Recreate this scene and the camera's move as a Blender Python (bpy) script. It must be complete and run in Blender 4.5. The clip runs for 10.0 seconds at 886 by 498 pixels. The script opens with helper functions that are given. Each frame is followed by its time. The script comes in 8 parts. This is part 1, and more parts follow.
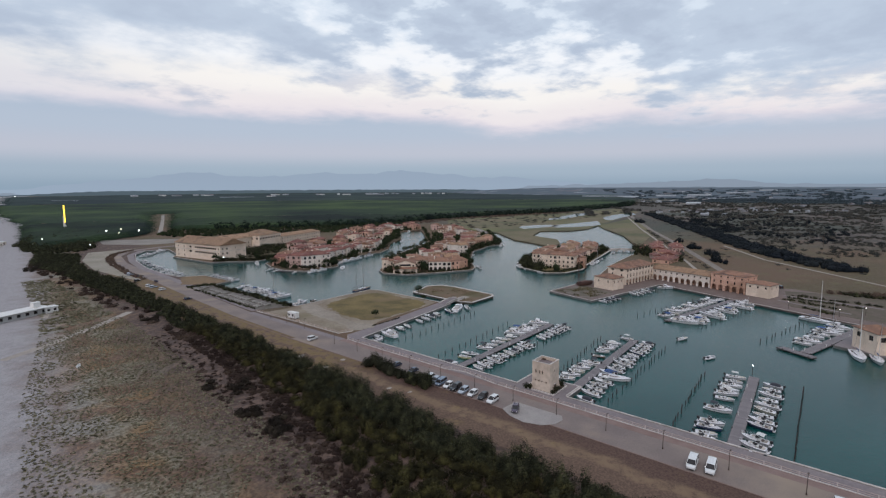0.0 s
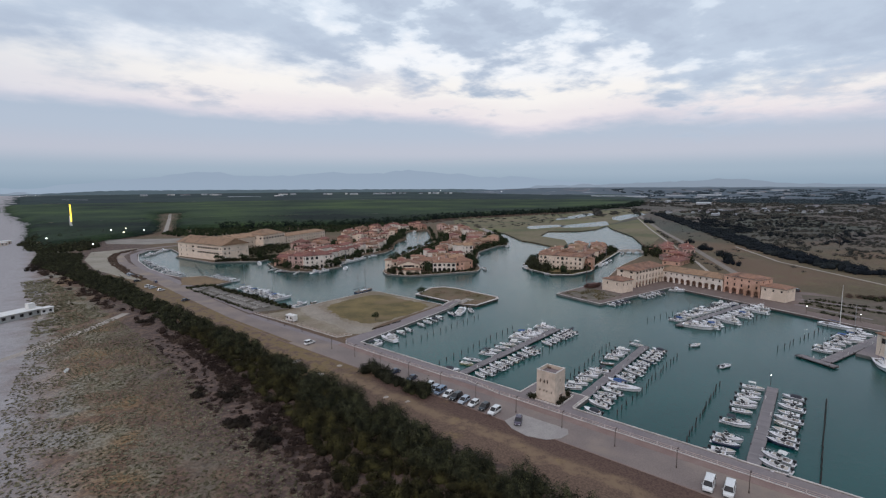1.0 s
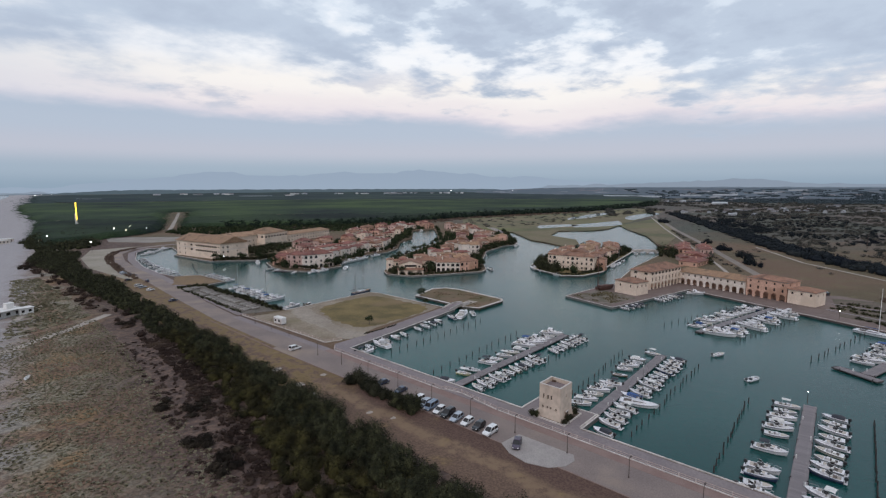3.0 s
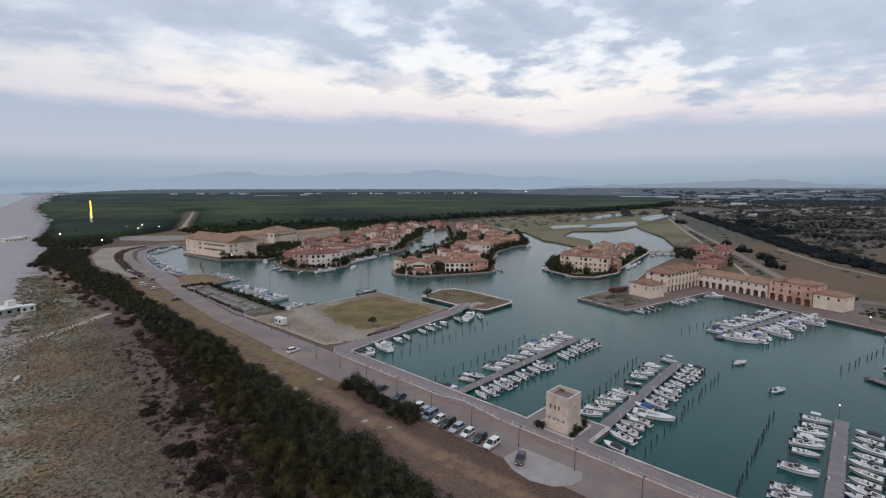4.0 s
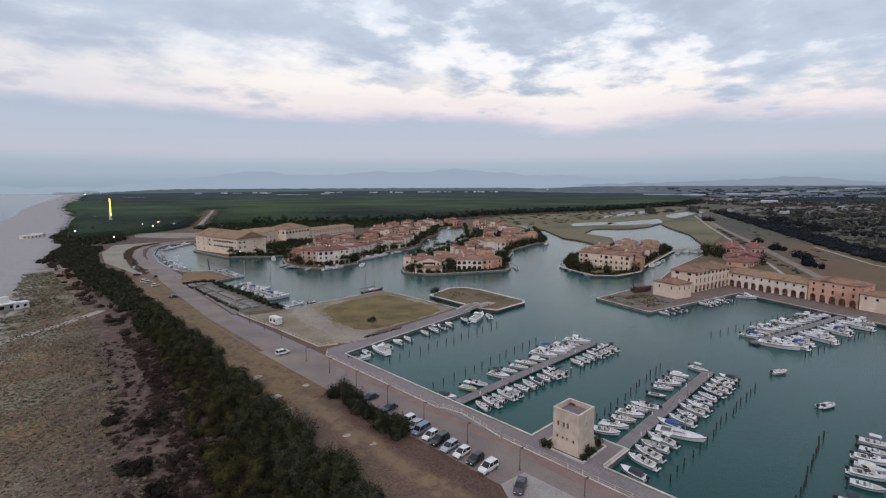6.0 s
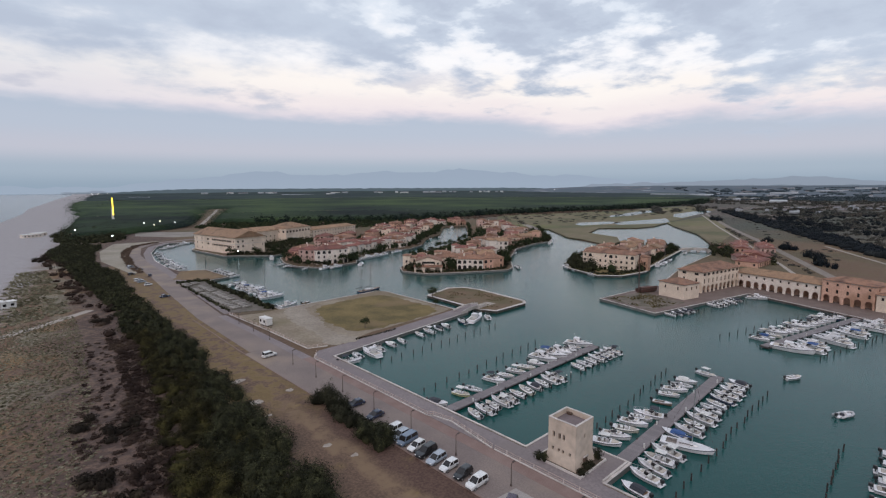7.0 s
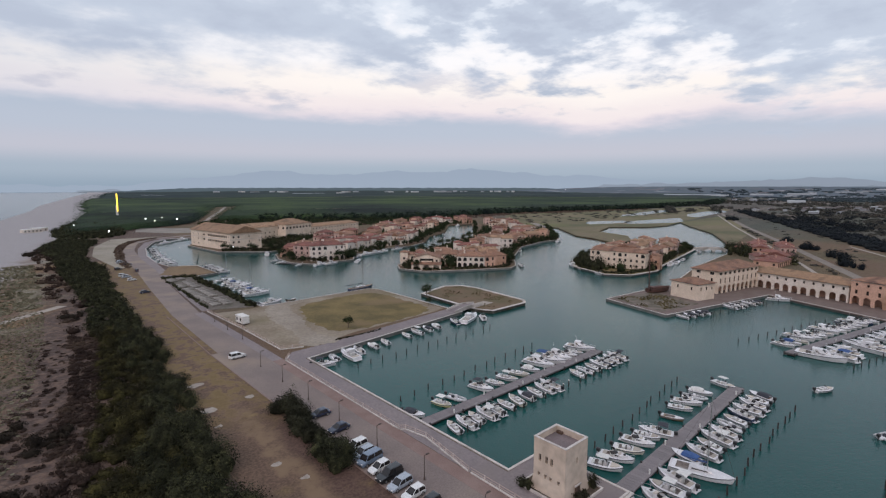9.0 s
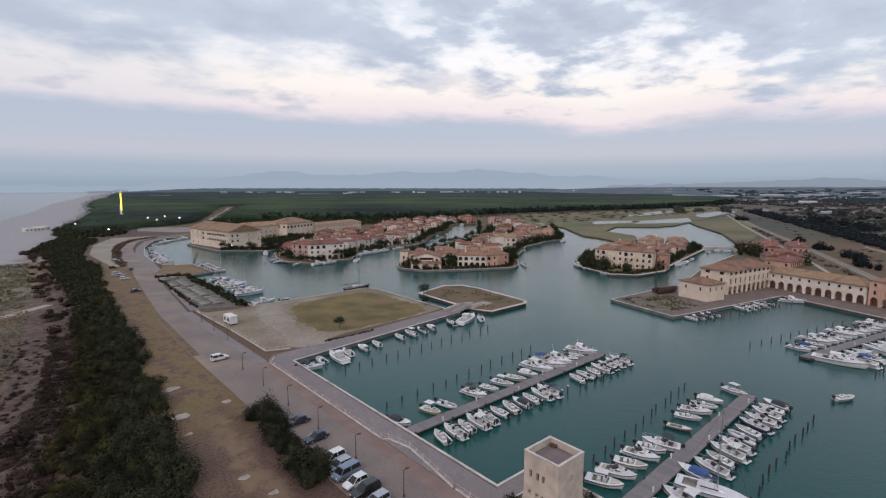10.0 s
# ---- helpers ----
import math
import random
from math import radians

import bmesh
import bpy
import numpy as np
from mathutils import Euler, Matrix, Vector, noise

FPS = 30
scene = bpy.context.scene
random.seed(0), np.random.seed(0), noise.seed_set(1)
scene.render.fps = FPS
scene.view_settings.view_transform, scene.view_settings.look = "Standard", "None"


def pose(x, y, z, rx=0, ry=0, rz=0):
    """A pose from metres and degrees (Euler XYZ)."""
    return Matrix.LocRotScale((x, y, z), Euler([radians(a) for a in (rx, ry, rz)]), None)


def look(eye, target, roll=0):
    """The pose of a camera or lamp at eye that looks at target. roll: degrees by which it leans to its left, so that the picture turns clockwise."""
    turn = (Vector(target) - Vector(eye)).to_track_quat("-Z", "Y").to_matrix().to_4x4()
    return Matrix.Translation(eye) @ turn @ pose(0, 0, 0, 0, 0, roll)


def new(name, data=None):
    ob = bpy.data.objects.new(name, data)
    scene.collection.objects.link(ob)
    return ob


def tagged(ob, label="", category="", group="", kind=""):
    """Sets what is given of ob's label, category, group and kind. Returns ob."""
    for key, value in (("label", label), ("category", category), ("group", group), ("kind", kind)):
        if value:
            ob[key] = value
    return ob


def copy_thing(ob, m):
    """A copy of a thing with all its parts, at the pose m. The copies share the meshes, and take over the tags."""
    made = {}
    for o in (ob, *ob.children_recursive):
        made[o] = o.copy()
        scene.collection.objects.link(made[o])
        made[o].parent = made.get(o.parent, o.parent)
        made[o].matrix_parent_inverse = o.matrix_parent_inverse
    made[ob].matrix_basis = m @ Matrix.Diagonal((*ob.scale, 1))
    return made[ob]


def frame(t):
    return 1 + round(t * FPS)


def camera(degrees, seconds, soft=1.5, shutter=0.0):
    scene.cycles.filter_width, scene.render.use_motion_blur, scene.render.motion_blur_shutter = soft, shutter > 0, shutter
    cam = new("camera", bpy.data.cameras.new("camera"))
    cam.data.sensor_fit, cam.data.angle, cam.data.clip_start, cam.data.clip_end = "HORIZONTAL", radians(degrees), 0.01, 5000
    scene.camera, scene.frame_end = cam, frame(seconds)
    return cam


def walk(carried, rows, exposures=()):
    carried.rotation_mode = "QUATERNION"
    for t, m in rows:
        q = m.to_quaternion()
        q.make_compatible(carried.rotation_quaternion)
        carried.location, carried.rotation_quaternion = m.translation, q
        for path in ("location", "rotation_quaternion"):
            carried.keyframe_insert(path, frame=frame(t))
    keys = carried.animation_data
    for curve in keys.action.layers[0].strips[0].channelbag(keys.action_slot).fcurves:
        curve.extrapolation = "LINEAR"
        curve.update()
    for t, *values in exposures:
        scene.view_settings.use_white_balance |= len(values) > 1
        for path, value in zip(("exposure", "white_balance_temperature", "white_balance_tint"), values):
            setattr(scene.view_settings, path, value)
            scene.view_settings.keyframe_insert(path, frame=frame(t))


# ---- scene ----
cam = camera(83.51, 10.0, soft=1.25)
PATH = [
    (0, (-122.99, -144.68, 59.39), (-47.06, -80.84, 46.82), -0.20),
    (0.5, (-119.48, -143.18, 59.39), (-44.28, -78.46, 46.86), -0.09),
    (1, (-116.07, -141.65, 59.12), (-41.14, -76.65, 46.50), -0.15),
    (1.5, (-112.59, -140.09, 58.53), (-37.79, -74.95, 45.75), -0.13),
    (2, (-108.93, -138.50, 57.79), (-34.69, -72.72, 45.03), -0.13),
    (2.5, (-105.14, -136.91, 57.12), (-31.19, -70.80, 44.45), -0.15),
    (4, (-93.69, -132.69, 55.27), (-22.20, -63.91, 42.74), 0.02),
    (4.5, (-90.11, -131.30, 54.51), (-19.57, -61.53, 41.94), 0.03),
    (5, (-86.56, -129.84, 53.70), (-16.81, -59.30, 41.06), 0.12),
    (5.5, (-83.01, -128.41, 52.81), (-13.96, -57.19, 40.13), -0.02),
    (7, (-72.04, -124.40, 50.40), (-4.44, -51.80, 37.74), -0.22),
    (7.5, (-68.32, -123.09, 49.51), (-1.11, -50.12, 36.90), -0.07),
    (8, (-64.71, -121.74, 48.53), (2.01, -48.32, 35.98), -0.03),
    (8.5, (-61.17, -120.32, 47.50), (5.10, -46.50, 34.93), -0.00),
    (9, (-57.63, -118.88, 46.48), (8.29, -44.74, 33.88), 0.02),
    (9.5, (-54.03, -117.45, 45.48), (11.72, -43.15, 32.93), 0.02),
    (10, (-50.36, -116.06, 44.61), (14.51, -40.98, 32.15), 0.04),
]
walk(cam, [(t, look(eye, target, roll)) for t, eye, target, roll in PATH], exposures=[(0.0, 0.0, 6260, 15), (4.0, 0.02, 6320, 15.5), (10.0, 0.06, 6480, 18)])

# ---- world and sun ----
SUN_DIR = Vector((-0.75, -0.35, 0.75)).normalized()   # towards the veiled sun, over the sea
world = bpy.data.worlds.new("overcast_dusk")
scene.world = world
world.use_nodes = True
wn, wl = world.node_tree.nodes, world.node_tree.links
wn.clear()


def wmath(op, a, b=None, c=None):
    n = wn.new("ShaderNodeMath")
    n.operation = op
    for i, v in enumerate((a, b, c)):
        if v is None:
            continue
        if isinstance(v, (int, float)):
            n.inputs[i].default_value = v
        else:
            wl.new(v, n.inputs[i])
    return n.outputs[0]


def wramp(fac, stops, smooth=True):
    n = wn.new("ShaderNodeValToRGB")
    n.color_ramp.interpolation = "EASE" if smooth else "LINEAR"
    els = n.color_ramp.elements
    while len(els) < len(stops):
        els.new(0.5)
    for e, (p, c) in zip(els, stops):
        e.position, e.color = p, (*c, 1)
    wl.new(fac, n.inputs[0])
    return n.outputs[0]


def wmix(fac, a, b):
    n = wn.new("ShaderNodeMix")
    n.data_type = "RGBA"
    for sock, v in ((n.inputs[0], fac), (n.inputs[6], a), (n.inputs[7], b)):
        if isinstance(v, (int, float)):
            sock.default_value = v
        elif isinstance(v, tuple):
            sock.default_value = (*v, 1)
        else:
            wl.new(v, sock)
    return n.outputs[2]


coord = wn.new("ShaderNodeTexCoord").outputs["Generated"]
sep = wn.new("ShaderNodeSeparateXYZ")
wl.new(coord, sep.inputs[0])
up = wmath("MAXIMUM", sep.outputs[2], 0.0)
# clouds lie on a high flat layer: project the direction onto it
inv = wmath("DIVIDE", 1.0, wmath("ADD", up, 0.15))
plane = wn.new("ShaderNodeCombineXYZ")
wl.new(wmath("MULTIPLY", sep.outputs[0], inv), plane.inputs[0])
wl.new(wmath("MULTIPLY", sep.outputs[1], inv), plane.inputs[1])


def wnoise(scale, detail, rough, offset):
    m = wn.new("ShaderNodeMapping")
    m.inputs["Location"].default_value = offset
    wl.new(plane.outputs[0], m.inputs[0])
    n = wn.new("ShaderNodeTexNoise")
    n.inputs["Scale"].default_value, n.inputs["Detail"].default_value, n.inputs["Roughness"].default_value = scale, detail, rough
    wl.new(m.outputs[0], n.inputs["Vector"])
    return n.outputs[0]


# how far round to the plain (+) or to the sea (-)
side = wmath("ADD", wmath("MULTIPLY", sep.outputs[0], 0.68), wmath("MULTIPLY", sep.outputs[1], -0.73))
turn = wmath("MULTIPLY_ADD", side, 0.5, 0.5)
grey = lambda *stops: wramp(turn, [(p, (v, v, v)) for p, v in stops])
mass = wnoise(1.5, 6, 0.55, (2.4, 9.2, 0))
puff = wnoise(4.2, 6, 0.56, (6.3, 2.2, 0))
wisp = wnoise(0.9, 7, 0.58, (1.3, 8.2, 0))
off = lambda v, k: wmath("MULTIPLY", wmath("SUBTRACT", v, 0.5), k)
# the low cloud bank: its upper edge dips towards the plain and is frayed
edge = grey((0.10, 0.138), (0.25, 0.132), (0.50, 0.126), (0.60, 0.104), (0.68, 0.113), (0.88, 0.106))
above = wmath("ADD", wmath("SUBTRACT", up, edge), wmath("ADD", off(wisp, 0.06), off(puff, 0.022)))
bank = wramp(up, [(0.0, (0.285, 0.385, 0.465)), (0.03, (0.36, 0.455, 0.53)), (0.065, (0.515, 0.55, 0.61)), (0.105, (0.475, 0.55, 0.625)), (0.135, (0.455, 0.54, 0.62))])
gap = wramp(wmath("MULTIPLY", above, 4.0), [(0.0, (0.78, 0.725, 0.745)), (0.10, (0.89, 0.835, 0.795)), (0.24, (0.975, 0.945, 0.855)), (0.42, (0.965, 0.985, 0.95)), (1.0, (0.90, 0.96, 0.97))])
gap = wmix(wmath("MULTIPLY", grey((0.12, 1.0), (0.34, 0.0)), 0.55), gap, (0.62, 0.68, 0.73))
band = wmix(wramp(wmath("MULTIPLY_ADD", above, 10.0, 0.5), [(0.36, (0, 0, 0)), (0.66, (1, 1, 1))]), bank, gap)
lens = wmath("MULTIPLY", wramp(wmath("ADD", wisp, off(puff, 0.35)), [(0.52, (0, 0, 0)), (0.64, (1, 1, 1))]), wramp(up, [(0.125, (0, 0, 0)), (0.15, (0.75, 0.75, 0.75)), (0.2, (0.6, 0.6, 0.6)), (0.24, (0, 0, 0))]))
band = wmix(lens, band, (0.545, 0.575, 0.64))
# the high deck: smooth and thick over the sea, broken into puffs over the plain, ragged below
broken = grey((0.32, 0.0), (0.50, 1.0), (0.66, 1.0), (0.77, 0.25))
lobe = wmath("MULTIPLY", grey((0.66, 0.0), (0.74, 1.0), (0.90, 0.8)), 0.42)
deck = wmath("ADD", wmath("MULTIPLY_ADD", wmath("MINIMUM", up, 0.36), 5.2, -1.10), wmath("ADD", off(mass, 1.6), wmath("MULTIPLY", off(puff, 1.0), wmath("MULTIPLY_ADD", broken, 1.1, 0.7))))
deck = wmath("ADD", deck, lobe)
amount = wramp(wmath("MULTIPLY_ADD", deck, 0.5, 0.5), [(0.40, (0, 0, 0)), (0.66, (1, 1, 1))])
depth = wmath("ADD", wmath("ADD", off(mass, 1.3), wmath("MULTIPLY", off(puff, 1.0), wmath("MULTIPLY_ADD", broken, 1.35, 0.35))), wmath("MULTIPLY_ADD", broken, -0.06, 0.62))
cloud = wramp(depth, [(0.14, (0.96, 1.01, 1.01)), (0.36, (0.73, 0.82, 0.87)), (0.55, (0.55, 0.64, 0.72)), (0.80, (0.485, 0.565, 0.65)), (1.0, (0.45, 0.53, 0.61))])
painted = wmix(amount, band, cloud)
sky = wn.new("ShaderNodeTexSky")
sky.sky_type, sky.sun_disc = "NISHITA", False
sky.sun_elevation, sky.sun_rotation = math.asin(SUN_DIR.z), math.atan2(SUN_DIR.x, SUN_DIR.y)
clear = wn.new("ShaderNodeVectorMath")
clear.operation = "SCALE"
clear.inputs["Scale"].default_value = 0.08
wl.new(sky.outputs[0], clear.inputs[0])
whole = wmix(0.94, clear.outputs[0], painted)
back = wn.new("ShaderNodeBackground")
back.inputs["Strength"].default_value = 1.0
wl.new(whole, back.inputs[0])
wl.new(back.outputs[0], wn.new("ShaderNodeOutputWorld").inputs[0])

sun = new("sun", bpy.data.lights.new("sun", "SUN"))
sun.data.energy, sun.data.angle, sun.data.color = 1.0, radians(22), (1.0, 0.89, 0.84)
sun.matrix_world = look(SUN_DIR * 100, (0, 0, 0))

# ---- materials ----


def node_mat(name):
    m = bpy.data.materials.new(name)
    m.use_nodes = True
    nt = m.node_tree
    return m, nt, nt.nodes["Principled BSDF"]


def mat(name, c1, c2=None, scale=1.0, rough=0.75, bump=0.3, metal=0.0, vary=0.0, fine=9.0, stain=None, coat=0.0, dist=0.05):
    """Two colours mixed by broad noise, broken up by fine grain; vary: lightness from object to object."""
    m, nt, p = node_mat(name)
    c2 = c2 or tuple(v * 0.8 for v in c1)
    n, l = nt.nodes, nt.links
    tc = n.new("ShaderNodeTexCoord")
    a, b = n.new("ShaderNodeTexNoise"), n.new("ShaderNodeTexNoise")
    a.inputs["Scale"].default_value, a.inputs["Detail"].default_value = scale, 4
    b.inputs["Scale"].default_value, b.inputs["Detail"].default_value = scale * fine, 3
    for t in (a, b):
        l.new(tc.outputs["Object"], t.inputs["Vector"])
    ramp = n.new("ShaderNodeMapRange")
    ramp.inputs[1].default_value, ramp.inputs[2].default_value = 0.35, 0.65
    l.new(a.outputs[0], ramp.inputs[0])
    mix = n.new("ShaderNodeMix")
    mix.data_type = "RGBA"
    mix.inputs[6].default_value, mix.inputs[7].default_value = (*c1, 1), (*c2, 1)
    l.new(ramp.outputs[0], mix.inputs[0])
    grain = n.new("ShaderNodeMapRange")
    grain.inputs[1].default_value, grain.inputs[2].default_value, grain.inputs[3].default_value, grain.inputs[4].default_value = 0.3, 0.7, 0.82, 1.15
    l.new(b.outputs[0], grain.inputs[0])
    value = grain.outputs[0]
    if vary:
        info, rnd, mul = n.new("ShaderNodeObjectInfo"), n.new("ShaderNodeMapRange"), n.new("ShaderNodeMath")
        rnd.inputs[3].default_value, rnd.inputs[4].default_value = 1 - vary, 1 + vary
        mul.operation = "MULTIPLY"
        l.new(info.outputs["Random"], rnd.inputs[0])
        l.new(rnd.outputs[0], mul.inputs[0])
        l.new(value, mul.inputs[1])
        value = mul.outputs[0]
    hsv = n.new("ShaderNodeHueSaturation")
    l.new(mix.outputs[2], hsv.inputs["Color"])
    l.new(value, hsv.inputs["Value"])
    col = hsv.outputs[0]
    if stain:
        s, sr, sm = n.new("ShaderNodeTexNoise"), n.new("ShaderNodeMapRange"), n.new("ShaderNodeMix")
        s.inputs["Scale"].default_value, s.inputs["Detail"].default_value = scale * 0.35, 6
        l.new(tc.outputs["Object"], s.inputs["Vector"])
        sr.inputs[1].default_value, sr.inputs[2].default_value = 0.52, 0.68
        l.new(s.outputs[0], sr.inputs[0])
        sm.data_type = "RGBA"
        sm.inputs[7].default_value = (*stain, 1)
        l.new(sr.outputs[0], sm.inputs[0])
        l.new(col, sm.inputs[6])
        col = sm.outputs[2]
    l.new(col, p.inputs["Base Color"])
    p.inputs["Roughness"].default_value, p.inputs["Metallic"].default_value, p.inputs["Coat Weight"].default_value = rough, metal, coat
    if bump:
        bm_ = n.new("ShaderNodeBump")
        bm_.inputs["Strength"].default_value, bm_.inputs["Distance"].default_value = bump, dist
        l.new(b.outputs[0], bm_.inputs["Height"])
        l.new(bm_.outputs[0], p.inputs["Normal"])
    return m


def glow(name, colour, strength):
    m, nt, p = node_mat(name)
    p.inputs["Base Color"].default_value = (*colour, 1)
    p.inputs["Emission Color"].default_value, p.inputs["Emission Strength"].default_value = (*colour, 1), strength
    return m


def water_mat(name, deep, shallow, ripple):
    m, nt, p = node_mat(name)
    n, l = nt.nodes, nt.links
    tc = n.new("ShaderNodeTexCoord")
    a, b, c = (n.new("ShaderNodeTexNoise") for _ in range(3))
    for t, s, d in ((a, 0.012, 3), (b, 0.55, 5), (c, 2.6, 3)):
        t.inputs["Scale"].default_value, t.inputs["Detail"].default_value = s, d
        l.new(tc.outputs["Object"], t.inputs["Vector"])
    r = n.new("ShaderNodeMapRange")
    r.inputs[1].default_value, r.inputs[2].default_value = 0.38, 0.62
    l.new(a.outputs[0], r.inputs[0])
    mix = n.new("ShaderNodeMix")
    mix.data_type = "RGBA"
    mix.inputs[6].default_value, mix.inputs[7].default_value = (*deep, 1), (*shallow, 1)
    l.new(r.outputs[0], mix.inputs[0])
    l.new(mix.outputs[2], p.inputs["Base Color"])
    p.inputs["Roughness"].default_value, p.inputs["IOR"].default_value = 0.16, 1.33
    add = n.new("ShaderNodeMath")
    add.operation = "ADD"
    l.new(b.outputs[0], add.inputs[0])
    l.new(c.outputs[0], add.inputs[1])
    bump = n.new("ShaderNodeBump")
    bump.inputs["Strength"].default_value, bump.inputs["Distance"].default_value = ripple, 0.25
    l.new(add.outputs[0], bump.inputs["Height"])
    l.new(bump.outputs[0], p.inputs["Normal"])
    return m


def roof_mat(name, c1, c2):
    """Terracotta pantiles: courses as fine relief, tiles weathered in patches."""
    m = mat(name, c1, c2, scale=0.55, rough=0.85, bump=0.0, vary=0.16, fine=7, stain=tuple(v * 0.55 for v in c2))
    nt = m.node_tree
    n, l = nt.nodes, nt.links
    tc, w, b = n.new("ShaderNodeTexCoord"), n.new("ShaderNodeTexWave"), n.new("ShaderNodeBump")
    w.inputs["Scale"].default_value, w.inputs["Distortion"].default_value = 1.3, 1.0
    w.bands_direction = "DIAGONAL"
    l.new(tc.outputs["Object"], w.inputs["Vector"])
    b.inputs["Strength"].default_value, b.inputs["Distance"].default_value = 0.5, 0.08
    l.new(w.outputs[1], b.inputs["Height"])
    l.new(b.outputs[0], n["Principled BSDF"].inputs["Normal"])
    return m


def leaf_mat(name, c1, c2, c3, patch=0.18, leafy=0.35, lo=0.42, hi=0.92):
    """Foliage: colour changes clump by clump and from leaf to leaf."""
    m, nt, p = node_mat(name)
    n, l = nt.nodes, nt.links
    tc, a = n.new("ShaderNodeTexCoord"), n.new("ShaderNodeTexNoise")
    a.inputs["Scale"].default_value, a.inputs["Detail"].default_value = patch, 4
    l.new(tc.outputs["Object"], a.inputs["Vector"])
    geo, add, ramp = n.new("ShaderNodeNewGeometry"), n.new("ShaderNodeMath"), n.new("ShaderNodeValToRGB")
    add.operation = "MULTIPLY_ADD"
    l.new(geo.outputs["Random Per Island"], add.inputs[0])
    add.inputs[1].default_value = leafy
    l.new(a.outputs[0], add.inputs[2])
    els = ramp.color_ramp.elements
    els.new(0.5)
    for e, (q, c) in zip(els, ((lo, c1), ((lo + hi) / 2, c2), (hi, c3))):
        e.position, e.color = q, (*c, 1)
    l.new(add.outputs[0], ramp.inputs[0])
    l.new(ramp.outputs[0], p.inputs["Base Color"])
    p.inputs["Roughness"].default_value = 0.85
    p.inputs["Specular IOR Level"].default_value = 0.08
    return m


WATER = water_mat("marina_water", (0.0045, 0.050, 0.046), (0.008, 0.067, 0.061), 0.20)
ASPHALT = mat("worn_asphalt", (0.178, 0.140, 0.128), (0.225, 0.178, 0.155), scale=0.12, rough=0.9, bump=0.04, fine=30, stain=(0.285, 0.220, 0.165))
PAVING = mat("promenade_paving", (0.185, 0.155, 0.158), (0.225, 0.188, 0.185), scale=0.14, rough=0.85, bump=0.05, fine=16, stain=(0.20, 0.165, 0.155))
BRICK_PATH = mat("brick_paving", (0.200, 0.128, 0.110), (0.238, 0.165, 0.143), scale=0.3, rough=0.9, bump=0.2, fine=22)
COPING = mat("pale_stone_coping", (0.58, 0.53, 0.49), (0.48, 0.43, 0.40), scale=0.5, rough=0.8, bump=0.3, stain=(0.30, 0.27, 0.24))
QUAY_WALL = mat("wet_quay_concrete", (0.16, 0.15, 0.14), (0.09, 0.095, 0.085), scale=0.4, rough=0.7, bump=0.5)
DECK = mat("weathered_pier_decking", (0.17, 0.15, 0.155), (0.21, 0.185, 0.185), scale=0.6, rough=0.85, bump=0.4, vary=0.12)
PALE_DIRT = mat("pale_gravel", (0.36, 0.315, 0.27), (0.29, 0.25, 0.215), scale=0.10, rough=0.95, bump=0.4, fine=16)


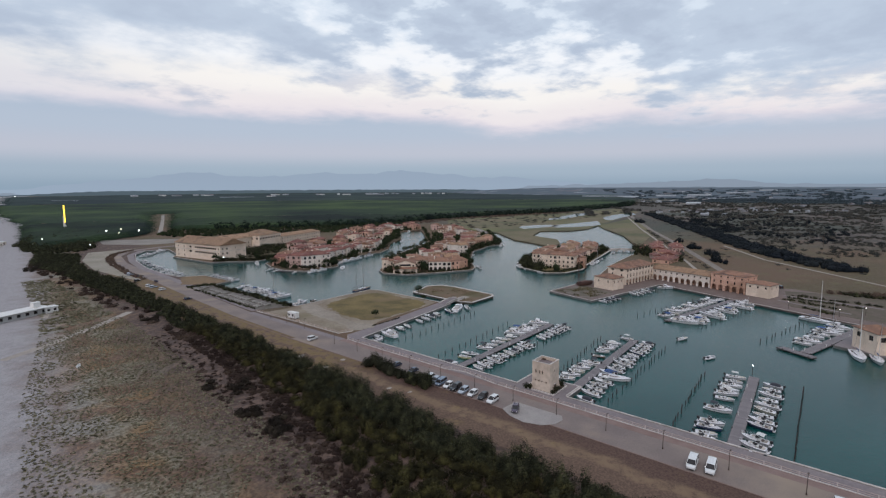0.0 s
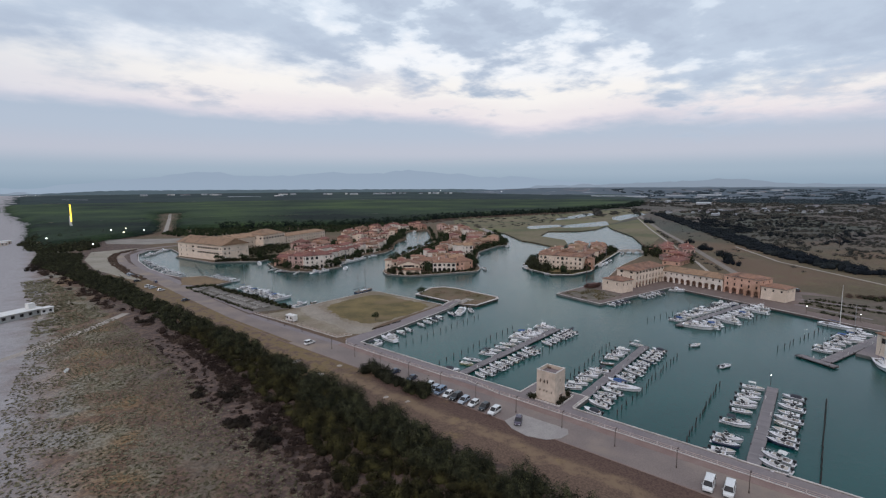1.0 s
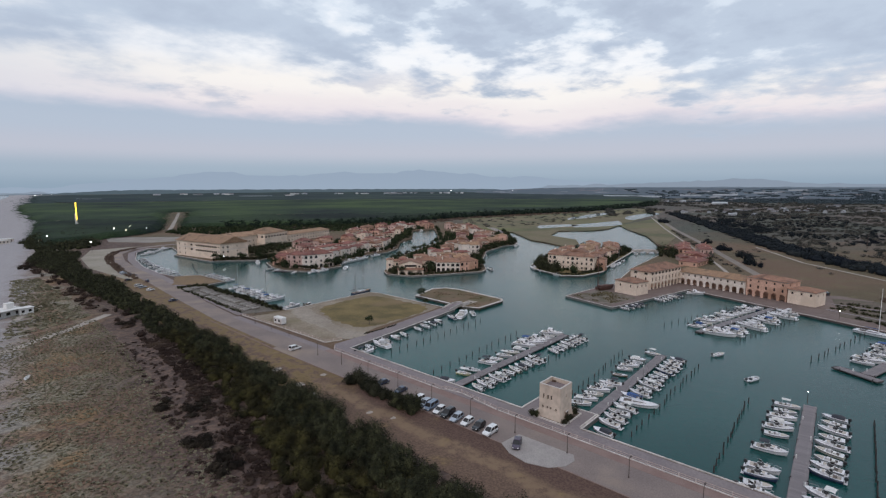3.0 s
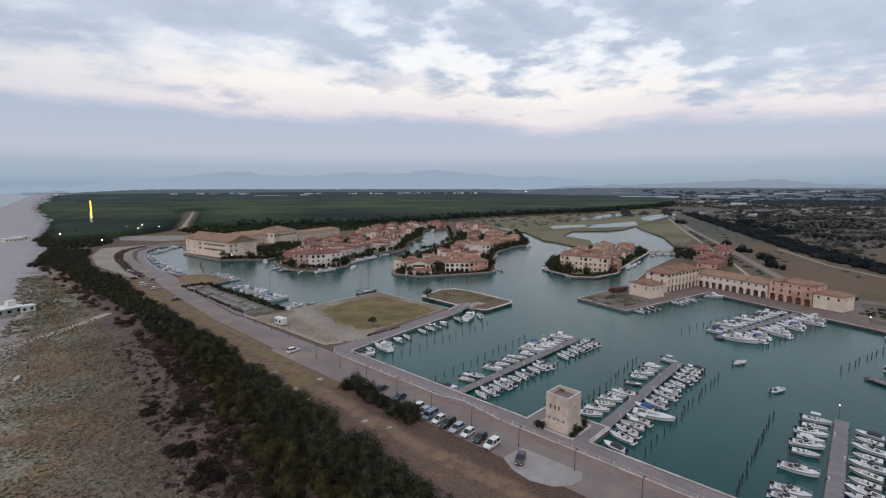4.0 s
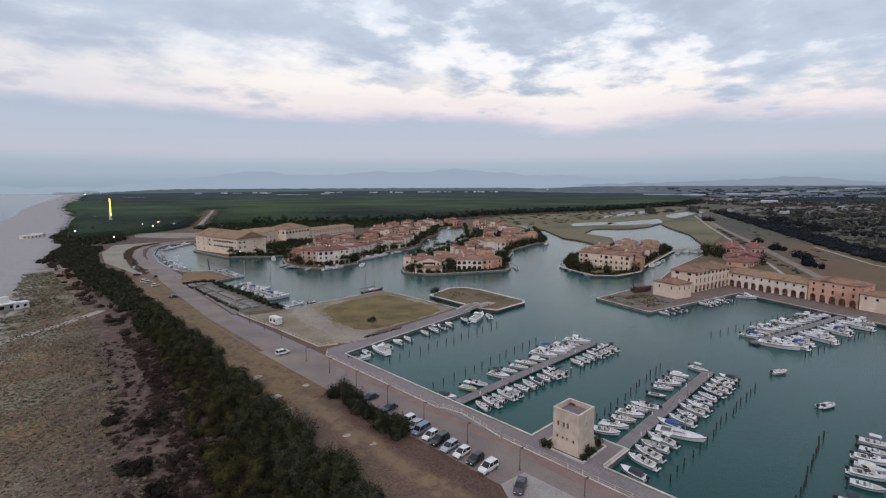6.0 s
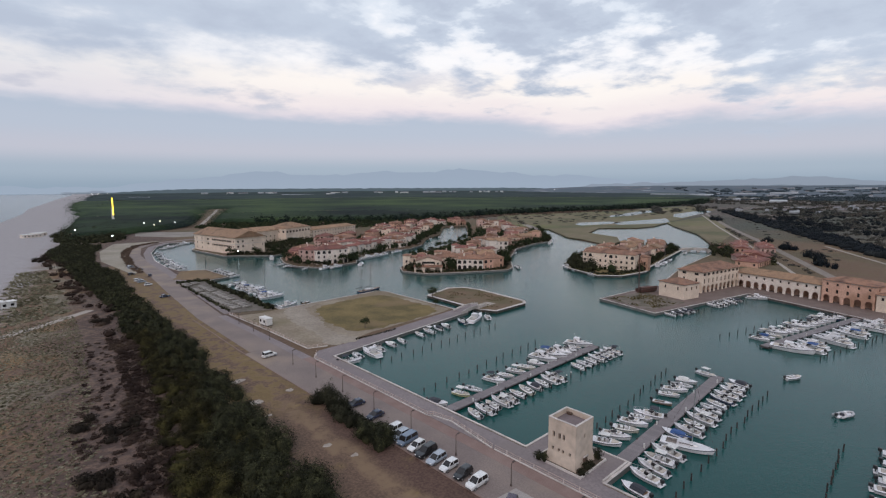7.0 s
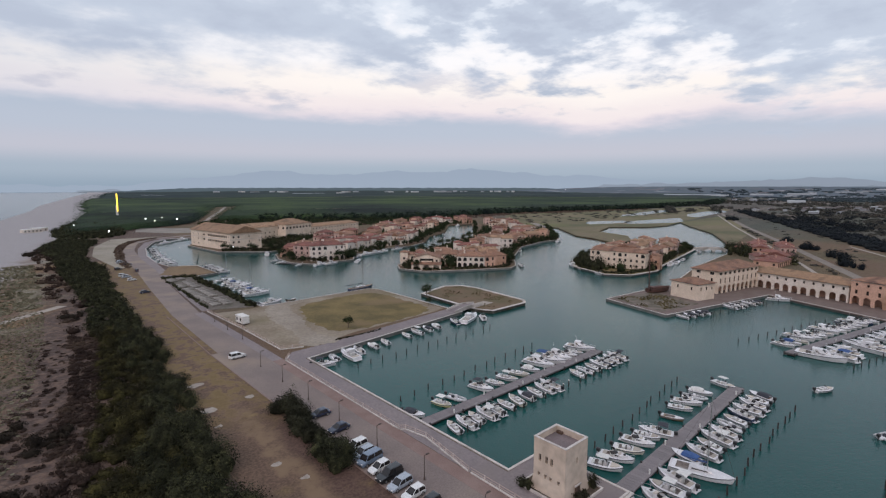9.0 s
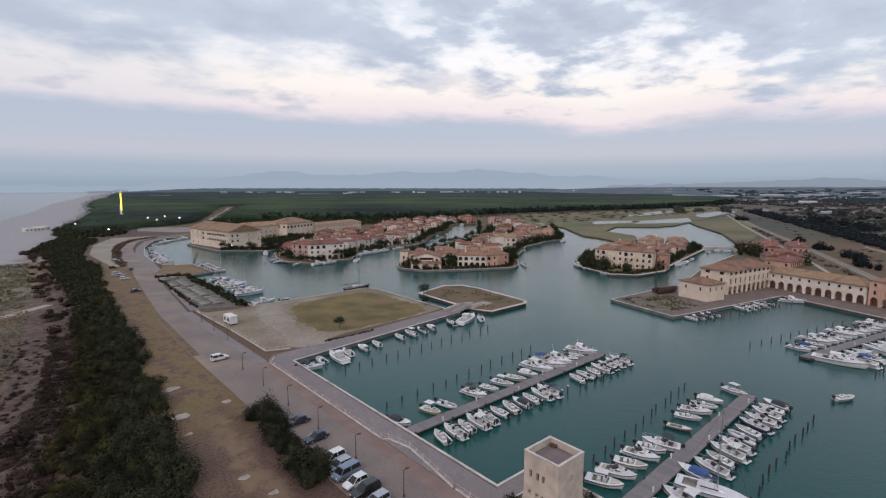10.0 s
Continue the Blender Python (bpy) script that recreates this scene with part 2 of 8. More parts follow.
def verge_mat():
    """Trodden verge: red-brown earth by the kerb, a tan track beyond it, straw-yellow grass farther north; borders broken by noise."""
    m, nt, p = node_mat("trodden_verge")
    n, l = nt.nodes, nt.links
    tc, sp = n.new("ShaderNodeTexCoord"), n.new("ShaderNodeSeparateXYZ")
    l.new(tc.outputs["Object"], sp.inputs[0])

    def nz(scale, detail):
        t = n.new("ShaderNodeTexNoise")
        t.inputs["Scale"].default_value, t.inputs["Detail"].default_value, t.inputs["Roughness"].default_value = scale, detail, 0.6
        l.new(tc.outputs["Object"], t.inputs["Vector"])
        return t.outputs[0]

    def ma(v, k, add):
        t = n.new("ShaderNodeMath")
        t.operation = "MULTIPLY_ADD"
        l.new(v, t.inputs[0])
        t.inputs[1].default_value = k
        if isinstance(add, float):
            t.inputs[2].default_value = add
        else:
            l.new(add, t.inputs[2])
        return t.outputs[0]

    def step(v, lo, hi):
        t = n.new("ShaderNodeMapRange")
        t.interpolation_type = "SMOOTHSTEP"
        t.inputs[1].default_value, t.inputs[2].default_value = lo, hi
        l.new(v, t.inputs[0])
        return t.outputs[0]

    def mx(f, a, b):
        t = n.new("ShaderNodeMix")
        t.data_type = "RGBA"
        l.new(f, t.inputs[0])
        for sock, v in ((t.inputs[6], a), (t.inputs[7], b)):
            if isinstance(v, tuple):
                sock.default_value = (*v, 1)
            else:
                l.new(v, sock)
        return t.outputs[2]

    broad, mid, fine = nz(0.07, 4), nz(0.35, 5), nz(2.2, 4)
    across = ma(broad, 9.0, ma(mid, 3.0, sp.outputs[0]))       # metres east, frayed
    along = ma(broad, 55.0, sp.outputs[1])
    earth = mx(step(fine, 0.35, 0.65), (0.066, 0.035, 0.026), (0.112, 0.064, 0.045))
    tan = mx(step(fine, 0.35, 0.65), (0.088, 0.052, 0.036), (0.148, 0.093, 0.061))
    straw = mx(step(mid, 0.36, 0.62), (0.145, 0.096, 0.040), (0.262, 0.182, 0.070))
    col = mx(step(across, -19.5, -16.0), tan, earth)
    lane = n.new("ShaderNodeMath")
    lane.operation = "MULTIPLY"
    l.new(step(across, -22.5, -20.5), lane.inputs[0])
    l.new(step(across, -16.8, -18.8), lane.inputs[1])
    worn = n.new("ShaderNodeMath")
    worn.operation = "MULTIPLY"
    l.new(lane.outputs[0], worn.inputs[0])
    l.new(step(mid, 0.30, 0.62), worn.inputs[1])
    col = mx(worn.outputs[0], col, (0.190, 0.124, 0.074))
    col = mx(step(along, -12.0, 20.0), col, mx(step(mid, 0.40, 0.58), straw, tan))
    l.new(mx(step(nz(0.11, 6), 0.58, 0.80), col, straw), p.inputs["Base Color"])
    p.inputs["Roughness"].default_value = 0.95
    b = n.new("ShaderNodeBump")
    b.inputs["Strength"].default_value, b.inputs["Distance"].default_value = 0.35, 0.08
    l.new(fine, b.inputs["Height"])
    l.new(b.outputs[0], p.inputs["Normal"])
    return m


VERGE = verge_mat()
LAWN = mat("dry_lawn", (0.098, 0.074, 0.024), (0.178, 0.126, 0.045), scale=0.11, rough=0.95, bump=0.4, fine=10, stain=(0.190, 0.125, 0.065))
SCRUB_EARTH = mat("brown_earth", (0.20, 0.13, 0.065), (0.16, 0.105, 0.06), scale=0.15, rough=0.95, bump=0.4)
CREAM = mat("cream_render", (0.74, 0.61, 0.49), (0.66, 0.53, 0.42), scale=0.35, rough=0.9, bump=0.15, vary=0.05, stain=(0.58, 0.465, 0.36))
WHITE_RENDER = mat("pale_render", (0.78, 0.69, 0.61), (0.70, 0.61, 0.53), scale=0.35, rough=0.9, bump=0.15, vary=0.05, stain=(0.60, 0.515, 0.43))
ORANGE_RENDER = mat("terracotta_render", (0.62, 0.38, 0.28), (0.55, 0.33, 0.24), scale=0.3, rough=0.9, bump=0.2, vary=0.1, stain=(0.34, 0.19, 0.12))
PINK_RENDER = mat("pink_render", (0.56, 0.385, 0.33), (0.48, 0.325, 0.275), scale=0.3, rough=0.9, bump=0.2, vary=0.12)
TILE_ROOF = roof_mat("terracotta_tiles", (0.285, 0.150, 0.092), (0.195, 0.102, 0.068))
RED_ROOF = roof_mat("red_tiles", (0.245, 0.096, 0.070), (0.165, 0.066, 0.052))
OCHRE_ROOF = roof_mat("ochre_tiles", (0.320, 0.195, 0.112), (0.250, 0.150, 0.090))
TUFF = mat("sandstone_blocks", (0.54, 0.445, 0.36), (0.50, 0.405, 0.325), scale=0.22, rough=0.9, bump=0.1, fine=3, stain=(0.45, 0.36, 0.28))
GLASS = mat("dark_window_glass", (0.018, 0.016, 0.016), (0.03, 0.026, 0.026), rough=0.22, bump=0.0)
WOOD_DARK = mat("dark_brown_wood", (0.07, 0.042, 0.028), (0.10, 0.06, 0.04), scale=2, rough=0.7, bump=0.2)
METAL_DARK = mat("rusty_dark_metal", (0.10, 0.07, 0.055), (0.07, 0.05, 0.045), scale=3, rough=0.6, bump=0.1, metal=0.3)
WHITE_METAL = mat("white_painted_metal", (0.72, 0.70, 0.67), (0.62, 0.60, 0.57), scale=2, rough=0.5, bump=0.05)
PILE_WOOD = mat("mooring_pile_wood", (0.030, 0.028, 0.027), (0.050, 0.042, 0.036), scale=3, rough=0.9, bump=0.4, vary=0.2)
GELCOAT = mat("white_gelcoat", (0.70, 0.685, 0.69), (0.60, 0.585, 0.59), scale=0.8, rough=0.28, bump=0.0, vary=0.14)
CREAM_GELCOAT = mat("cream_gelcoat", (0.68, 0.64, 0.54), (0.60, 0.56, 0.47), scale=0.8, rough=0.3, bump=0.0, vary=0.08)
NAVY_GELCOAT = mat("navy_gelcoat", (0.018, 0.03, 0.07), (0.03, 0.045, 0.09), scale=0.8, rough=0.2, bump=0.0, vary=0.2)
YELLOW_GELCOAT = mat("pale_yellow_gelcoat", (0.62, 0.58, 0.30), (0.55, 0.51, 0.26), scale=0.8, rough=0.3, bump=0.0)
COCKPIT = mat("grey_cockpit_liner", (0.33, 0.30, 0.275), (0.15, 0.135, 0.13), scale=1.5, rough=0.6, bump=0.1, vary=0.3)
PAD = mat("beige_sun_pads", (0.46, 0.41, 0.35), (0.38, 0.335, 0.29), scale=1.2, rough=0.8, bump=0.1, vary=0.25)
TEAK = mat("teak_deck", (0.24, 0.155, 0.09), (0.19, 0.12, 0.07), scale=2, rough=0.7, bump=0.1)
BLACK_PLASTIC = mat("black_outboard_cowl", (0.015, 0.015, 0.017), (0.03, 0.03, 0.03), scale=3, rough=0.35, bump=0.0)
CANVAS_BLUE = mat("blue_canvas", (0.03, 0.07, 0.19), (0.04, 0.09, 0.22), scale=2, rough=0.9, bump=0.2, vary=0.2)
CANVAS_WHITE = mat("white_canvas", (0.66, 0.65, 0.62), (0.56, 0.55, 0.53), scale=2, rough=0.9, bump=0.2)
CANVAS_DARK = mat("dark_canvas", (0.03, 0.035, 0.045), (0.05, 0.05, 0.06), scale=2, rough=0.9, bump=0.2)
ALU = mat("mast_aluminium", (0.55, 0.55, 0.55), (0.45, 0.45, 0.45), scale=2, rough=0.35, bump=0.0, metal=0.8)
TYRE = mat("tyre_rubber", (0.02, 0.02, 0.02), (0.03, 0.03, 0.03), scale=5, rough=0.9, bump=0.1)
HEDGE_LEAF = leaf_mat("maquis_leaves", (0.008, 0.008, 0.005), (0.028, 0.030, 0.017), (0.080, 0.080, 0.038), patch=0.5, leafy=0.10, lo=0.36, hi=0.74)
OLIVE_LEAF = leaf_mat("olive_maquis_leaves", (0.007, 0.006, 0.004), (0.030, 0.027, 0.012), (0.086, 0.076, 0.027), patch=0.34, leafy=0.10, lo=0.36, hi=0.74)
SCRUB_LEAF = leaf_mat("purple_brown_scrub", (0.022, 0.014, 0.012), (0.056, 0.038, 0.030), (0.125, 0.088, 0.062), patch=0.12, leafy=0.2)
SHRUB_GREEN = leaf_mat("grey_green_oleander", (0.010, 0.010, 0.006), (0.036, 0.036, 0.022), (0.080, 0.076, 0.046), patch=0.4, leafy=0.15)
SHRUB_LEAF = leaf_mat("dark_dune_shrub", (0.014, 0.011, 0.009), (0.034, 0.027, 0.020), (0.072, 0.056, 0.038), patch=0.3, leafy=0.15)
BELT_LEAF = leaf_mat("shelter_belt_leaves", (0.010, 0.013, 0.018), (0.019, 0.023, 0.025), (0.038, 0.041, 0.036), patch=0.03, leafy=0.15)
# scrub twigs lifted and blued, a haze tint within their own colour
FIELD_SCRUB = leaf_mat("hazed_scrub_twigs", (0.037, 0.041, 0.038), (0.068, 0.065, 0.056), (0.115, 0.093, 0.076), patch=0.02, leafy=0.25)
# far trees paled and blued: the air's haze sits in the leaf colour
HAZED_TREES = leaf_mat("hazed_plain_trees", (0.046, 0.062, 0.072), (0.058, 0.076, 0.084), (0.076, 0.092, 0.094), patch=0.01, leafy=0.08)
DRY_LEAF = leaf_mat("dry_scrub_twigs", (0.062, 0.041, 0.035), (0.11, 0.075, 0.058), (0.175, 0.128, 0.088))
PINE_LEAF = leaf_mat("pine_needles", (0.009, 0.016, 0.014), (0.026, 0.044, 0.021), (0.056, 0.088, 0.028), patch=0.006, leafy=0.18, lo=0.40, hi=0.78)
# darker pine copy: shade along the wood's front put into the leaf colour
FRONT_PINE = leaf_mat("shaded_pine_front", (0.006, 0.010, 0.010), (0.014, 0.022, 0.015), (0.032, 0.044, 0.022), patch=0.05, leafy=0.2)
# middle and far wood repeat the pine bluer: haze put into the leaf colour
MID_PINE = leaf_mat("mid_haze_pine_wood", (0.010, 0.018, 0.017), (0.027, 0.045, 0.024), (0.055, 0.085, 0.031), patch=0.005, leafy=0.18, lo=0.40, hi=0.78)
HAZED_PINE = leaf_mat("hazed_pine_wood", (0.018, 0.029, 0.034), (0.030, 0.047, 0.043), (0.050, 0.075, 0.048), patch=0.0035, leafy=0.14, lo=0.40, hi=0.74)
TREE_LEAF = leaf_mat("garden_leaves", (0.008, 0.012, 0.007), (0.022, 0.032, 0.014), (0.052, 0.060, 0.026))
BARK = mat("grey_brown_bark", (0.11, 0.08, 0.06), (0.07, 0.05, 0.04), scale=4, rough=0.9, bump=0.5)
LAMP_WARM = glow("warm_lamp_glow", (1.0, 0.86, 0.55), 9)
LAMP_WHITE = glow("white_lamp_glow", (1.0, 0.97, 0.9), 9)
RIDE_GLOW = glow("yellow_neon_tube", (1.0, 0.72, 0.06), 2.2)

# ---- mesh helpers ----


class Geo:
    """Vertices and faces gathered for one mesh."""

    def __init__(self):
        self.v, self.f = [], []

    def add(self, verts, faces):
        k = len(self.v)
        self.v.extend(tuple(p) for p in verts)
        self.f.extend(tuple(i + k for i in f) for f in faces)
        return self

    def quad(self, a, b, c, d):
        return self.add((a, b, c, d), ((0, 1, 2, 3),))

    def box(self, x0, y0, z0, x1, y1, z1, c=0.0):
        """A box, its edges chamfered by c."""
        if c <= 0:
            v = [(x, y, z) for z in (z0, z1) for x, y in ((x0, y0), (x1, y0), (x1, y1), (x0, y1))]
            return self.add(v, ((3, 2, 1, 0), (4, 5, 6, 7), (0, 1, 5, 4), (1, 2, 6, 5), (2, 3, 7, 6), (3, 0, 4, 7)))
        ring = lambda e, z: [(x0 + e, y0, z), (x1 - e, y0, z), (x1, y0 + e, z), (x1, y1 - e, z), (x1 - e, y1, z), (x0 + e, y1, z), (x0, y1 - e, z), (x0, y0 + e, z)]
        inner = lambda z: [(min(max(x, x0 + c), x1 - c), min(max(y, y0 + c), y1 - c), z) for x, y, _ in ring(2 * c, z)]
        return self.loft([inner(z0), ring(c, z0 + c), ring(c, z1 - c), inner(z1)], caps=True)

    def loft(self, rings, caps=False, closed=True):
        n, k = len(rings[0]), len(self.v)
        for r in rings:
            self.v.extend(tuple(p) for p in r)
        for a in range(len(rings) - 1):
            for b in range(n if closed else n - 1):
                c = (b + 1) % n
                self.f.append((k + a * n + b, k + a * n + c, k + (a + 1) * n + c, k + (a + 1) * n + b))
        if caps:
            self.f.append(tuple(k + i for i in reversed(range(n))))
            self.f.append(tuple(k + (len(rings) - 1) * n + i for i in range(n)))
        return self

    def cyl(self, x, y, z0, z1, r0, r1=None, n=8):
        r1 = r0 if r1 is None else r1
        ring = lambda r, z: [(x + r * math.cos(2 * math.pi * i / n), y + r * math.sin(2 * math.pi * i / n), z) for i in range(n)]
        return self.loft([ring(r0, z0), ring(r1, z1)], caps=True)

    def rod(self, a, b, r0, r1=None, n=6):
        """A round bar from a to b."""
        a, b = Vector(a), Vector(b)
        r1 = r0 if r1 is None else r1
        d = (b - a).normalized()
        u = d.orthogonal().normalized()
        w = d.cross(u)
        ring = lambda p, r: [p + r * (u * math.cos(2 * math.pi * i / n) + w * math.sin(2 * math.pi * i / n)) for i in range(n)]
        return self.loft([ring(a, r0), ring(b, r1)], caps=True)

    def prism(self, poly, z0, z1):
        """An upright slab over a plan outline."""
        if sum(a[0] * b[1] - b[0] * a[1] for a, b in zip(poly, poly[1:] + poly[:1])) < 0:
            poly = poly[::-1]
        k, n = len(self.v), len(poly)
        self.v.extend((x, y, z1) for x, y in poly)
        self.v.extend((x, y, z0) for x, y in poly)
        from mathutils.geometry import tessellate_polygon
        for t in tessellate_polygon([[Vector((x, y, 0)) for x, y in poly]]):
            a, b, c = (Vector((*poly[i], 0)) for i in t)
            t = t if (b - a).cross(c - a).z > 0 else t[::-1]
            self.f.append(tuple(k + i for i in t))
        self.f.extend((k + i, k + n + i, k + n + (i + 1) % n, k + (i + 1) % n) for i in range(n))
        return self

    def strip(self, pts, w0, w1, z0, z1, closed=False):
        """A raised band along a plan line, from w0 to w1 metres to its left."""
        pts = [Vector((x, y)) for x, y in pts]
        n = len(pts)
        offs = []
        for i, p in enumerate(pts):
            a = pts[i - 1] if i or closed else None
            b = pts[(i + 1) % n] if i < n - 1 or closed else None
            ds = [d.normalized() for d in ((p - a) if a is not None else None, (b - p) if b is not None else None) if d is not None]
            ns = [Vector((-d.y, d.x)) for d in ds]
            m = sum(ns, Vector((0, 0))).normalized()
            offs.append(m / max(0.4, m.dot(ns[0])))
        rings = [[(*(p + o * w0), z0), (*(p + o * w0), z1), (*(p + o * w1), z1), (*(p + o * w1), z0)] for p, o in zip(pts, offs)]
        if closed:
            rings.append(rings[0])
        rings = [r[::-1] for r in rings]
        return self.loft(rings, caps=not closed)

    def mesh(self, name, material, smooth=False):
        me = bpy.data.meshes.new(name)
        me.from_pydata(self.v, [], self.f)
        me.materials.append(material)
        if smooth:
            me.polygons.foreach_set("use_smooth", [True] * len(me.polygons))
        me.update()
        return me


def part(name, geo, material, parent=None, label="", at=None, smooth=False):
    """Links one mesh, under its thing when there is one."""
    me = geo if isinstance(geo, bpy.types.Mesh) else geo.mesh(name, material, smooth)
    ob = new(name, me)
    if parent is not None:
        ob.parent = parent
    if at is not None:
        ob.matrix_basis = at
    return tagged(ob, label)


def thing(name, label, category, at=None, group="", kind=""):
    ob = new(name)
    if at is not None:
        ob.matrix_basis = at
    return tagged(ob, label, category, group, kind)


def structure(name, geo, material, label, category, smooth=False, kind="structure"):
    return tagged(part(name, geo, material, smooth=smooth), label, category, kind=kind)


def bulk(name, verts, quads, material, smooth=False):
    """A large mesh from arrays of vertices and four-cornered (or three-cornered) faces."""
    me = bpy.data.meshes.new(name)
    quads = np.asarray(quads, np.int32)
    k = quads.shape[1]
    me.vertices.add(len(verts))
    me.vertices.foreach_set("co", np.asarray(verts, np.float32).ravel())
    me.loops.add(quads.size)
    me.loops.foreach_set("vertex_index", quads.ravel())
    me.polygons.add(len(quads))
    me.polygons.foreach_set("loop_start", np.arange(0, quads.size, k, dtype=np.int32))
    if smooth:
        me.polygons.foreach_set("use_smooth", np.ones(len(quads), bool))
    me.materials.append(material)
    me.update(calc_edges=True)
    return me


# ---- the land and the water ----
LAND = 1.0
# the shore of marina, canals and lagoon, one closed line
SHORE = [(0, -330), (0, -86.2), (9, -86.2), (9, -70), (0, -70), (0, 0), (64.5, 8.5), (64.5, 62), (62, 66), (13, 64.5), (13.5, 120), (14, 150), (25, 153), (24, 186),
         (11, 193), (9, 212), (11, 249), (19, 294), (32, 335), (47, 357), (66, 352), (57, 310), (48, 296), (53, 240), (64, 233), (80, 218), (104, 226),
         (103, 215), (78, 203), (70, 180), (69, 160), (76, 148), (104, 147), (116, 166), (140, 171), (152, 179)]
SHORE_FAR = [(175, 179), (197, 191), (233, 226), (268, 245), (332, 309), (366, 306), (340, 277), (262, 200), (160, 152), (111, 110), (105, 100), (110, 84),
             (128, 73), (153, 61), (162, 65), (190, 90), (233, 119), (275, 131), (298, 130), (376, 200), (402, 232), (398, 204), (337, 140), (328, 116), (306, 80), (340, 88), (372, 108), (392, 150), (450, 172),
             (482, 142), (520, 138), (700, 172), (587, 150), (533, 120), (456, 66), (366, 21), (328, 4), (236, -6), (169, -21), (153, -18), (123.5, -15.5),
             (116, -43), (181, -57), (140, -158), (112, -230), (110, -330)]
COAST = [(-178, -330), (-167, -200), (-145, 0), (-108, 300), (-59, 762), (-15, 1072), (8, 1337), (153, 2355), (347, 3644), (420, 4300)]
ARC = [(4400 * math.sin(radians(a)), 4400 * math.cos(radians(a))) for a in range(8, 150, 6)]
OUTER = COAST + ARC + [(600, -2500), (-300, -1500)]


def land_mat():
    """Beach sand by the sea, dune grass behind it, dry fields inland; borders broken by noise."""
    m, nt, p = node_mat("coastal_ground")
    n, l = nt.nodes, nt.links
    tc, sp = n.new("ShaderNodeTexCoord"), n.new("ShaderNodeSeparateXYZ")
    l.new(tc.outputs["Object"], sp.inputs[0])

    def nz(scale, detail, rough=0.55):
        t = n.new("ShaderNodeTexNoise")
        t.inputs["Scale"].default_value, t.inputs["Detail"].default_value, t.inputs["Roughness"].default_value = scale, detail, rough
        l.new(tc.outputs["Object"], t.inputs["Vector"])
        return t.outputs[0]

    def mt(op, a, b, c=None):
        t = n.new("ShaderNodeMath")
        t.operation = op
        for i, v in enumerate((a, b, c)):
            if isinstance(v, (int, float)):
                t.inputs[i].default_value = v
            elif v is not None:
                l.new(v, t.inputs[i])
        return t.outputs[0]

    def step(v, lo, hi):
        t = n.new("ShaderNodeMapRange")
        t.interpolation_type = "SMOOTHSTEP"
        t.inputs[1].default_value, t.inputs[2].default_value = lo, hi
        l.new(v, t.inputs[0])
        return t.outputs[0]

    def mx(f, a, b):
        t = n.new("ShaderNodeMix")
        t.data_type = "RGBA"
        for sock, v in ((t.inputs[0], f), (t.inputs[6], a), (t.inputs[7], b)):
            if isinstance(v, tuple):
                sock.default_value = (*v, 1)
            else:
                l.new(v, sock)
        return t.outputs[2]

    broad, mid, fine, grain = nz(0.012, 5), nz(0.09, 6, 0.6), nz(0.55, 5, 0.65), nz(3.0, 3)
    inland = mt("ADD", mt("MULTIPLY_ADD", sp.outputs[1], -0.18, sp.outputs[0]), 97.0)      # metres inland of the beach
    inland = mt("ADD", inland, mt("MULTIPLY", mt("SUBTRACT", mid, 0.5), 30.0))
    sand = mx(step(fine, 0.35, 0.7), (0.35, 0.325, 0.325), (0.285, 0.265, 0.268))
    hump = nz(1.15, 2, 0.5)
    # straw tops, dark hollows: shade between the tussocks is put into the colour too
    tuft = mx(step(hump, 0.40, 0.58), (0.112, 0.092, 0.056), (0.235, 0.205, 0.148))
    tuft = mx(step(nz(0.035, 4), 0.46, 0.58), tuft, mx(step(hump, 0.42, 0.58), (0.135, 0.076, 0.033), (0.250, 0.155, 0.074)))
    tuft = mx(step(mid, 0.44, 0.60), tuft, mx(step(hump, 0.45, 0.6), (0.106, 0.060, 0.037), (0.205, 0.122, 0.072)))
    scrub = mx(step(fine, 0.42, 0.62), (0.066, 0.041, 0.033), (0.138, 0.088, 0.064))
    dune = mx(step(inland, 12, 38), tuft, scrub)
    shore = mx(step(inland, -12, 14), sand, dune)
    vor = n.new("ShaderNodeTexVoronoi")
    vor.inputs["Scale"].default_value, vor.inputs["Randomness"].default_value = 0.0075, 0.8
    vmap = n.new("ShaderNodeMapping")
    vmap.inputs["Rotation"].default_value, vmap.inputs["Scale"].default_value = (0, 0, radians(28)), (0.45, 1.3, 1.0)
    l.new(tc.outputs["Object"], vmap.inputs[0])
    l.new(vmap.outputs[0], vor.inputs["Vector"])
    cell = n.new("ShaderNodeSeparateColor")
    l.new(vor.outputs["Color"], cell.inputs[0])
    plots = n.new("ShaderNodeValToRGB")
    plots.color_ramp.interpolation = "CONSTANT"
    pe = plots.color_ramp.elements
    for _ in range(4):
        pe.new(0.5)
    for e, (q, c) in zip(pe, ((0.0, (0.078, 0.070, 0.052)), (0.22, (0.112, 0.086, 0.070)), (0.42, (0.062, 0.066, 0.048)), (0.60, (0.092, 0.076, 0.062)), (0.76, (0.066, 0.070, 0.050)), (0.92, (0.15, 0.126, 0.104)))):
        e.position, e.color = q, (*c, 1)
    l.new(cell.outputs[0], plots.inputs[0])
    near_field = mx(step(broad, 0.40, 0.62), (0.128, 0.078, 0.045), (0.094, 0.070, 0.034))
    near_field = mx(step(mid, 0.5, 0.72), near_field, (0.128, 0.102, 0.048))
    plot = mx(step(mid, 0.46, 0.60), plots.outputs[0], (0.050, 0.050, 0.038))
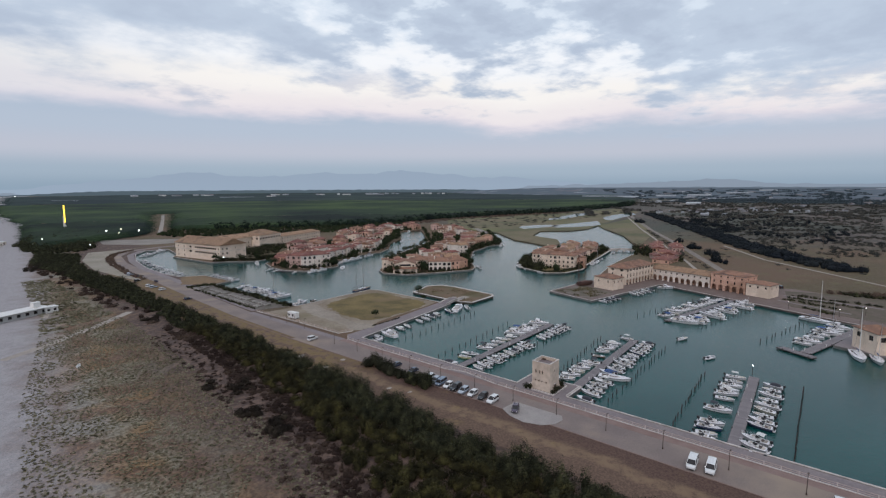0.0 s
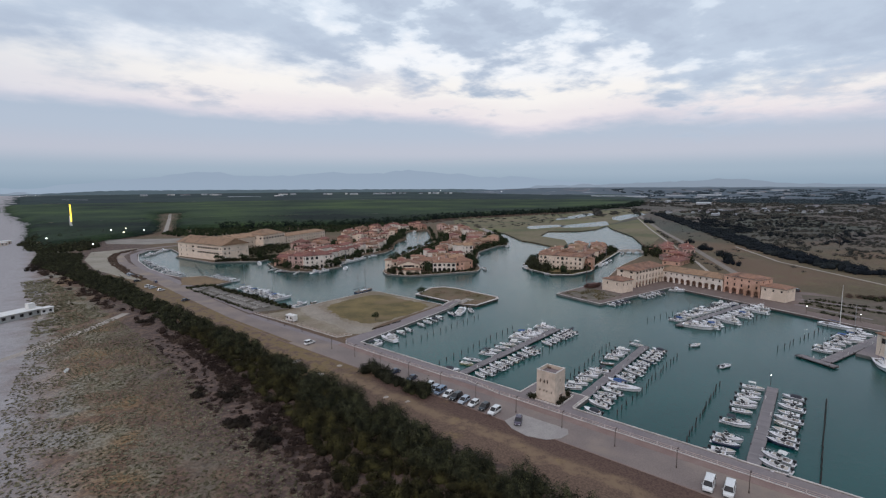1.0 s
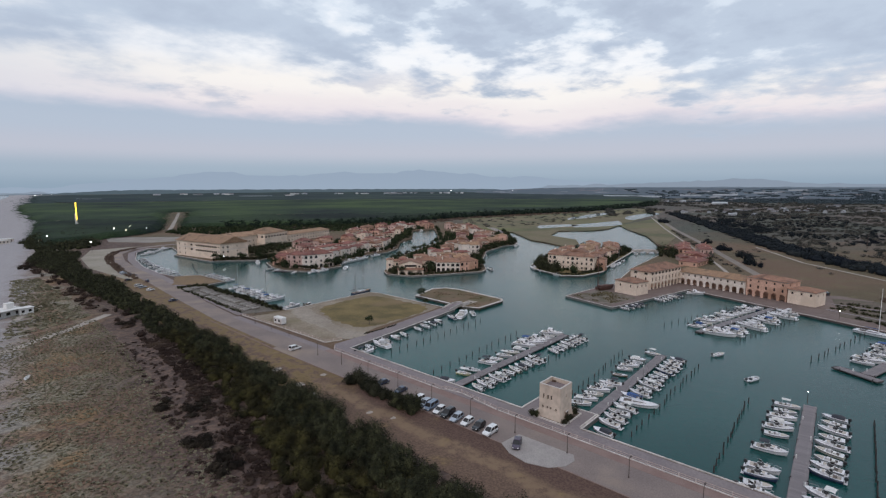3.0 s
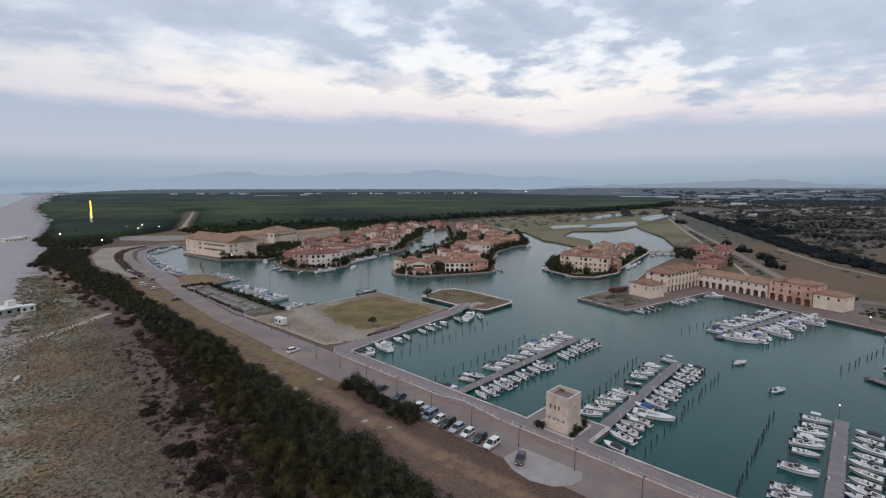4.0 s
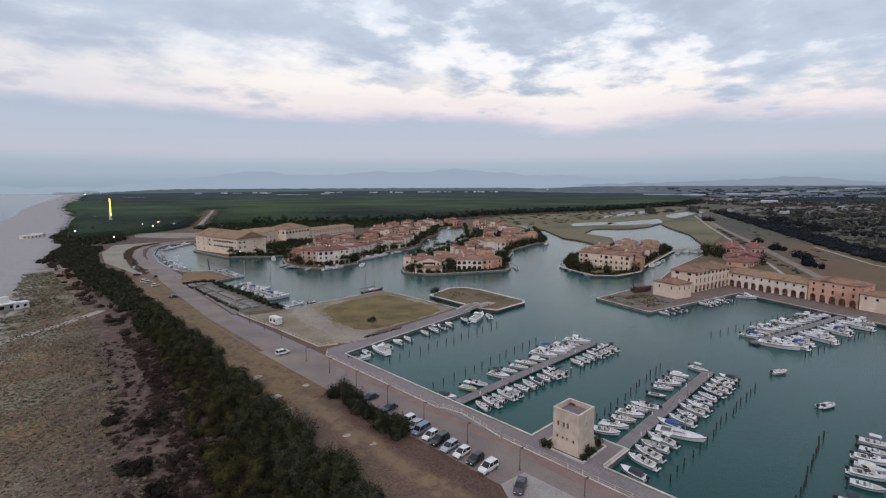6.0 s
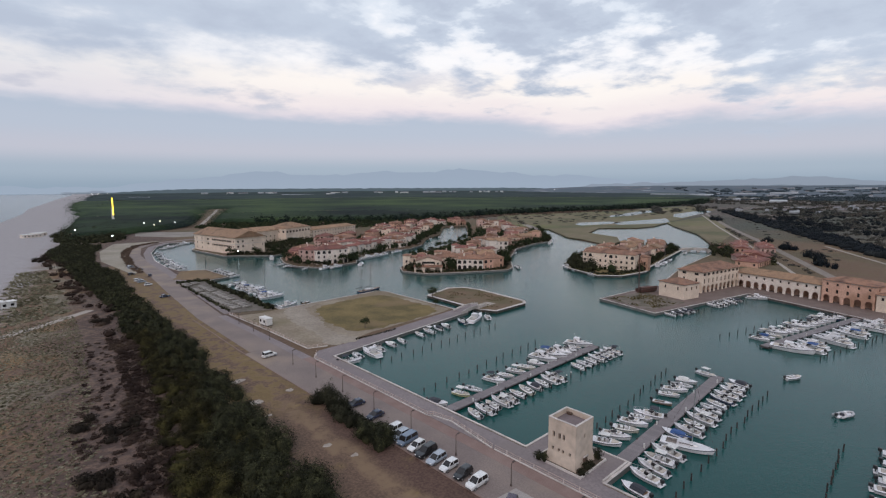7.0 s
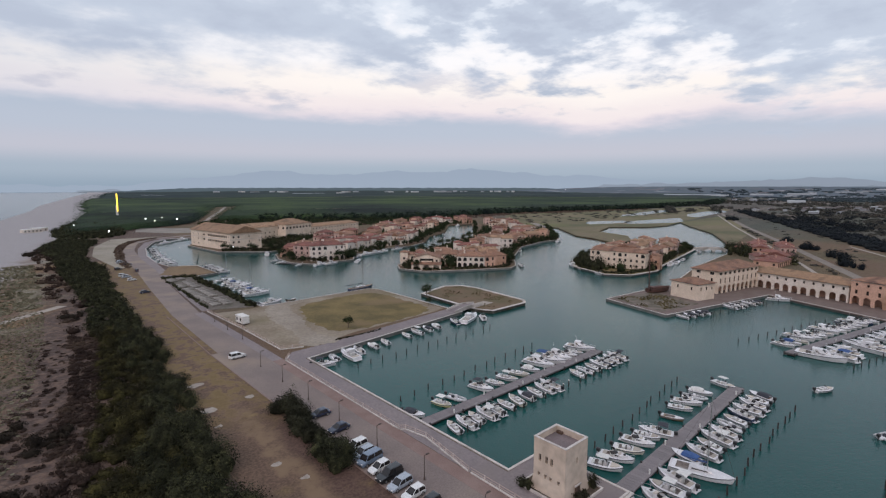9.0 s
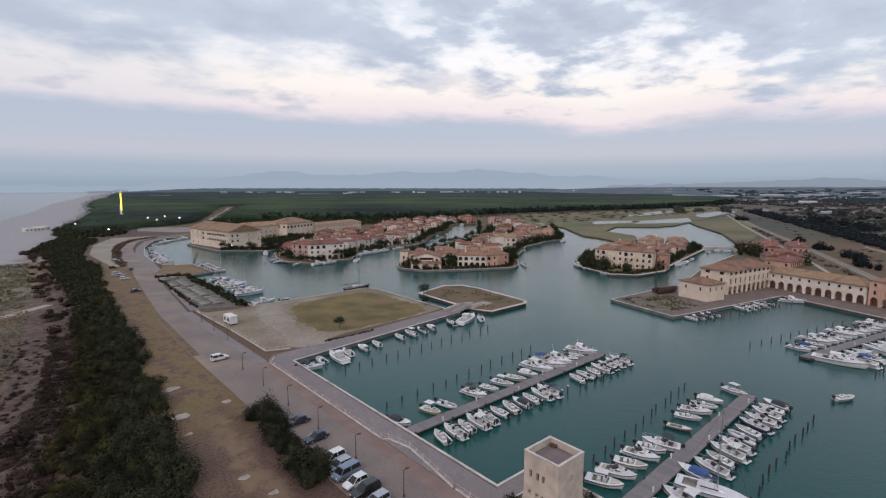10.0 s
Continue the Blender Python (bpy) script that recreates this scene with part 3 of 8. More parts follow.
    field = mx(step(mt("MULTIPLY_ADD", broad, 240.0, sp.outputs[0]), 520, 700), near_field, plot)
    col = mx(step(inland, 75, 95), shore, field)
    tint = mx(step(grain, 0.3, 0.7), (0.86, 0.86, 0.86), (1.1, 1.1, 1.1))
    mul = n.new("ShaderNodeMix")
    mul.data_type, mul.blend_type = "RGBA", "MULTIPLY"
    mul.inputs[0].default_value = 1.0
    l.new(col, mul.inputs[6])
    l.new(tint, mul.inputs[7])
    l.new(mul.outputs[2], p.inputs["Base Color"])
    p.inputs["Roughness"].default_value = 0.95
    bp = n.new("ShaderNodeBump")
    bp.inputs["Strength"].default_value, bp.inputs["Distance"].default_value = 0.8, 0.6
    l.new(mt("ADD", fine, hump), bp.inputs["Height"])
    l.new(bp.outputs[0], p.inputs["Normal"])
    return m


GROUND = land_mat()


def land_sheet(name, outer, holes, z, drop, material):
    from mathutils.geometry import tessellate_polygon
    loops = [outer] + holes
    g = Geo()
    flat = [p for lp in loops for p in lp]
    g.v = [(x, y, z) for x, y in flat]
    for t in tessellate_polygon([[Vector((x, y, 0)) for x, y in lp] for lp in loops]):
        a, b, c = (Vector((*flat[i], 0)) for i in t)
        g.f.append(tuple(t) if (b - a).cross(c - a).z > 0 else tuple(t[::-1]))
    for lp in loops:
        for a, b in zip(lp, lp[1:] + lp[:1]):
            g.quad((*a, z), (*b, z), (*b, -drop), (*a, -drop))
    return g.mesh(name, material)


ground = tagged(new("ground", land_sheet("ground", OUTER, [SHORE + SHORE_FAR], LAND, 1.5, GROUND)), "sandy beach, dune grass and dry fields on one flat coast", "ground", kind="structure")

g = Geo().quad((-4700, -3000, 0), (4700, -3000, 0), (4700, 4700, 0), (-4700, 4700, 0))
structure("water", g, WATER, "calm teal green marina and lagoon water with fine ripples", "water")

SEA = water_mat("open_sea", (0.045, 0.075, 0.085), (0.06, 0.092, 0.10), 0.55)
g = Geo()
for (xa, ya), (xb, yb) in zip(COAST, COAST[1:]):
    g.quad((-4650, ya, 0.03), (xa + 1, ya, 0.03), (xb + 1, yb, 0.03), (-4650, yb, 0.03))
structure("water_sea", g, SEA, "pale grey-blue open sea along the beach", "sea")

ISLET = [(73, 42), (91, 47.5), (98, 43), (99.5, 34), (96.3, 5), (93, 2), (74, 1.5), (71, 8)]
EAST_ISLE = [(184, 40), (174, 15), (182, 5), (204, 2), (222, 8), (318, 27), (332, 46), (310, 72), (262, 68), (200, 52)]
g = Geo().prism(ISLET, -1.5, LAND)
structure("ground_islet", g, mat("islet_dry_grass", (0.15, 0.095, 0.055), (0.10, 0.08, 0.036), scale=0.12, rough=0.95, bump=0.5, stain=(0.16, 0.11, 0.07)), "low islet of dry brown grass with a stone edge", "ground")
g = Geo().prism(EAST_ISLE, -1.5, LAND)
structure("ground_east_isle", g, LAWN, "garden ground of the rounded house island", "ground")

# stone copings and quay walls round the water
EDGES = [SHORE[:9] + [(13, 64.5)], SHORE[9:22], SHORE[21:26] + [(104, 226)], SHORE[27:] + SHORE_FAR[:2], SHORE_FAR[7:20], SHORE_FAR[SHORE_FAR.index((366, 21)):]]
for n_, pts in enumerate(EDGES):
    structure(f"quay_wall_{n_ + 1}", Geo().strip(pts, -0.25, 0.0, -1.2, LAND + 0.02), QUAY_WALL, "dark wet concrete quay wall above the waterline", "quay wall")
    structure(f"quay_coping_{n_ + 1}", Geo().strip(pts, -0.28, 0.16, LAND + 0.02, LAND + 0.16), COPING, "pale stone coping along the quay edge", "coping")
for n_, (pts, w) in enumerate(((ISLET, 0.9), (EAST_ISLE, 1.0))):
    structure(f"island_wall_{n_ + 1}", Geo().strip(pts, -0.25, 0.0, -1.2, LAND + 0.02, closed=True), QUAY_WALL, "dark wet island wall above the waterline", "quay wall")
    structure(f"island_coping_{n_ + 1}", Geo().strip(pts, -w, 0.28, LAND + 0.02, LAND + 0.2, closed=True), COPING, "pale stone coping round the island", "coping")

# lagoon shallows and far ponds, a hand's width above the marsh
MARSH = mat("salt_marsh", (0.088, 0.086, 0.034), (0.165, 0.128, 0.072), scale=0.016, rough=0.95, bump=0.4, fine=14, stain=(0.130, 0.135, 0.042))
structure("marsh", Geo().prism([(306, 80), (340, 88), (372, 108), (392, 150), (450, 172), (482, 142), (520, 138), (700, 172), (1000, 230), (1150, 330), (900, 350), (690, 400), (560, 420), (420, 300), (402, 232), (398, 204), (337, 140), (328, 116)], LAND - 0.5, LAND + 0.03), MARSH,
          "olive green salt marsh flats round the lagoon", "marsh")
structure("marsh_east", Geo().prism([(456, 66), (533, 120), (587, 152), (700, 160), (760, 165), (640, 100), (500, 45), (366, 18)], LAND - 0.5, LAND + 0.03), MARSH, "green marsh bank beside the lagoon", "marsh")
for n_, pts in enumerate(([(512, 180), (530, 168), (545, 163), (570, 152), (600, 153), (640, 172), (672, 189), (610, 196), (549, 204), (525, 195)], [(466, 206), (490, 200), (520, 192), (545, 192), (556, 214), (530, 226), (508, 234), (480, 222)], [(700, 176), (790, 190), (900, 203), (960, 232), (860, 233), (780, 222), (720, 198)], [(640, 262), (700, 258), (820, 275), (900, 300), (860, 312), (760, 296), (680, 282)])):
    structure(f"water_pond_{n_ + 1}", Geo().prism(pts, LAND - 0.2, LAND + 0.06), WATER, "shallow lagoon pool reflecting the sky", "water")

# ---- roads and paving ----


def ragged(poly, amp, seed, step=2.0):
    """The outline cut into short runs and pushed in and out a little, as worn ground is."""
    rng, out = random.Random(seed), []
    for (xa, ya), (xb, yb) in zip(poly, poly[1:] + poly[:1]):
        ln = math.hypot(xb - xa, yb - ya)
        n = max(1, int(ln / step))
        for i in range(n):
            k = rng.uniform(-amp, amp)
            out.append((xa + (xb - xa) * i / n - (yb - ya) / ln * k, ya + (yb - ya) * i / n + (xb - xa) / ln * k))
    return out


def slab(name, poly, z, material, label, category):
    return structure(name, Geo().prism(poly, LAND - 0.3, LAND + z), material, label, category)


slab("promenade", [(-5, -200), (-0.4, -200), (-0.4, 0.4), (12, 2), (64, 8.9), (64, 15), (10, 8), (-1, 7.5), (-5, 3)], 0.05, PAVING, "grey paved promenade along the marina quay", "promenade")
slab("brick_path", [(-7.75, -200), (-5.15, -200), (-5.15, 4), (-7.85, 4)], 0.07, BRICK_PATH, "reddish brick footpath between railing and road", "footpath")
slab("footway", [(-7.85, 4.05), (-5.15, 4.05), (-6, 70), (-9, 70)], 0.065, PAVING, "grey dusty footway beside the road", "footpath")
ROAD = [(-11.5, -200), (-11.2, -60), (-12.0, 20), (-11.0, 72), (-6.5, 130), (-1.5, 185), (1.5, 240), (7, 290), (17, 335), (34, 366), (70, 378), (150, 375), (230, 365)]
structure("road", Geo().strip(ROAD[:3], -4.0, 6.3, LAND - 0.3, LAND + 0.058), ASPHALT, "worn grey asphalt road and parking strip beside the marina", "road")
structure("road_kerb", Geo().strip(ROAD[:4], 6.3, 6.55, LAND - 0.3, LAND + 0.13), mat("reddish_kerb_stone", (0.24, 0.165, 0.135), (0.19, 0.13, 0.11), scale=0.8, rough=0.9, bump=0.2), "low reddish kerb between road and verge", "kerb")
structure("road_north", Geo().strip(ROAD[2:], -4.0, 4.6, LAND - 0.3, LAND + 0.06), ASPHALT, "worn grey asphalt road beside the marina", "road")
structure("road_verge", Geo().strip(ROAD[:7], 4.2, 22.5, LAND - 0.3, LAND + 0.035), VERGE, "dry grass and bare earth verge beside the road", "verge")
structure("footpath_curve", Geo().strip([(-4.2, 72), (-0.5, 130), (3.5, 185), (5.5, 212), (7.5, 249), (15.5, 294), (28, 337), (45, 361), (66, 356)], -3.2, 1.6, LAND - 0.3, LAND + 0.05), PAVING, "grey footway following the curved quay", "footpath")
slab("parking_apron", [(-17.6, -76.4), (-11.8, -77), (-11.5, -90.4), (-13.5, -91.6), (-16.5, -91.2), (-19.2, -88.8), (-20.6, -84.5), (-19.8, -80)], 0.15, mat("pale_concrete_apron", (0.33, 0.30, 0.275), (0.28, 0.25, 0.235), scale=0.4, rough=0.9, bump=0.2), "pale concrete apron beside the road", "parking apron")
slab("gravel_lot", [(-12, 205), (-6, 200), (-1, 240), (4, 290), (14, 340), (30, 372), (50, 384), (10, 384), (-8, 330), (-16, 270)], 0.05, mat("dusty_lot", (0.30, 0.265, 0.215), (0.23, 0.20, 0.15), scale=0.05, rough=0.95, bump=0.3, fine=16), "pale sandy gravel lot beside the curving road", "parking lot")
slab("yard_ground", [(-2.2, 12), (3.6, 9.8), (13, 10), (22, 12.5), (58, 15.5), (63.5, 17), (63.8, 61.5), (61.8, 65.4), (13.5, 64), (4, 64), (-3.4, 66), (-2.9, 40)], 0.045, mat("trodden_earth_yard", (0.27, 0.225, 0.17), (0.185, 0.14, 0.095), scale=0.09, rough=0.95, bump=0.4, fine=14, stain=(0.15, 0.12, 0.06)), "trodden brown earth of the yard on the quay", "yard")
slab("gravel_path", ragged([(6, 8.6), (13, 7.6), (15, 11), (12.5, 18), (13.5, 28), (17.5, 40), (19, 51), (21, 58), (30, 62), (26, 64), (17, 63.6), (12, 58), (9, 48), (8, 38), (7.5, 28), (7, 18), (4, 12)], 0.8, 7, 1.0), 0.07, mat("dusty_drive", (0.30, 0.255, 0.205), (0.235, 0.195, 0.155), scale=0.12, rough=0.95, bump=0.3, fine=10, stain=(0.22, 0.18, 0.13)), "pale gravel drive curving round the lawn", "drive")
slab("lawn", ragged([(16.5, 20), (19, 16), (24, 14.4), (40, 14.8), (56, 17), (59.5, 22), (60.5, 34), (60.5, 50), (59.5, 56), (55, 58.5), (40, 59), (28, 57), (22.5, 52), (19.5, 42), (17, 30)], 0.9, 5), 0.09, LAWN, "flat parched green lawn on the quay peninsula", "lawn")
slab("earth_patch", ragged([(0.5, 165), (11, 191), (22, 186), (23, 155), (12, 152)], 0.7, 6), 0.12, SCRUB_EARTH, "bare orange-brown earth patch by the jetty", "earth")
slab("allotment_ground", [(-3, 72), (11, 66), (12.5, 148), (-1, 152)], 0.11, mat("grey_plots", (0.15, 0.125, 0.11), (0.085, 0.078, 0.055), scale=0.25, rough=0.95, bump=0.4, fine=6), "grey and green plots of a boatyard nursery", "yard")
slab("east_quay_paving", [(124, -16), (117, -42.5), (180.5, -56.5), (150, -131), (141, -156), (200, -160), (215, -120), (196, -48), (172, -22), (153, -18.4)], 0.05, mat("red_brown_paving", (0.135, 0.096, 0.082), (0.175, 0.128, 0.110), scale=0.2, rough=0.9, bump=0.3), "red-brown paved quay in front of the arcade", "promenade")
slab("spit_grass", [(125.5, -17), (119, -40), (142, -44), (147, -31), (150, -22)], 0.09, mat("weedy_rubble", (0.185, 0.150, 0.125), (0.085, 0.072, 0.046), scale=0.25, rough=0.95, bump=0.6, fine=7), "parched grass and rubble on the quay spit", "lawn")
structure("road_east", Geo().strip([(235, -85), (262, -73), (420, 0), (560, 68), (800, 175), (900, 215)], -2.6, 2.6, LAND - 0.3, LAND + 0.06), mat("pale_road", (0.215, 0.180, 0.150), (0.175, 0.145, 0.122), scale=0.1, rough=0.9, bump=0.2), "pale country road across dry fields", "road")
structure("road_east_lane", Geo().strip([(238, -66), (290, -44), (412, 12), (560, 80), (790, 180)], -1.1, 1.1, LAND - 0.3, LAND + 0.05), PALE_DIRT, "dirt lane beside the country road", "lane")
structure("field_path", Geo().strip([(240, -175), (278, -141), (304, -118), (335, -90), (420, -45)], -1.0, 1.0, LAND - 0.3, LAND + 0.05), PALE_DIRT, "narrow pale path through the dry field", "path")
structure("forest_track", Geo().strip([(120, 520), (152, 600), (230, 800), (303, 992)], -2.6, 2.6, LAND - 0.3, LAND + 0.05), PALE_DIRT, "sandy firebreak track into the pine wood", "track")
structure("beach_track", Geo().strip([(-95, 75), (-78, 86), (-60, 100), (-43, 116)], -1.8, 1.8, LAND - 0.3, LAND + 0.03), PALE_DIRT, "sandy track across the dunes", "track")

# ---- the distance ----


def range_strip(name, r, heights, colour, foot, az0, az1, base, label):
    """A far ridge line as one backdrop; haze is painted into its glow, foot and top."""
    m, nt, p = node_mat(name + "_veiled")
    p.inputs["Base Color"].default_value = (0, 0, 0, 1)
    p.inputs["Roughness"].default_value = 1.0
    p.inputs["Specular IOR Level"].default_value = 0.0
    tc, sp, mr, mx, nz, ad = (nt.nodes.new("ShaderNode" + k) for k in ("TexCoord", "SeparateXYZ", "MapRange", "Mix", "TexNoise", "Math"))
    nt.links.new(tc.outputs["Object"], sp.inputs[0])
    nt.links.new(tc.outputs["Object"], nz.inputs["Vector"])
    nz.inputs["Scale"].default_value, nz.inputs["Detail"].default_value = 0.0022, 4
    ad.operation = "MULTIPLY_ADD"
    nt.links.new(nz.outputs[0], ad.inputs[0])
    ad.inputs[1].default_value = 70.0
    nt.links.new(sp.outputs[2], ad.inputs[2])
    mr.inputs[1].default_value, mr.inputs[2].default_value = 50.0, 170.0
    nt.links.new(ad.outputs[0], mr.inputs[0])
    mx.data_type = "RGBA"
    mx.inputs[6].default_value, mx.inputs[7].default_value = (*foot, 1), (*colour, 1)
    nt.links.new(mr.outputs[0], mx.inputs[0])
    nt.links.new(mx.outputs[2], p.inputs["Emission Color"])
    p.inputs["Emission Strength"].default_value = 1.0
    n = 240
    g, top, bot, front = Geo(), [], [], []
    for i in range(n + 1):
        az = radians(az0 + (az1 - az0) * i / n)
        h = heights(math.degrees(az))
        d = Vector((math.sin(az), math.cos(az)))
        bot.append((*(d * (r - 250)), base))
        top.append((*(d * r), h))
        front.append((*(d * (r + 120)), -20))
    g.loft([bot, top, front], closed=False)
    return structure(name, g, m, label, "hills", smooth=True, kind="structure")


def bell(a, c, w):
    return math.exp(-((a - c) / w) ** 2)


def rough_line(a, s, k):
    return noise.fractal(Vector((a * s, k, 0)), 1.0, 2.0, 5)


def ease(a, lo, hi):
    t = min(1.0, max(0.0, (a - lo) / (hi - lo)))
    return t * t * (3 - 2 * t)


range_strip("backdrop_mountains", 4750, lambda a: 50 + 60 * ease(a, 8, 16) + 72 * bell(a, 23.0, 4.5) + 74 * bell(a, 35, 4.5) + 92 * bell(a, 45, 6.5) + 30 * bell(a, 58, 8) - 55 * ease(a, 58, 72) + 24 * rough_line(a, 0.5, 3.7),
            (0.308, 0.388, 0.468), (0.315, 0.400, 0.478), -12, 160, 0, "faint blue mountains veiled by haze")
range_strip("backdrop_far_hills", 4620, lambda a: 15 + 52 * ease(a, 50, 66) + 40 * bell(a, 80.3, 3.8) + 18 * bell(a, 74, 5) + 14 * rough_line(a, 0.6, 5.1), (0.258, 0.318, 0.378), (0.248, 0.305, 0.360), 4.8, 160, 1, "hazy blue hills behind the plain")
range_strip("backdrop_low_hills", 4450, lambda a: 5 + 40 * ease(a, 50, 66) + 9 * rough_line(a, 0.9, 9.1), (0.205, 0.258, 0.302), (0.190, 0.238, 0.277), 4.8, 160, 1, "low hills at the edge of the plain, painted haze-blue")


range_strip("backdrop_far_wood", 4400, lambda a: 30 * ease(a, 5, 16) * (1 - ease(a, 52, 62)) + 4 * rough_line(a, 1.3, 2.1), (0.13, 0.175, 0.20), (0.085, 0.118, 0.135), 4.8, 64, 1, "far woods along the horizon, painted haze-blue")


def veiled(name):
    """Far plain: a patchwork of plots, walls and trees, kilometres of haze painted into its blue-grey."""
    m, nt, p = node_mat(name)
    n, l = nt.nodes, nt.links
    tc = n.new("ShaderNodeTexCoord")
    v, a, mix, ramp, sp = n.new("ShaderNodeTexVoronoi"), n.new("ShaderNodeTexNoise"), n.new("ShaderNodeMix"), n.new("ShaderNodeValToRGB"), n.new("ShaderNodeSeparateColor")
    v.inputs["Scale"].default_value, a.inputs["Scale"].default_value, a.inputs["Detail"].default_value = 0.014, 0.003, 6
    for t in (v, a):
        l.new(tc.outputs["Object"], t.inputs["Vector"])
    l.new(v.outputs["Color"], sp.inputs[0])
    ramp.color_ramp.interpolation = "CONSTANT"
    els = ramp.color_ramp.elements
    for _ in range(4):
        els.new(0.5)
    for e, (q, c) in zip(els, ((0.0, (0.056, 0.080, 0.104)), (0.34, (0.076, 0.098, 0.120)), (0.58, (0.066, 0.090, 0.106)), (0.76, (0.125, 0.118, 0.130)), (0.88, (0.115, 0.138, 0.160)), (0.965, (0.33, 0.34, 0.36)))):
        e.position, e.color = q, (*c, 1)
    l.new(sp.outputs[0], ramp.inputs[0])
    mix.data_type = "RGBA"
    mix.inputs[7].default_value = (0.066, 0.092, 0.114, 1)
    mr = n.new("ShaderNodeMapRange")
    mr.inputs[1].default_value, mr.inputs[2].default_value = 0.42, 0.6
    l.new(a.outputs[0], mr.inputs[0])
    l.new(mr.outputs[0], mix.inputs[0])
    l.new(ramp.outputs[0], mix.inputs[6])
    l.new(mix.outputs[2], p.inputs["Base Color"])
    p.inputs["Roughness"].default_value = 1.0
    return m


def plain_rise(x, y):
    """Height of the far plain above the coast: it climbs gently towards the hills."""
    r, a = math.hypot(x, y), math.degrees(math.atan2(x, y))
    return (0.0 if r < 2300 else 0.4) + float(np.interp(r, (2300, 3300, 4350), (0, 11, 40))) * ease(a, 46, 64)


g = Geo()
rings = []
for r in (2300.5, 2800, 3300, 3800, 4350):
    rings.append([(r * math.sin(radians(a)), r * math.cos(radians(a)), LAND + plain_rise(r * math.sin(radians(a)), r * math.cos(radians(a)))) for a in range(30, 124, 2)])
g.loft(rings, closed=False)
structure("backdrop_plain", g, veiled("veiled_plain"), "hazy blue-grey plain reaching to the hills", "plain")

# ---- buildings ----


def facade(g, x0, y0, x1, y1, z0, z1, openings, deep=0.3):
    """An outer wall face from (x0, y0) to (x1, y1), its outside to the right of that way, with openings (s0, s1, za, zb, arched) cut through."""
    a, b = Vector((x0, y0, 0)), Vector((x1, y1, 0))
    ln = (b - a).length
    u = (b - a) / ln
    inw = Vector((-u.y, u.x, 0))
    P = lambda s, z, d=0.0: tuple(a + u * s + inw * d + Vector((0, 0, z)))
    ss = sorted({0.0, ln, *(o[0] for o in openings), *(o[1] for o in openings)})
    zz = sorted({z0, z1, *(o[2] for o in openings), *(o[3] for o in openings)})
    for i in range(len(ss) - 1):
        for j in range(len(zz) - 1):
            cs, cz = (ss[i] + ss[i + 1]) / 2, (zz[j] + zz[j + 1]) / 2
            if not any(o[0] < cs < o[1] and o[2] < cz < o[3] for o in openings):
                g.quad(P(ss[i], zz[j]), P(ss[i + 1], zz[j]), P(ss[i + 1], zz[j + 1]), P(ss[i], zz[j + 1]))
    for s0, s1, za, zb, arched in openings:
        if arched:
            r = (s1 - s0) / 2
            k = 8
            curve = [(s0 + r - r * math.cos(math.pi * i / k), zb - r + r * math.sin(math.pi * i / k)) for i in range(k + 1)]
            for (sa, va), (sb, vb) in zip(curve, curve[1:]):
                g.quad(P(sa, va), P(sb, vb), P(sb, zb), P(sa, zb))
            rim = [(s0, za)] + curve + [(s1, za)]
        else:
            rim = [(s0, za), (s0, zb), (s1, zb), (s1, za)]
            g.quad(P(s0, za), P(s1, za), P(s1, za, deep), P(s0, za, deep))
        for (sa, va), (sb, vb) in zip(rim, rim[1:]):
            g.quad(P(sa, va), P(sb, vb), P(sb, vb, deep), P(sa, va, deep))
    return P


def pane_at(parent, P, s0, s1, za, zb, deep, material, name="window", frame_bars=False):
    g = Geo()
    g.quad(P(s0, za, deep), P(s1, za, deep), P(s1, zb, deep), P(s0, zb, deep))
    ob = part(name, g, material, parent)
    if frame_bars:
        f = Geo()
        for a, b, c, d in ((s0, s0 + 0.08, za, zb), (s1 - 0.08, s1, za, zb), (s0, s1, za, za + 0.08), (s0, s1, zb - 0.08, zb), ((s0 + s1) / 2 - 0.04, (s0 + s1) / 2 + 0.04, za, zb)):
            f.quad(P(a, c, deep - 0.04), P(b, c, deep - 0.04), P(b, d, deep - 0.04), P(a, d, deep - 0.04))
        part("window_frame", f, WOOD_DARK, ob)
    return ob


def hip_roof(g, w, d, z, rise, over=0.5, gable=False):
    """A tiled roof over a w by d plan, ridge along x, thick at the eaves."""
    x, y = w / 2 + over, d / 2 + over
    r = 0.0 if gable else min(y, x - 0.2)
    t = 0.18
    e = [(-x, -y, z), (x, -y, z), (x, y, z), (-x, y, z)]
    lo = [(a, b, z - t) for a, b, _ in e]
    ridge = [(-x + r, 0, z + rise), (x - r, 0, z + rise)]
    g.add(e + lo + ridge, ((0, 1, 9, 8), (2, 3, 8, 9), (1, 2, 9), (3, 0, 8), (4, 5, 1, 0), (5, 6, 2, 1), (6, 7, 3, 2), (7, 4, 0, 3), (7, 6, 5, 4)))
    return ridge


def towards_sea(at, dx, dy):
    """Whether a wall running that way looks out to the south-west, where its windows show."""
    out = at.to_3x3() @ Vector((dy, -dx, 0))
    return out.normalized().dot(Vector((-0.62, -0.78, 0))) > 0.12


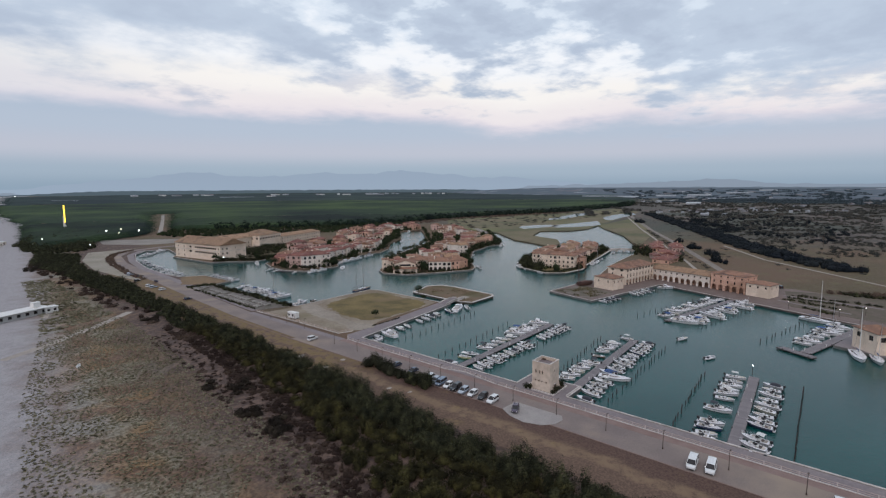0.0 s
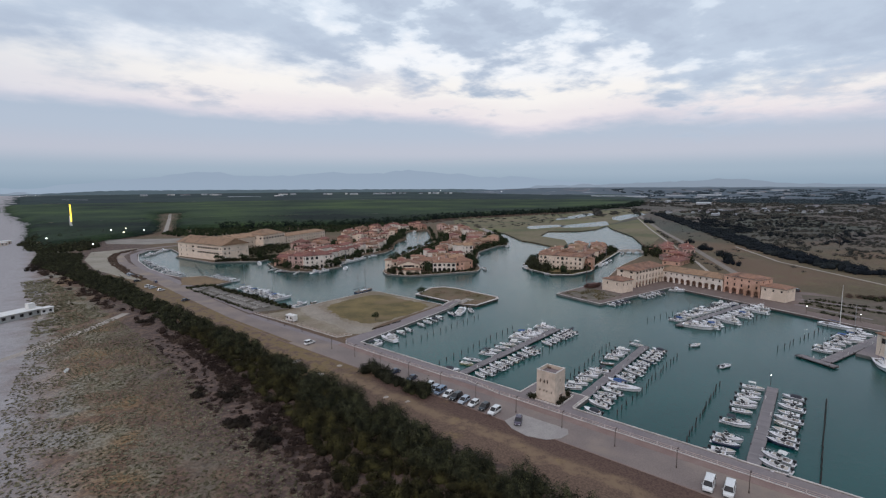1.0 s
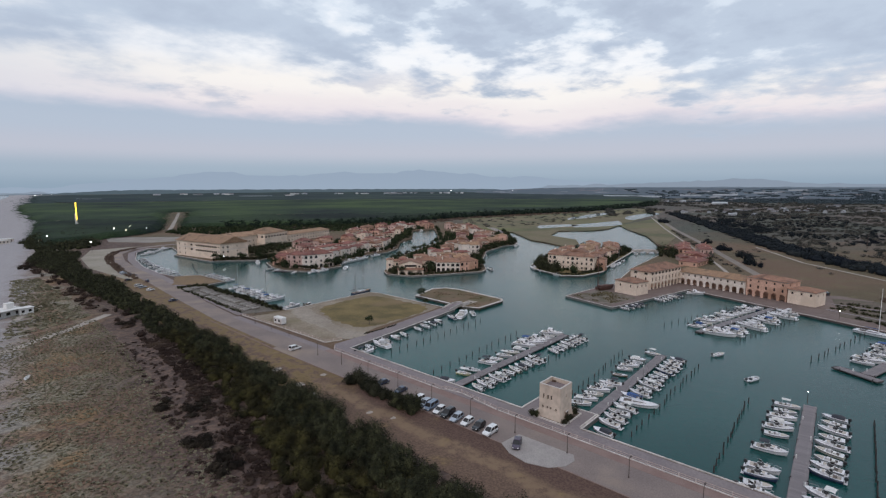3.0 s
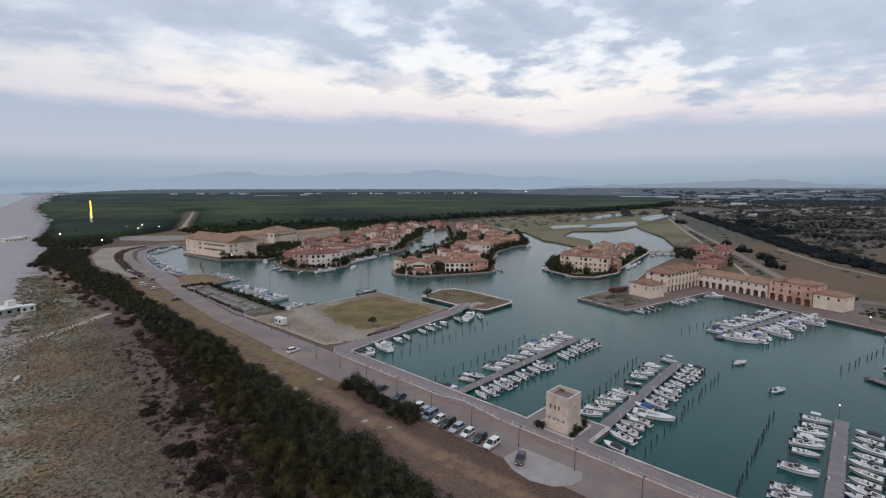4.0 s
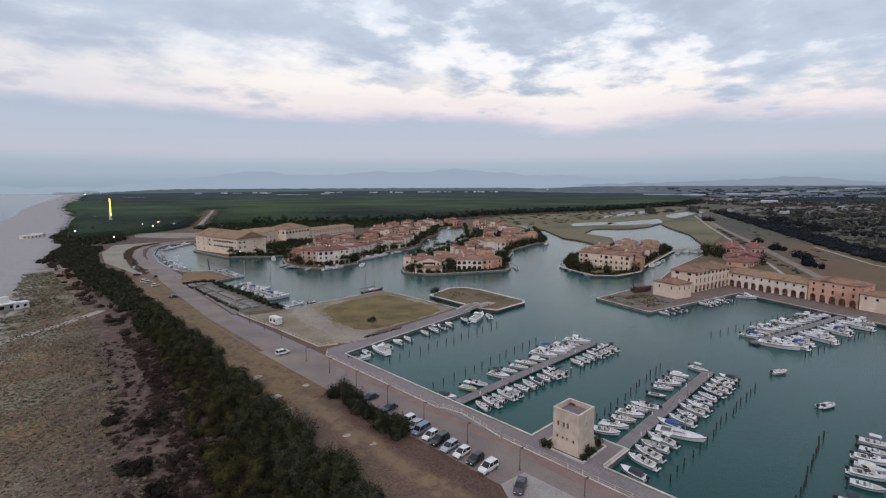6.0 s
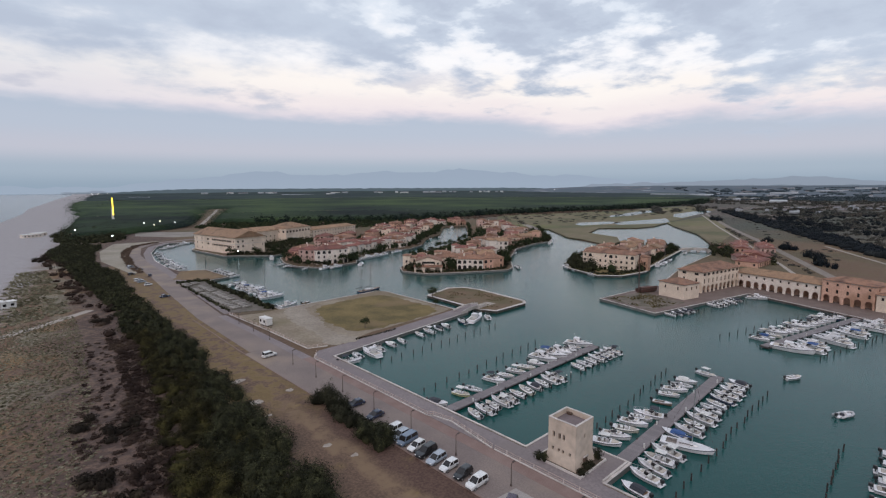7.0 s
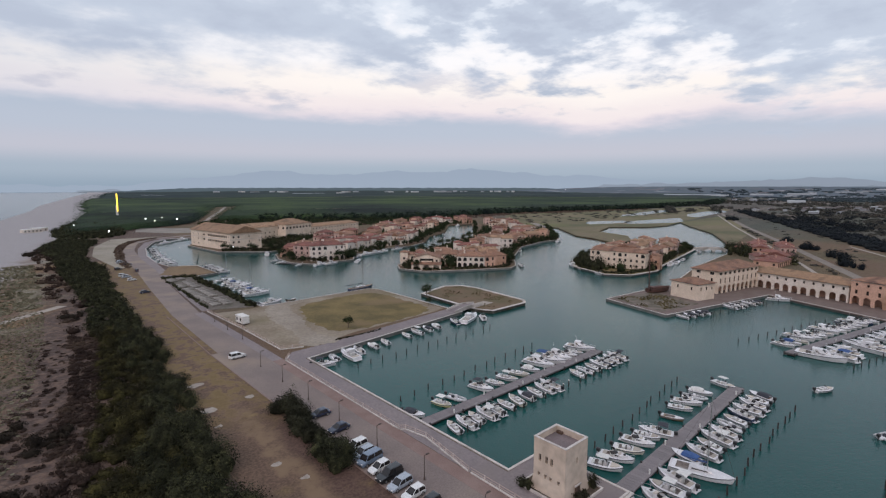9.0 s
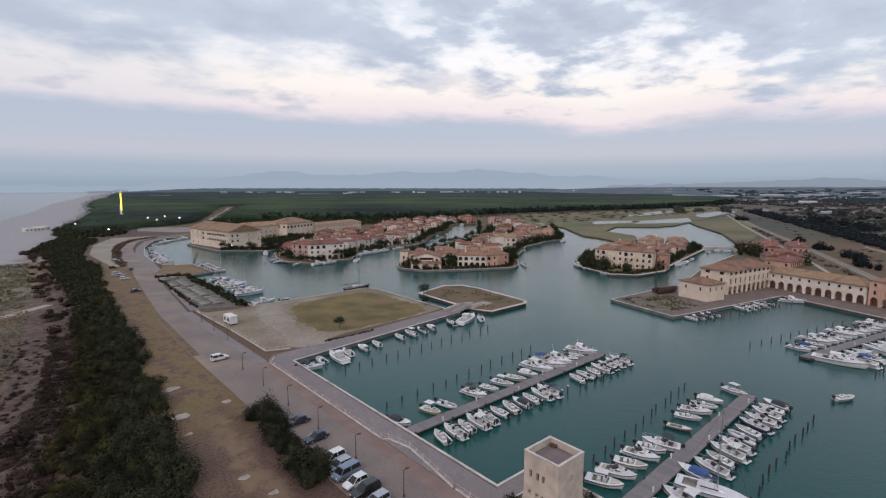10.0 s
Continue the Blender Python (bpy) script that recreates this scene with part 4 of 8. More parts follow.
def house(at, w, d, storeys, wall_m, roof_m, label, arcade="", gable=False, sides="fblr", rise=None, storey=3.0, group="waterside village houses", chimney=True, seed=1, detail=True, roof_name="roof", wing=False):
    """A rendered house: walls with openings, panes set back in them, a tiled roof and a chimney. Front faces -y."""
    rng = random.Random(seed)
    root = thing("house", label, "house", at, group)
    h = storeys * storey + 0.3
    g = Geo()
    wings = []
    if wing:
        # a lower or higher annex set into the front and one flank, under its own roof
        side = rng.choice((-1, 1))
        for sx, sy in ((side, -1), (-side, rng.choice((-1, 1)))):
            aw, ad, ah = w * rng.uniform(0.38, 0.52), d * rng.uniform(0.5, 0.7), h + rng.choice((-2.6, -1.2, 0.9, 1.4))
            wings.append((sx * (w / 2 - aw / 2 + rng.uniform(0.4, 1.8)), sy * (d / 2 - ad / 2 + rng.uniform(0.5, 2.2)), aw, ad, ah))
    ends = {"f": (-w / 2, -d / 2, w / 2, -d / 2), "r": (w / 2, -d / 2, w / 2, d / 2), "b": (w / 2, d / 2, -w / 2, d / 2), "l": (-w / 2, d / 2, -w / 2, -d / 2)}
    todo = []
    for key, (x0, y0, x1, y1) in ends.items():
        ln = math.hypot(x1 - x0, y1 - y0)
        ops = []
        if key in sides and detail and towards_sea(at, x1 - x0, y1 - y0):
            k = max(1, int(ln / 3.1))
            for s in range(storeys):
                for i in range(k):
                    c = ln * (i + 0.5) / k
                    zb = s * storey
                    if s == 0 and key in arcade:
                        ops.append((c - 1.05, c + 1.05, 0.05, 2.55, True))
                    elif s == 0 and rng.random() < 0.25:
                        ops.append((c - 0.55, c + 0.55, 0.05, 2.2, False))
                    elif s == storeys - 1 and rng.random() < 0.22:
                        ops.append((c - 1.0, c + 1.0, zb + 0.5, zb + 2.5, True))
                    elif rng.random() < 0.86:
                        ops.append((c - 0.58, c + 0.58, zb + 0.85, zb + 2.3, False))
        P = facade(g, x0, y0, x1, y1, 0, h, ops)
        todo += [(P, o) for o in ops]
    if gable:
        for sx in (-1, 1):
            g.add([(sx * w / 2, -d / 2, h), (sx * w / 2, d / 2, h), (sx * w / 2, 0, h + (rise or d * 0.22) * 0.98)], ((0, 1, 2),))
    for ax, ay, aw, ad, ah in wings:
        corner = [(ax - aw / 2, ay - ad / 2), (ax + aw / 2, ay - ad / 2), (ax + aw / 2, ay + ad / 2), (ax - aw / 2, ay + ad / 2)]
        for (x0, y0), (x1, y1) in zip(corner, corner[1:] + corner[:1]):
            ln = math.hypot(x1 - x0, y1 - y0)
            ops = []
            outer = abs((x0 + x1) / 2) > w / 2 or abs((y0 + y1) / 2) > d / 2
            if detail and outer and towards_sea(at, x1 - x0, y1 - y0):
                c = ln / 2
                ops.append((c - 0.9, c + 0.9, 0.05, 2.3, True))
                if ah > 5:
                    ops.append((c - 0.58, c + 0.58, 3.6, 5.0, False))
            P = facade(g, x0, y0, x1, y1, 0, ah, ops)
            todo += [(P, o) for o in ops]
    part("wall", g, wall_m, root)
    # arcade and loggia arches get dark panes too, imitating the shade inside
    for P, (s0, s1, za, zb, arched) in todo:
        pane_at(root, P, s0, s1, za, zb, 0.28, GLASS if not (za < 0.1 and not arched) else WOOD_DARK, "window" if za > 0.1 or arched else "door")
    g = Geo()
    hip_roof(g, w, d, h, rise or d * 0.22, 0.45, gable)
    for ax, ay, aw, ad, ah in wings:
        q = Geo()
        hip_roof(q, aw, ad, ah, min(aw, ad) * 0.22, 0.4)
        k = len(g.v)
        g.v += [(x + ax, y + ay, z) for x, y, z in q.v]
        g.f += [tuple(i + k for i in f) for f in q.f]
    roof = part(roof_name, g, roof_m, root)
    if chimney:
        cx, cy = rng.uniform(-w * 0.3, w * 0.3), rng.uniform(-d * 0.2, d * 0.2)
        g = Geo().box(cx - 0.35, cy - 0.35, h, cx + 0.35, cy + 0.35, h + (rise or d * 0.22) + 0.7, 0.03)
        g.box(cx - 0.45, cy - 0.45, h + (rise or d * 0.22) + 0.7, cx + 0.45, cy + 0.45, h + (rise or d * 0.22) + 0.85)
        part("chimney", g, wall_m, roof)
    return root


WALLS = [CREAM, PINK_RENDER, ORANGE_RENDER, WHITE_RENDER, PINK_RENDER, CREAM]
WALL_WORDS = ["cream", "pink", "terracotta", "pale", "pink", "cream"]
ROOFS = [TILE_ROOF, RED_ROOF, OCHRE_ROOF]
ROOF_WORDS = ["weathered terracotta", "red", "ochre"]


def village(places, seed, roofs=(0, 0, 1, 2), group="waterside village houses", walls=(0, 1, 2, 3)):
    rng = random.Random(seed)
    for x, y, w, d, st, rot in places:
        a, b = rng.choice(walls), rng.choice(roofs)
        w, d = w * rng.uniform(0.85, 1.12), d * rng.uniform(0.85, 1.1)
        house(pose(x, y, LAND, 0, 0, rot + rng.uniform(-9, 9)), w, d, st, WALLS[a], ROOFS[b], f"{WALL_WORDS[a]} rendered village house with a {ROOF_WORDS[b]} tile roof", gable=rng.random() < 0.45,
              arcade="f" if rng.random() < 0.4 else "", seed=rng.randrange(9999), group=group, wing=st > 1, storey=rng.uniform(2.75, 3.15), rise=d * rng.uniform(0.13, 0.24))


# the square sandstone tower by the pier
def tower():
    root = thing("tower", "square sandstone watchtower with slit windows and a flat terrace roof", "tower", pose(2.05, -78.3, LAND, 0, 0, 0))
    s, h = 2.8, 8.3
    g, todo = Geo(), []
    b = s + 0.35
    base = [[(sx * k, sy * k, z) for sx, sy in ((-1, -1), (1, -1), (1, 1), (-1, 1))] for k, z in ((b, 0), (s, 2.4))]
    g.loft(base)
    for x0, y0, x1, y1, ops in ((-s, -s, s, -s, [(2.7, 3.1, 5.3, 6.2, False)]), (s, -s, s, s, [(2.6, 3.0, 5.3, 6.3, False)]), (s, s, -s, s, []),
                                (-s, s, -s, -s, [(0.9, 1.35, 4.9, 6.0, False), (2.1, 2.55, 4.9, 6.0, False), (3.0, 3.45, 4.9, 6.0, False), (0.8, 1.2, 2.5, 3.1, False), (2.0, 2.4, 2.5, 3.1, False), (2.9, 3.3, 2.5, 3.1, False), (4.3, 4.7, 2.5, 3.1, False)])):
        P = facade(g, x0, y0, x1, y1, 2.4, h - 0.003, ops, 0.4)
        todo += [(P, o) for o in ops]
    part("wall", g, TUFF, root)
    for P, o in todo:
        pane_at(root, P, o[0], o[1], o[2], o[3], 0.38, GLASS)
    g = Geo()
    g.strip([(-s, -s), (s, -s), (s, s), (-s, s)], 0.03, 0.30, h - 0.95, h + 0.05, closed=True)
    part("parapet", g, TUFF, root)
    g = Geo().strip([(-s, -s), (s, -s), (s, s), (-s, s)], -0.05, 0.33, h + 0.05, h + 0.13, closed=True)
    part("parapet_cap", g, COPING, root, "pale stone parapet cap")
    part("roof", Geo().box(-s + 0.29, -s + 0.29, h - 1.1, s - 0.29, s - 0.29, h - 0.85), mat("roof_terrace", (0.20, 0.155, 0.155), (0.14, 0.115, 0.115), scale=0.6, rough=0.9), root, "grey-brown terrace roof")
    part("vent", Geo().box(1.9, 1.2, h - 0.85, 2.4, 2.2, h - 0.45, 0.03), WOOD_DARK, root, "dark brown roof hatch")
    door = part("door", Geo().box(-0.55, -b + 0.1, 0.0, 0.55, -b - 0.06, 2.05), WOOD_DARK, root, "dark wooden door")
    part("door_frame", Geo().box(-0.75, -b + 0.05, 2.05, 0.75, -b - 0.12, 2.25), COPING, door)
    return root


tower()
structure("planter_wall", Geo().strip([(-1.7, -73.6), (-1.7, -82.8), (6.6, -82.8), (6.6, -73.6)], -0.12, 0.12, LAND, LAND + 0.42, closed=True), COPING, "low pale stone planter kerb round the tower", "planter")
slab("planter_bed", [(-1.6, -73.7), (-1.6, -82.7), (6.5, -82.7), (6.5, -73.7)], 0.26, mat("dark_bed_soil", (0.06, 0.045, 0.032), (0.10, 0.075, 0.05), scale=0.6, rough=0.95, bump=0.4), "dark planted soil round the tower", "flower bed")
slab("tower_platform", [(-0.4, -86.0), (8.8, -86.0), (8.8, -70.2), (-0.4, -70.2)], 0.046, PAVING, "grey paved platform round the tower", "promenade")
structure("platform_parapet", Geo().strip([(0.1, -85.9), (8.6, -85.9), (8.6, -86.05)], -0.2, 0.12, LAND + 0.03, LAND + 0.5), COPING, "low white parapet along the tower platform", "parapet")


# the arcaded harbour buildings on the east quay
def block(name, label, p0, p1, depth, h, bays, rows, wall_m, roof_m, rise=1.8, arcade=True, ends=True, roof_over=0.5):
    """A long building whose front runs from p0 to p1 with water to its right; rows: window (sill, head, width) per upper floor."""
    a, b = Vector(p0), Vector(p1)
    ln = (b - a).length
    rot = math.degrees(math.atan2(b.y - a.y, b.x - a.x))
    mid = (a + b) / 2
    u = (b - a) / ln
    inw = Vector((-u.y, u.x))
    c = mid + inw * depth / 2
    root = thing(name, label, "building", pose(c.x, c.y, LAND, 0, 0, rot), "harbour arcade buildings")
    g, todo = Geo(), []
    w, d = ln / 2, depth / 2
    ops = []
    for i in range(bays):
        m = ln * (i + 0.5) / bays
        if arcade:
            r = min(1.25, ln / bays * 0.34)
            ops.append((m - r, m + r, 0.02, 3.35, True))
        for lo, hi, ww in rows:
            ops.append((m - ww / 2, m + ww / 2, lo, hi, False))
    P = facade(g, -w, -d, w, -d, 0, h, ops, 0.45)
    todo += [(P, o) for o in ops]
    for x0, y0, x1, y1 in ((w, -d, w, d), (w, d, -w, d), (-w, d, -w, -d)):
        L2 = math.hypot(x1 - x0, y1 - y0)
        k = max(1, int(L2 / 4.2))
        side = [(L2 * (i + 0.5) / k - ww / 2, L2 * (i + 0.5) / k + ww / 2, lo, hi, False) for i in range(k) for lo, hi, ww in rows]
        P2 = facade(g, x0, y0, x1, y1, 0, h, side, 0.3)
        todo += [(P2, o) for o in side]
    part("wall", g, wall_m, root)
    if arcade:   # the passage behind the arches
        q = Geo()
        q.quad((-w, -d + 3.2, 0), (w, -d + 3.2, 0), (w, -d + 3.2, 3.6), (-w, -d + 3.2, 3.6))
        q.quad((-w, -d + 0.4, 3.6), (w, -d + 0.4, 3.6), (w, -d + 3.2, 3.6), (-w, -d + 3.2, 3.6))
        part("arcade_back_wall", q, ORANGE_RENDER, root, "shaded terracotta wall behind the arches")
    for Pf, (s0, s1, za, zb, arched) in todo:
        if not arched:
            pane_at(root, Pf, s0, s1, za, zb, 0.26, GLASS, frame_bars=True)
    g = Geo()
    hip_roof(g, ln, depth, h, rise, roof_over)
    part("roof", g, roof_m, root)
    part("cornice", Geo().strip([(-w, -d), (w, -d), (w, d), (-w, d)], -0.12, 0.0, h - 0.45, h - 0.2, closed=True), COPING, root, "pale stone cornice")
    return root


block("harbour_block", "low cream harbour block with a hipped terracotta roof", (146.5, -41.8), (156.3, -44.3), 12.5, 6.7, 3, [(3.9, 5.3, 0.8)], CREAM, TILE_ROOF, 1.9, arcade=False)
block("harbour_hall", "tall cream harbour hall with an upper loggia above an arcade", (166.5, -42.0), (197.4, -47.7), 12, 9.8, 9, [(4.3, 6.5, 0.95), (7.9, 9.1, 1.9)], CREAM, TILE_ROOF, 2.7, roof_over=0.8)
block("harbour_wing", "long pale arcade wing with a terracotta tile roof", (198.1, -44.0), (187.2, -82.0), 11, 7.0, 11, [(4.9, 6.0, 0.9)], WHITE_RENDER, OCHRE_ROOF, 2.2, roof_over=0.7)
block("harbour_orange_block", "three-storey terracotta orange harbour building with arches", (187.0, -82.6), (180.6, -100.5), 11.5, 9.6, 5, [(4.3, 5.9, 0.9), (7.4, 8.4, 0.9)], ORANGE_RENDER, TILE_ROOF, 1.6)
block("harbour_end_block", "plain cream end block with few windows", (180.4, -101.0), (177.0, -112.0), 10, 6.8, 3, [(4.6, 5.7, 0.9)], CREAM, TILE_ROOF, 1.5, arcade=False)

# the large hotel at the head of the west arm
def hotel():
    root = thing("hotel", "large three-storey cream hotel with ochre tile roofs", "hotel", pose(0, 0, LAND))
    def wing(p0, p1, depth, h, bays, rows, rise, gable=False):
        a, b = Vector(p0), Vector(p1)
        ln = (b - a).length
        u = (b - a) / ln
        inw = Vector((-u.y, u.x))
        c = (a + b) / 2 + inw * depth / 2
        m = pose(c.x, c.y, 0, 0, 0, math.degrees(math.atan2(u.y, u.x)))
        g, todo, w, d = Geo(), [], ln / 2, depth / 2
        for x0, y0, x1, y1, k in ((-w, -d, w, -d, bays), (w, -d, w, d, max(2, int(depth / 5))), (w, d, -w, d, bays), (-w, d, -w, -d, max(2, int(depth / 6)))):
            L2 = math.hypot(x1 - x0, y1 - y0)
            ops = [(L2 * (i + 0.5) / k - ww / 2, L2 * (i + 0.5) / k + ww / 2, lo, hi, False) for i in range(k) for lo, hi, ww in rows] if towards_sea(m, x1 - x0, y1 - y0) else []
            P = facade(g, x0, y0, x1, y1, 0, h, ops, 0.35)
            todo += [(P, o) for o in ops]
        if gable:
            for sx in (-1, 1):
                g.add([(sx * w, -d, h), (sx * w, d, h), (sx * w, 0, h + rise * 0.98)], ((0, 1, 2),))
        wall = part("wall", g, CREAM, root, at=m)
        for P, o in todo:
            pane_at(wall, P, o[0], o[1], o[2], o[3], 0.3, GLASS)
        g = Geo()
        hip_roof(g, ln, depth, h, rise, 0.6, gable)
        part("roof", g, OCHRE_ROOF, root, at=m)
    def main_range():
        """The long gabled range on the water: a plain end, then storeys of ribbon windows, then the gable wall."""
        a, b, depth, h, rise = Vector((51.5, 299.5)), Vector((61.3, 240.5)), 24.0, 12.2, 4.8
        ln = (b - a).length
        u = (b - a) / ln
        c = (a + b) / 2 + Vector((-u.y, u.x)) * depth / 2
        m = pose(c.x, c.y, 0, 0, 0, math.degrees(math.atan2(u.y, u.x)))
        w, d, g, todo = ln / 2, depth / 2, Geo(), []
        floors = ((1.3, 2.8), (5.0, 6.4), (8.6, 10.0))
        west = [(s - 0.75, s + 0.75, lo, hi, False) for s in (4.0, 12.0) for lo, hi in floors] + [(s - 1.6, s + 1.6, lo, hi, False) for s in (21.0,) for lo, hi in floors[1:]]
        west += [(27.0 + 2.35 * i, 29.1 + 2.35 * i, lo, hi, False) for i in range(12) for lo, hi in ((4.8, 6.3), (8.5, 10.0))] + [(57.0, 58.4, lo, hi, False) for lo, hi in floors[1:]]
        south = [(s - 0.8, s + 0.8, lo, hi, False) for s in (2.6, 6.4) for lo, hi in floors[1:]] + [(s - 0.45, s + 0.45, lo, lo + 1.0, False) for s in (14.5,) for lo in (5.2, 8.8)] + [(22.0, 22.9, 5.2, 6.3, False)]
        for (x0, y0, x1, y1), ops in zip(((-w, -d, w, -d), (w, -d, w, d), (w, d, -w, d), (-w, d, -w, -d)), (west, south, [], [])):
            P = facade(g, x0, y0, x1, y1, 0, h, ops, 0.5)
            todo += [(P, o) for o in ops]
        for sx in (-1, 1):
            g.add([(sx * w, -d, h), (sx * w, d, h), (sx * w, 0, h + rise * 0.98)], ((0, 1, 2),))
        wall = part("wall", g, CREAM, root, at=m)
        for P, o in todo:
            pane_at(wall, P, o[0], o[1], o[2], o[3], 0.45, GLASS)
        g = Geo()
        hip_roof(g, ln, depth, h, rise, 0.9, True)
        part("roof", g, OCHRE_ROOF, root, at=m)
        part("string_course", Geo().strip([(-w, -d), (w, -d), (w, d)], -0.1, 0.0, 7.3, 7.55), COPING, root, "pale string course", at=m)
        part("parapet", Geo().box(-w + 27, -d - 0.25, 10.15, w - 6, -d - 0.02, 10.5), CREAM, root, at=m)
    three = [(1.2, 2.6, 1.2), (4.7, 6.0, 1.2), (8.2, 9.5, 1.2)]
    main_range()
    wing((86, 292), (132, 309), 20, 10.5, 10, three[:2], 3.2)
    wing((128, 298), (159, 311), 24, 11.5, 8, [(7.6, 9.4, 2.4)], 4.6)
    wing((160, 312), (226, 336), 14, 7.4, 16, three[:2], 2.5)
    return root


hotel()

# the white mooring-office house on the pier platform
slab("pier_platform", [(104, -141), (142, -151), (140, -175), (96, -175), (97, -158)], 0.04, PAVING, "grey paved platform at the pier head", "platform")
structure("platform_wall", Geo().prism([(103.8, -140.8), (142.2, -150.8), (140.2, -175.2), (95.8, -175.2), (96.8, -158)], -1.2, LAND - 0.01), QUAY_WALL, "dark quay wall of the pier platform", "quay wall")
block("pier_house", "cream pier house with arches and large windows", (104.5, -159.5), (112.5, -153.0), 9, 7.6, 3, [(4.5, 6.3, 1.9)], CREAM, TILE_ROOF, 1.8)

# the village: front house row and back rows on each shore
village([(127, 103, 12, 9, 2, 45), (120, 107, 10, 8, 2, -45), (136, 96, 11, 9, 2, -45), (149, 93, 11, 9, 2, 50),
         (162, 88, 12, 10, 2, -30), (148, 112, 11, 9, 2, -40), (165, 106, 12, 9, 2, 45), (180, 103, 11, 10, 2, -25), (178, 122, 12, 10, 2, -40)], 11, roofs=(0, 0, 2, 1), group="houses on the central island")
village([(x, y, w, d, s, r) for x, y, w, d, s, r in ((205, 115, 14, 11, 3, -28), (226, 128, 13, 10, 2, -25), (205, 138, 12, 10, 2, 40), (228, 150, 13, 10, 2, -40), (250, 140, 13, 11, 2, -18),
         (272, 143, 12, 10, 2, -10), (256, 166, 13, 10, 2, 42), (282, 164, 13, 10, 2, -30), (300, 152, 12, 10, 2, 20), (284, 190, 13, 10, 2, 40), (308, 182, 13, 11, 2, -40), (330, 192, 13, 10, 2, -35),
         (318, 214, 13, 10, 2, 40), (345, 218, 14, 11, 2, -40), (345, 250, 13, 10, 2, 40))], 12, roofs=(0, 1, 2, 0), group="houses on the central island")
village([(84, 185, 11, 9, 2, -70), (104, 182, 13, 10, 2, 15), (122, 182, 13, 9, 2, 15), (98, 205, 13, 10, 2, 25), (120, 203, 13, 10, 2, 15),
         (140, 190, 13, 10, 2, 15), (158, 196, 13, 9, 2, 10), (178, 198, 12, 9, 2, 15), (138, 212, 13, 10, 2, 20), (160, 218, 13, 10, 2, 20), (182, 218, 13, 10, 2, 25), (200, 214, 12, 10, 2, 40),
         (130, 234, 14, 10, 2, 20), (155, 242, 14, 10, 2, 20), (180, 242, 14, 10, 2, 25), (205, 240, 13, 10, 2, 35), (226, 250, 13, 10, 2, 45)], 13, roofs=(1, 0, 1, 0), group="houses on the north shore", walls=(1, 3, 2, 0, 3))
village([(150, 268, 14, 10, 2, 15), (176, 272, 14, 10, 2, 20), (202, 270, 14, 10, 2, 25), (228, 276, 14, 10, 2, 30), (250, 262, 13, 10, 2, 45), (256, 290, 14, 10, 2, 30), (280, 284, 13, 10, 2, 40), (282, 312, 14, 10, 2, 30),
         (306, 306, 13, 10, 2, 40), (318, 330, 14, 10, 2, 25), (345, 328, 14, 10, 2, 10), (372, 324, 14, 10, 2, -10), (240, 310, 14, 10, 2, 20), (262, 335, 14, 10, 2, 20), (292, 350, 14, 10, 2, 15), (325, 362, 14, 10, 2, 5),
         (355, 358, 14, 10, 2, 0), (388, 350, 14, 10, 2, -10), (385, 295, 13, 10, 2, 60), (395, 270, 13, 10, 2, 60), (372, 268, 12, 10, 2, -40), (366, 240, 13, 10, 2, 40)], 14, roofs=(1, 1, 0, 0), group="houses on the north shore", walls=(1, 3, 2, 0, 3))
# the east island: one large cream house in front, roofs crowding behind it
house(pose(203.5, 23, LAND, 0, 0, -80), 31, 11, 3, CREAM, TILE_ROOF, "large three-storey cream island house with terracotta roof", seed=5, group="houses on the east island", rise=1.8)
village([(212, 10, 11, 9, 2, -90), (218, 26, 13, 10, 3, 14), (219, 42, 13, 10, 2, 20), (236, 22, 13, 10, 2, 10), (238, 38, 13, 10, 2, 15), (236, 54, 13, 10, 2, 15), (256, 26, 13, 10, 2, 12),
         (258, 42, 13, 10, 2, 15), (258, 58, 12, 9, 2, 15), (276, 30, 13, 10, 2, 12), (278, 48, 13, 10, 2, 15), (296, 36, 13, 10, 2, 15), (298, 54, 13, 10, 2, 15), (314, 46, 12, 10, 2, 30)], 15, roofs=(0, 2, 0, 2), group="houses on the east island", walls=(0, 2, 0, 1))
village([(340, -8, 14, 10, 1, 20), (360, 0, 14, 10, 1, 20), (380, 4, 13, 10, 1, 20), (318, -20, 13, 10, 1, 10), (302, -30, 14, 11, 1, 0), (352, -20, 14, 10, 1, 20), (275, -33, 20, 12, 1, -10), (372, -14, 13, 10, 1, 20), (330, 0, 11, 9, 1, 20), (290, -22, 12, 9, 1, 30)], 16, roofs=(1, 1, 1), group="red houses by the road", walls=(1, 2, 2))



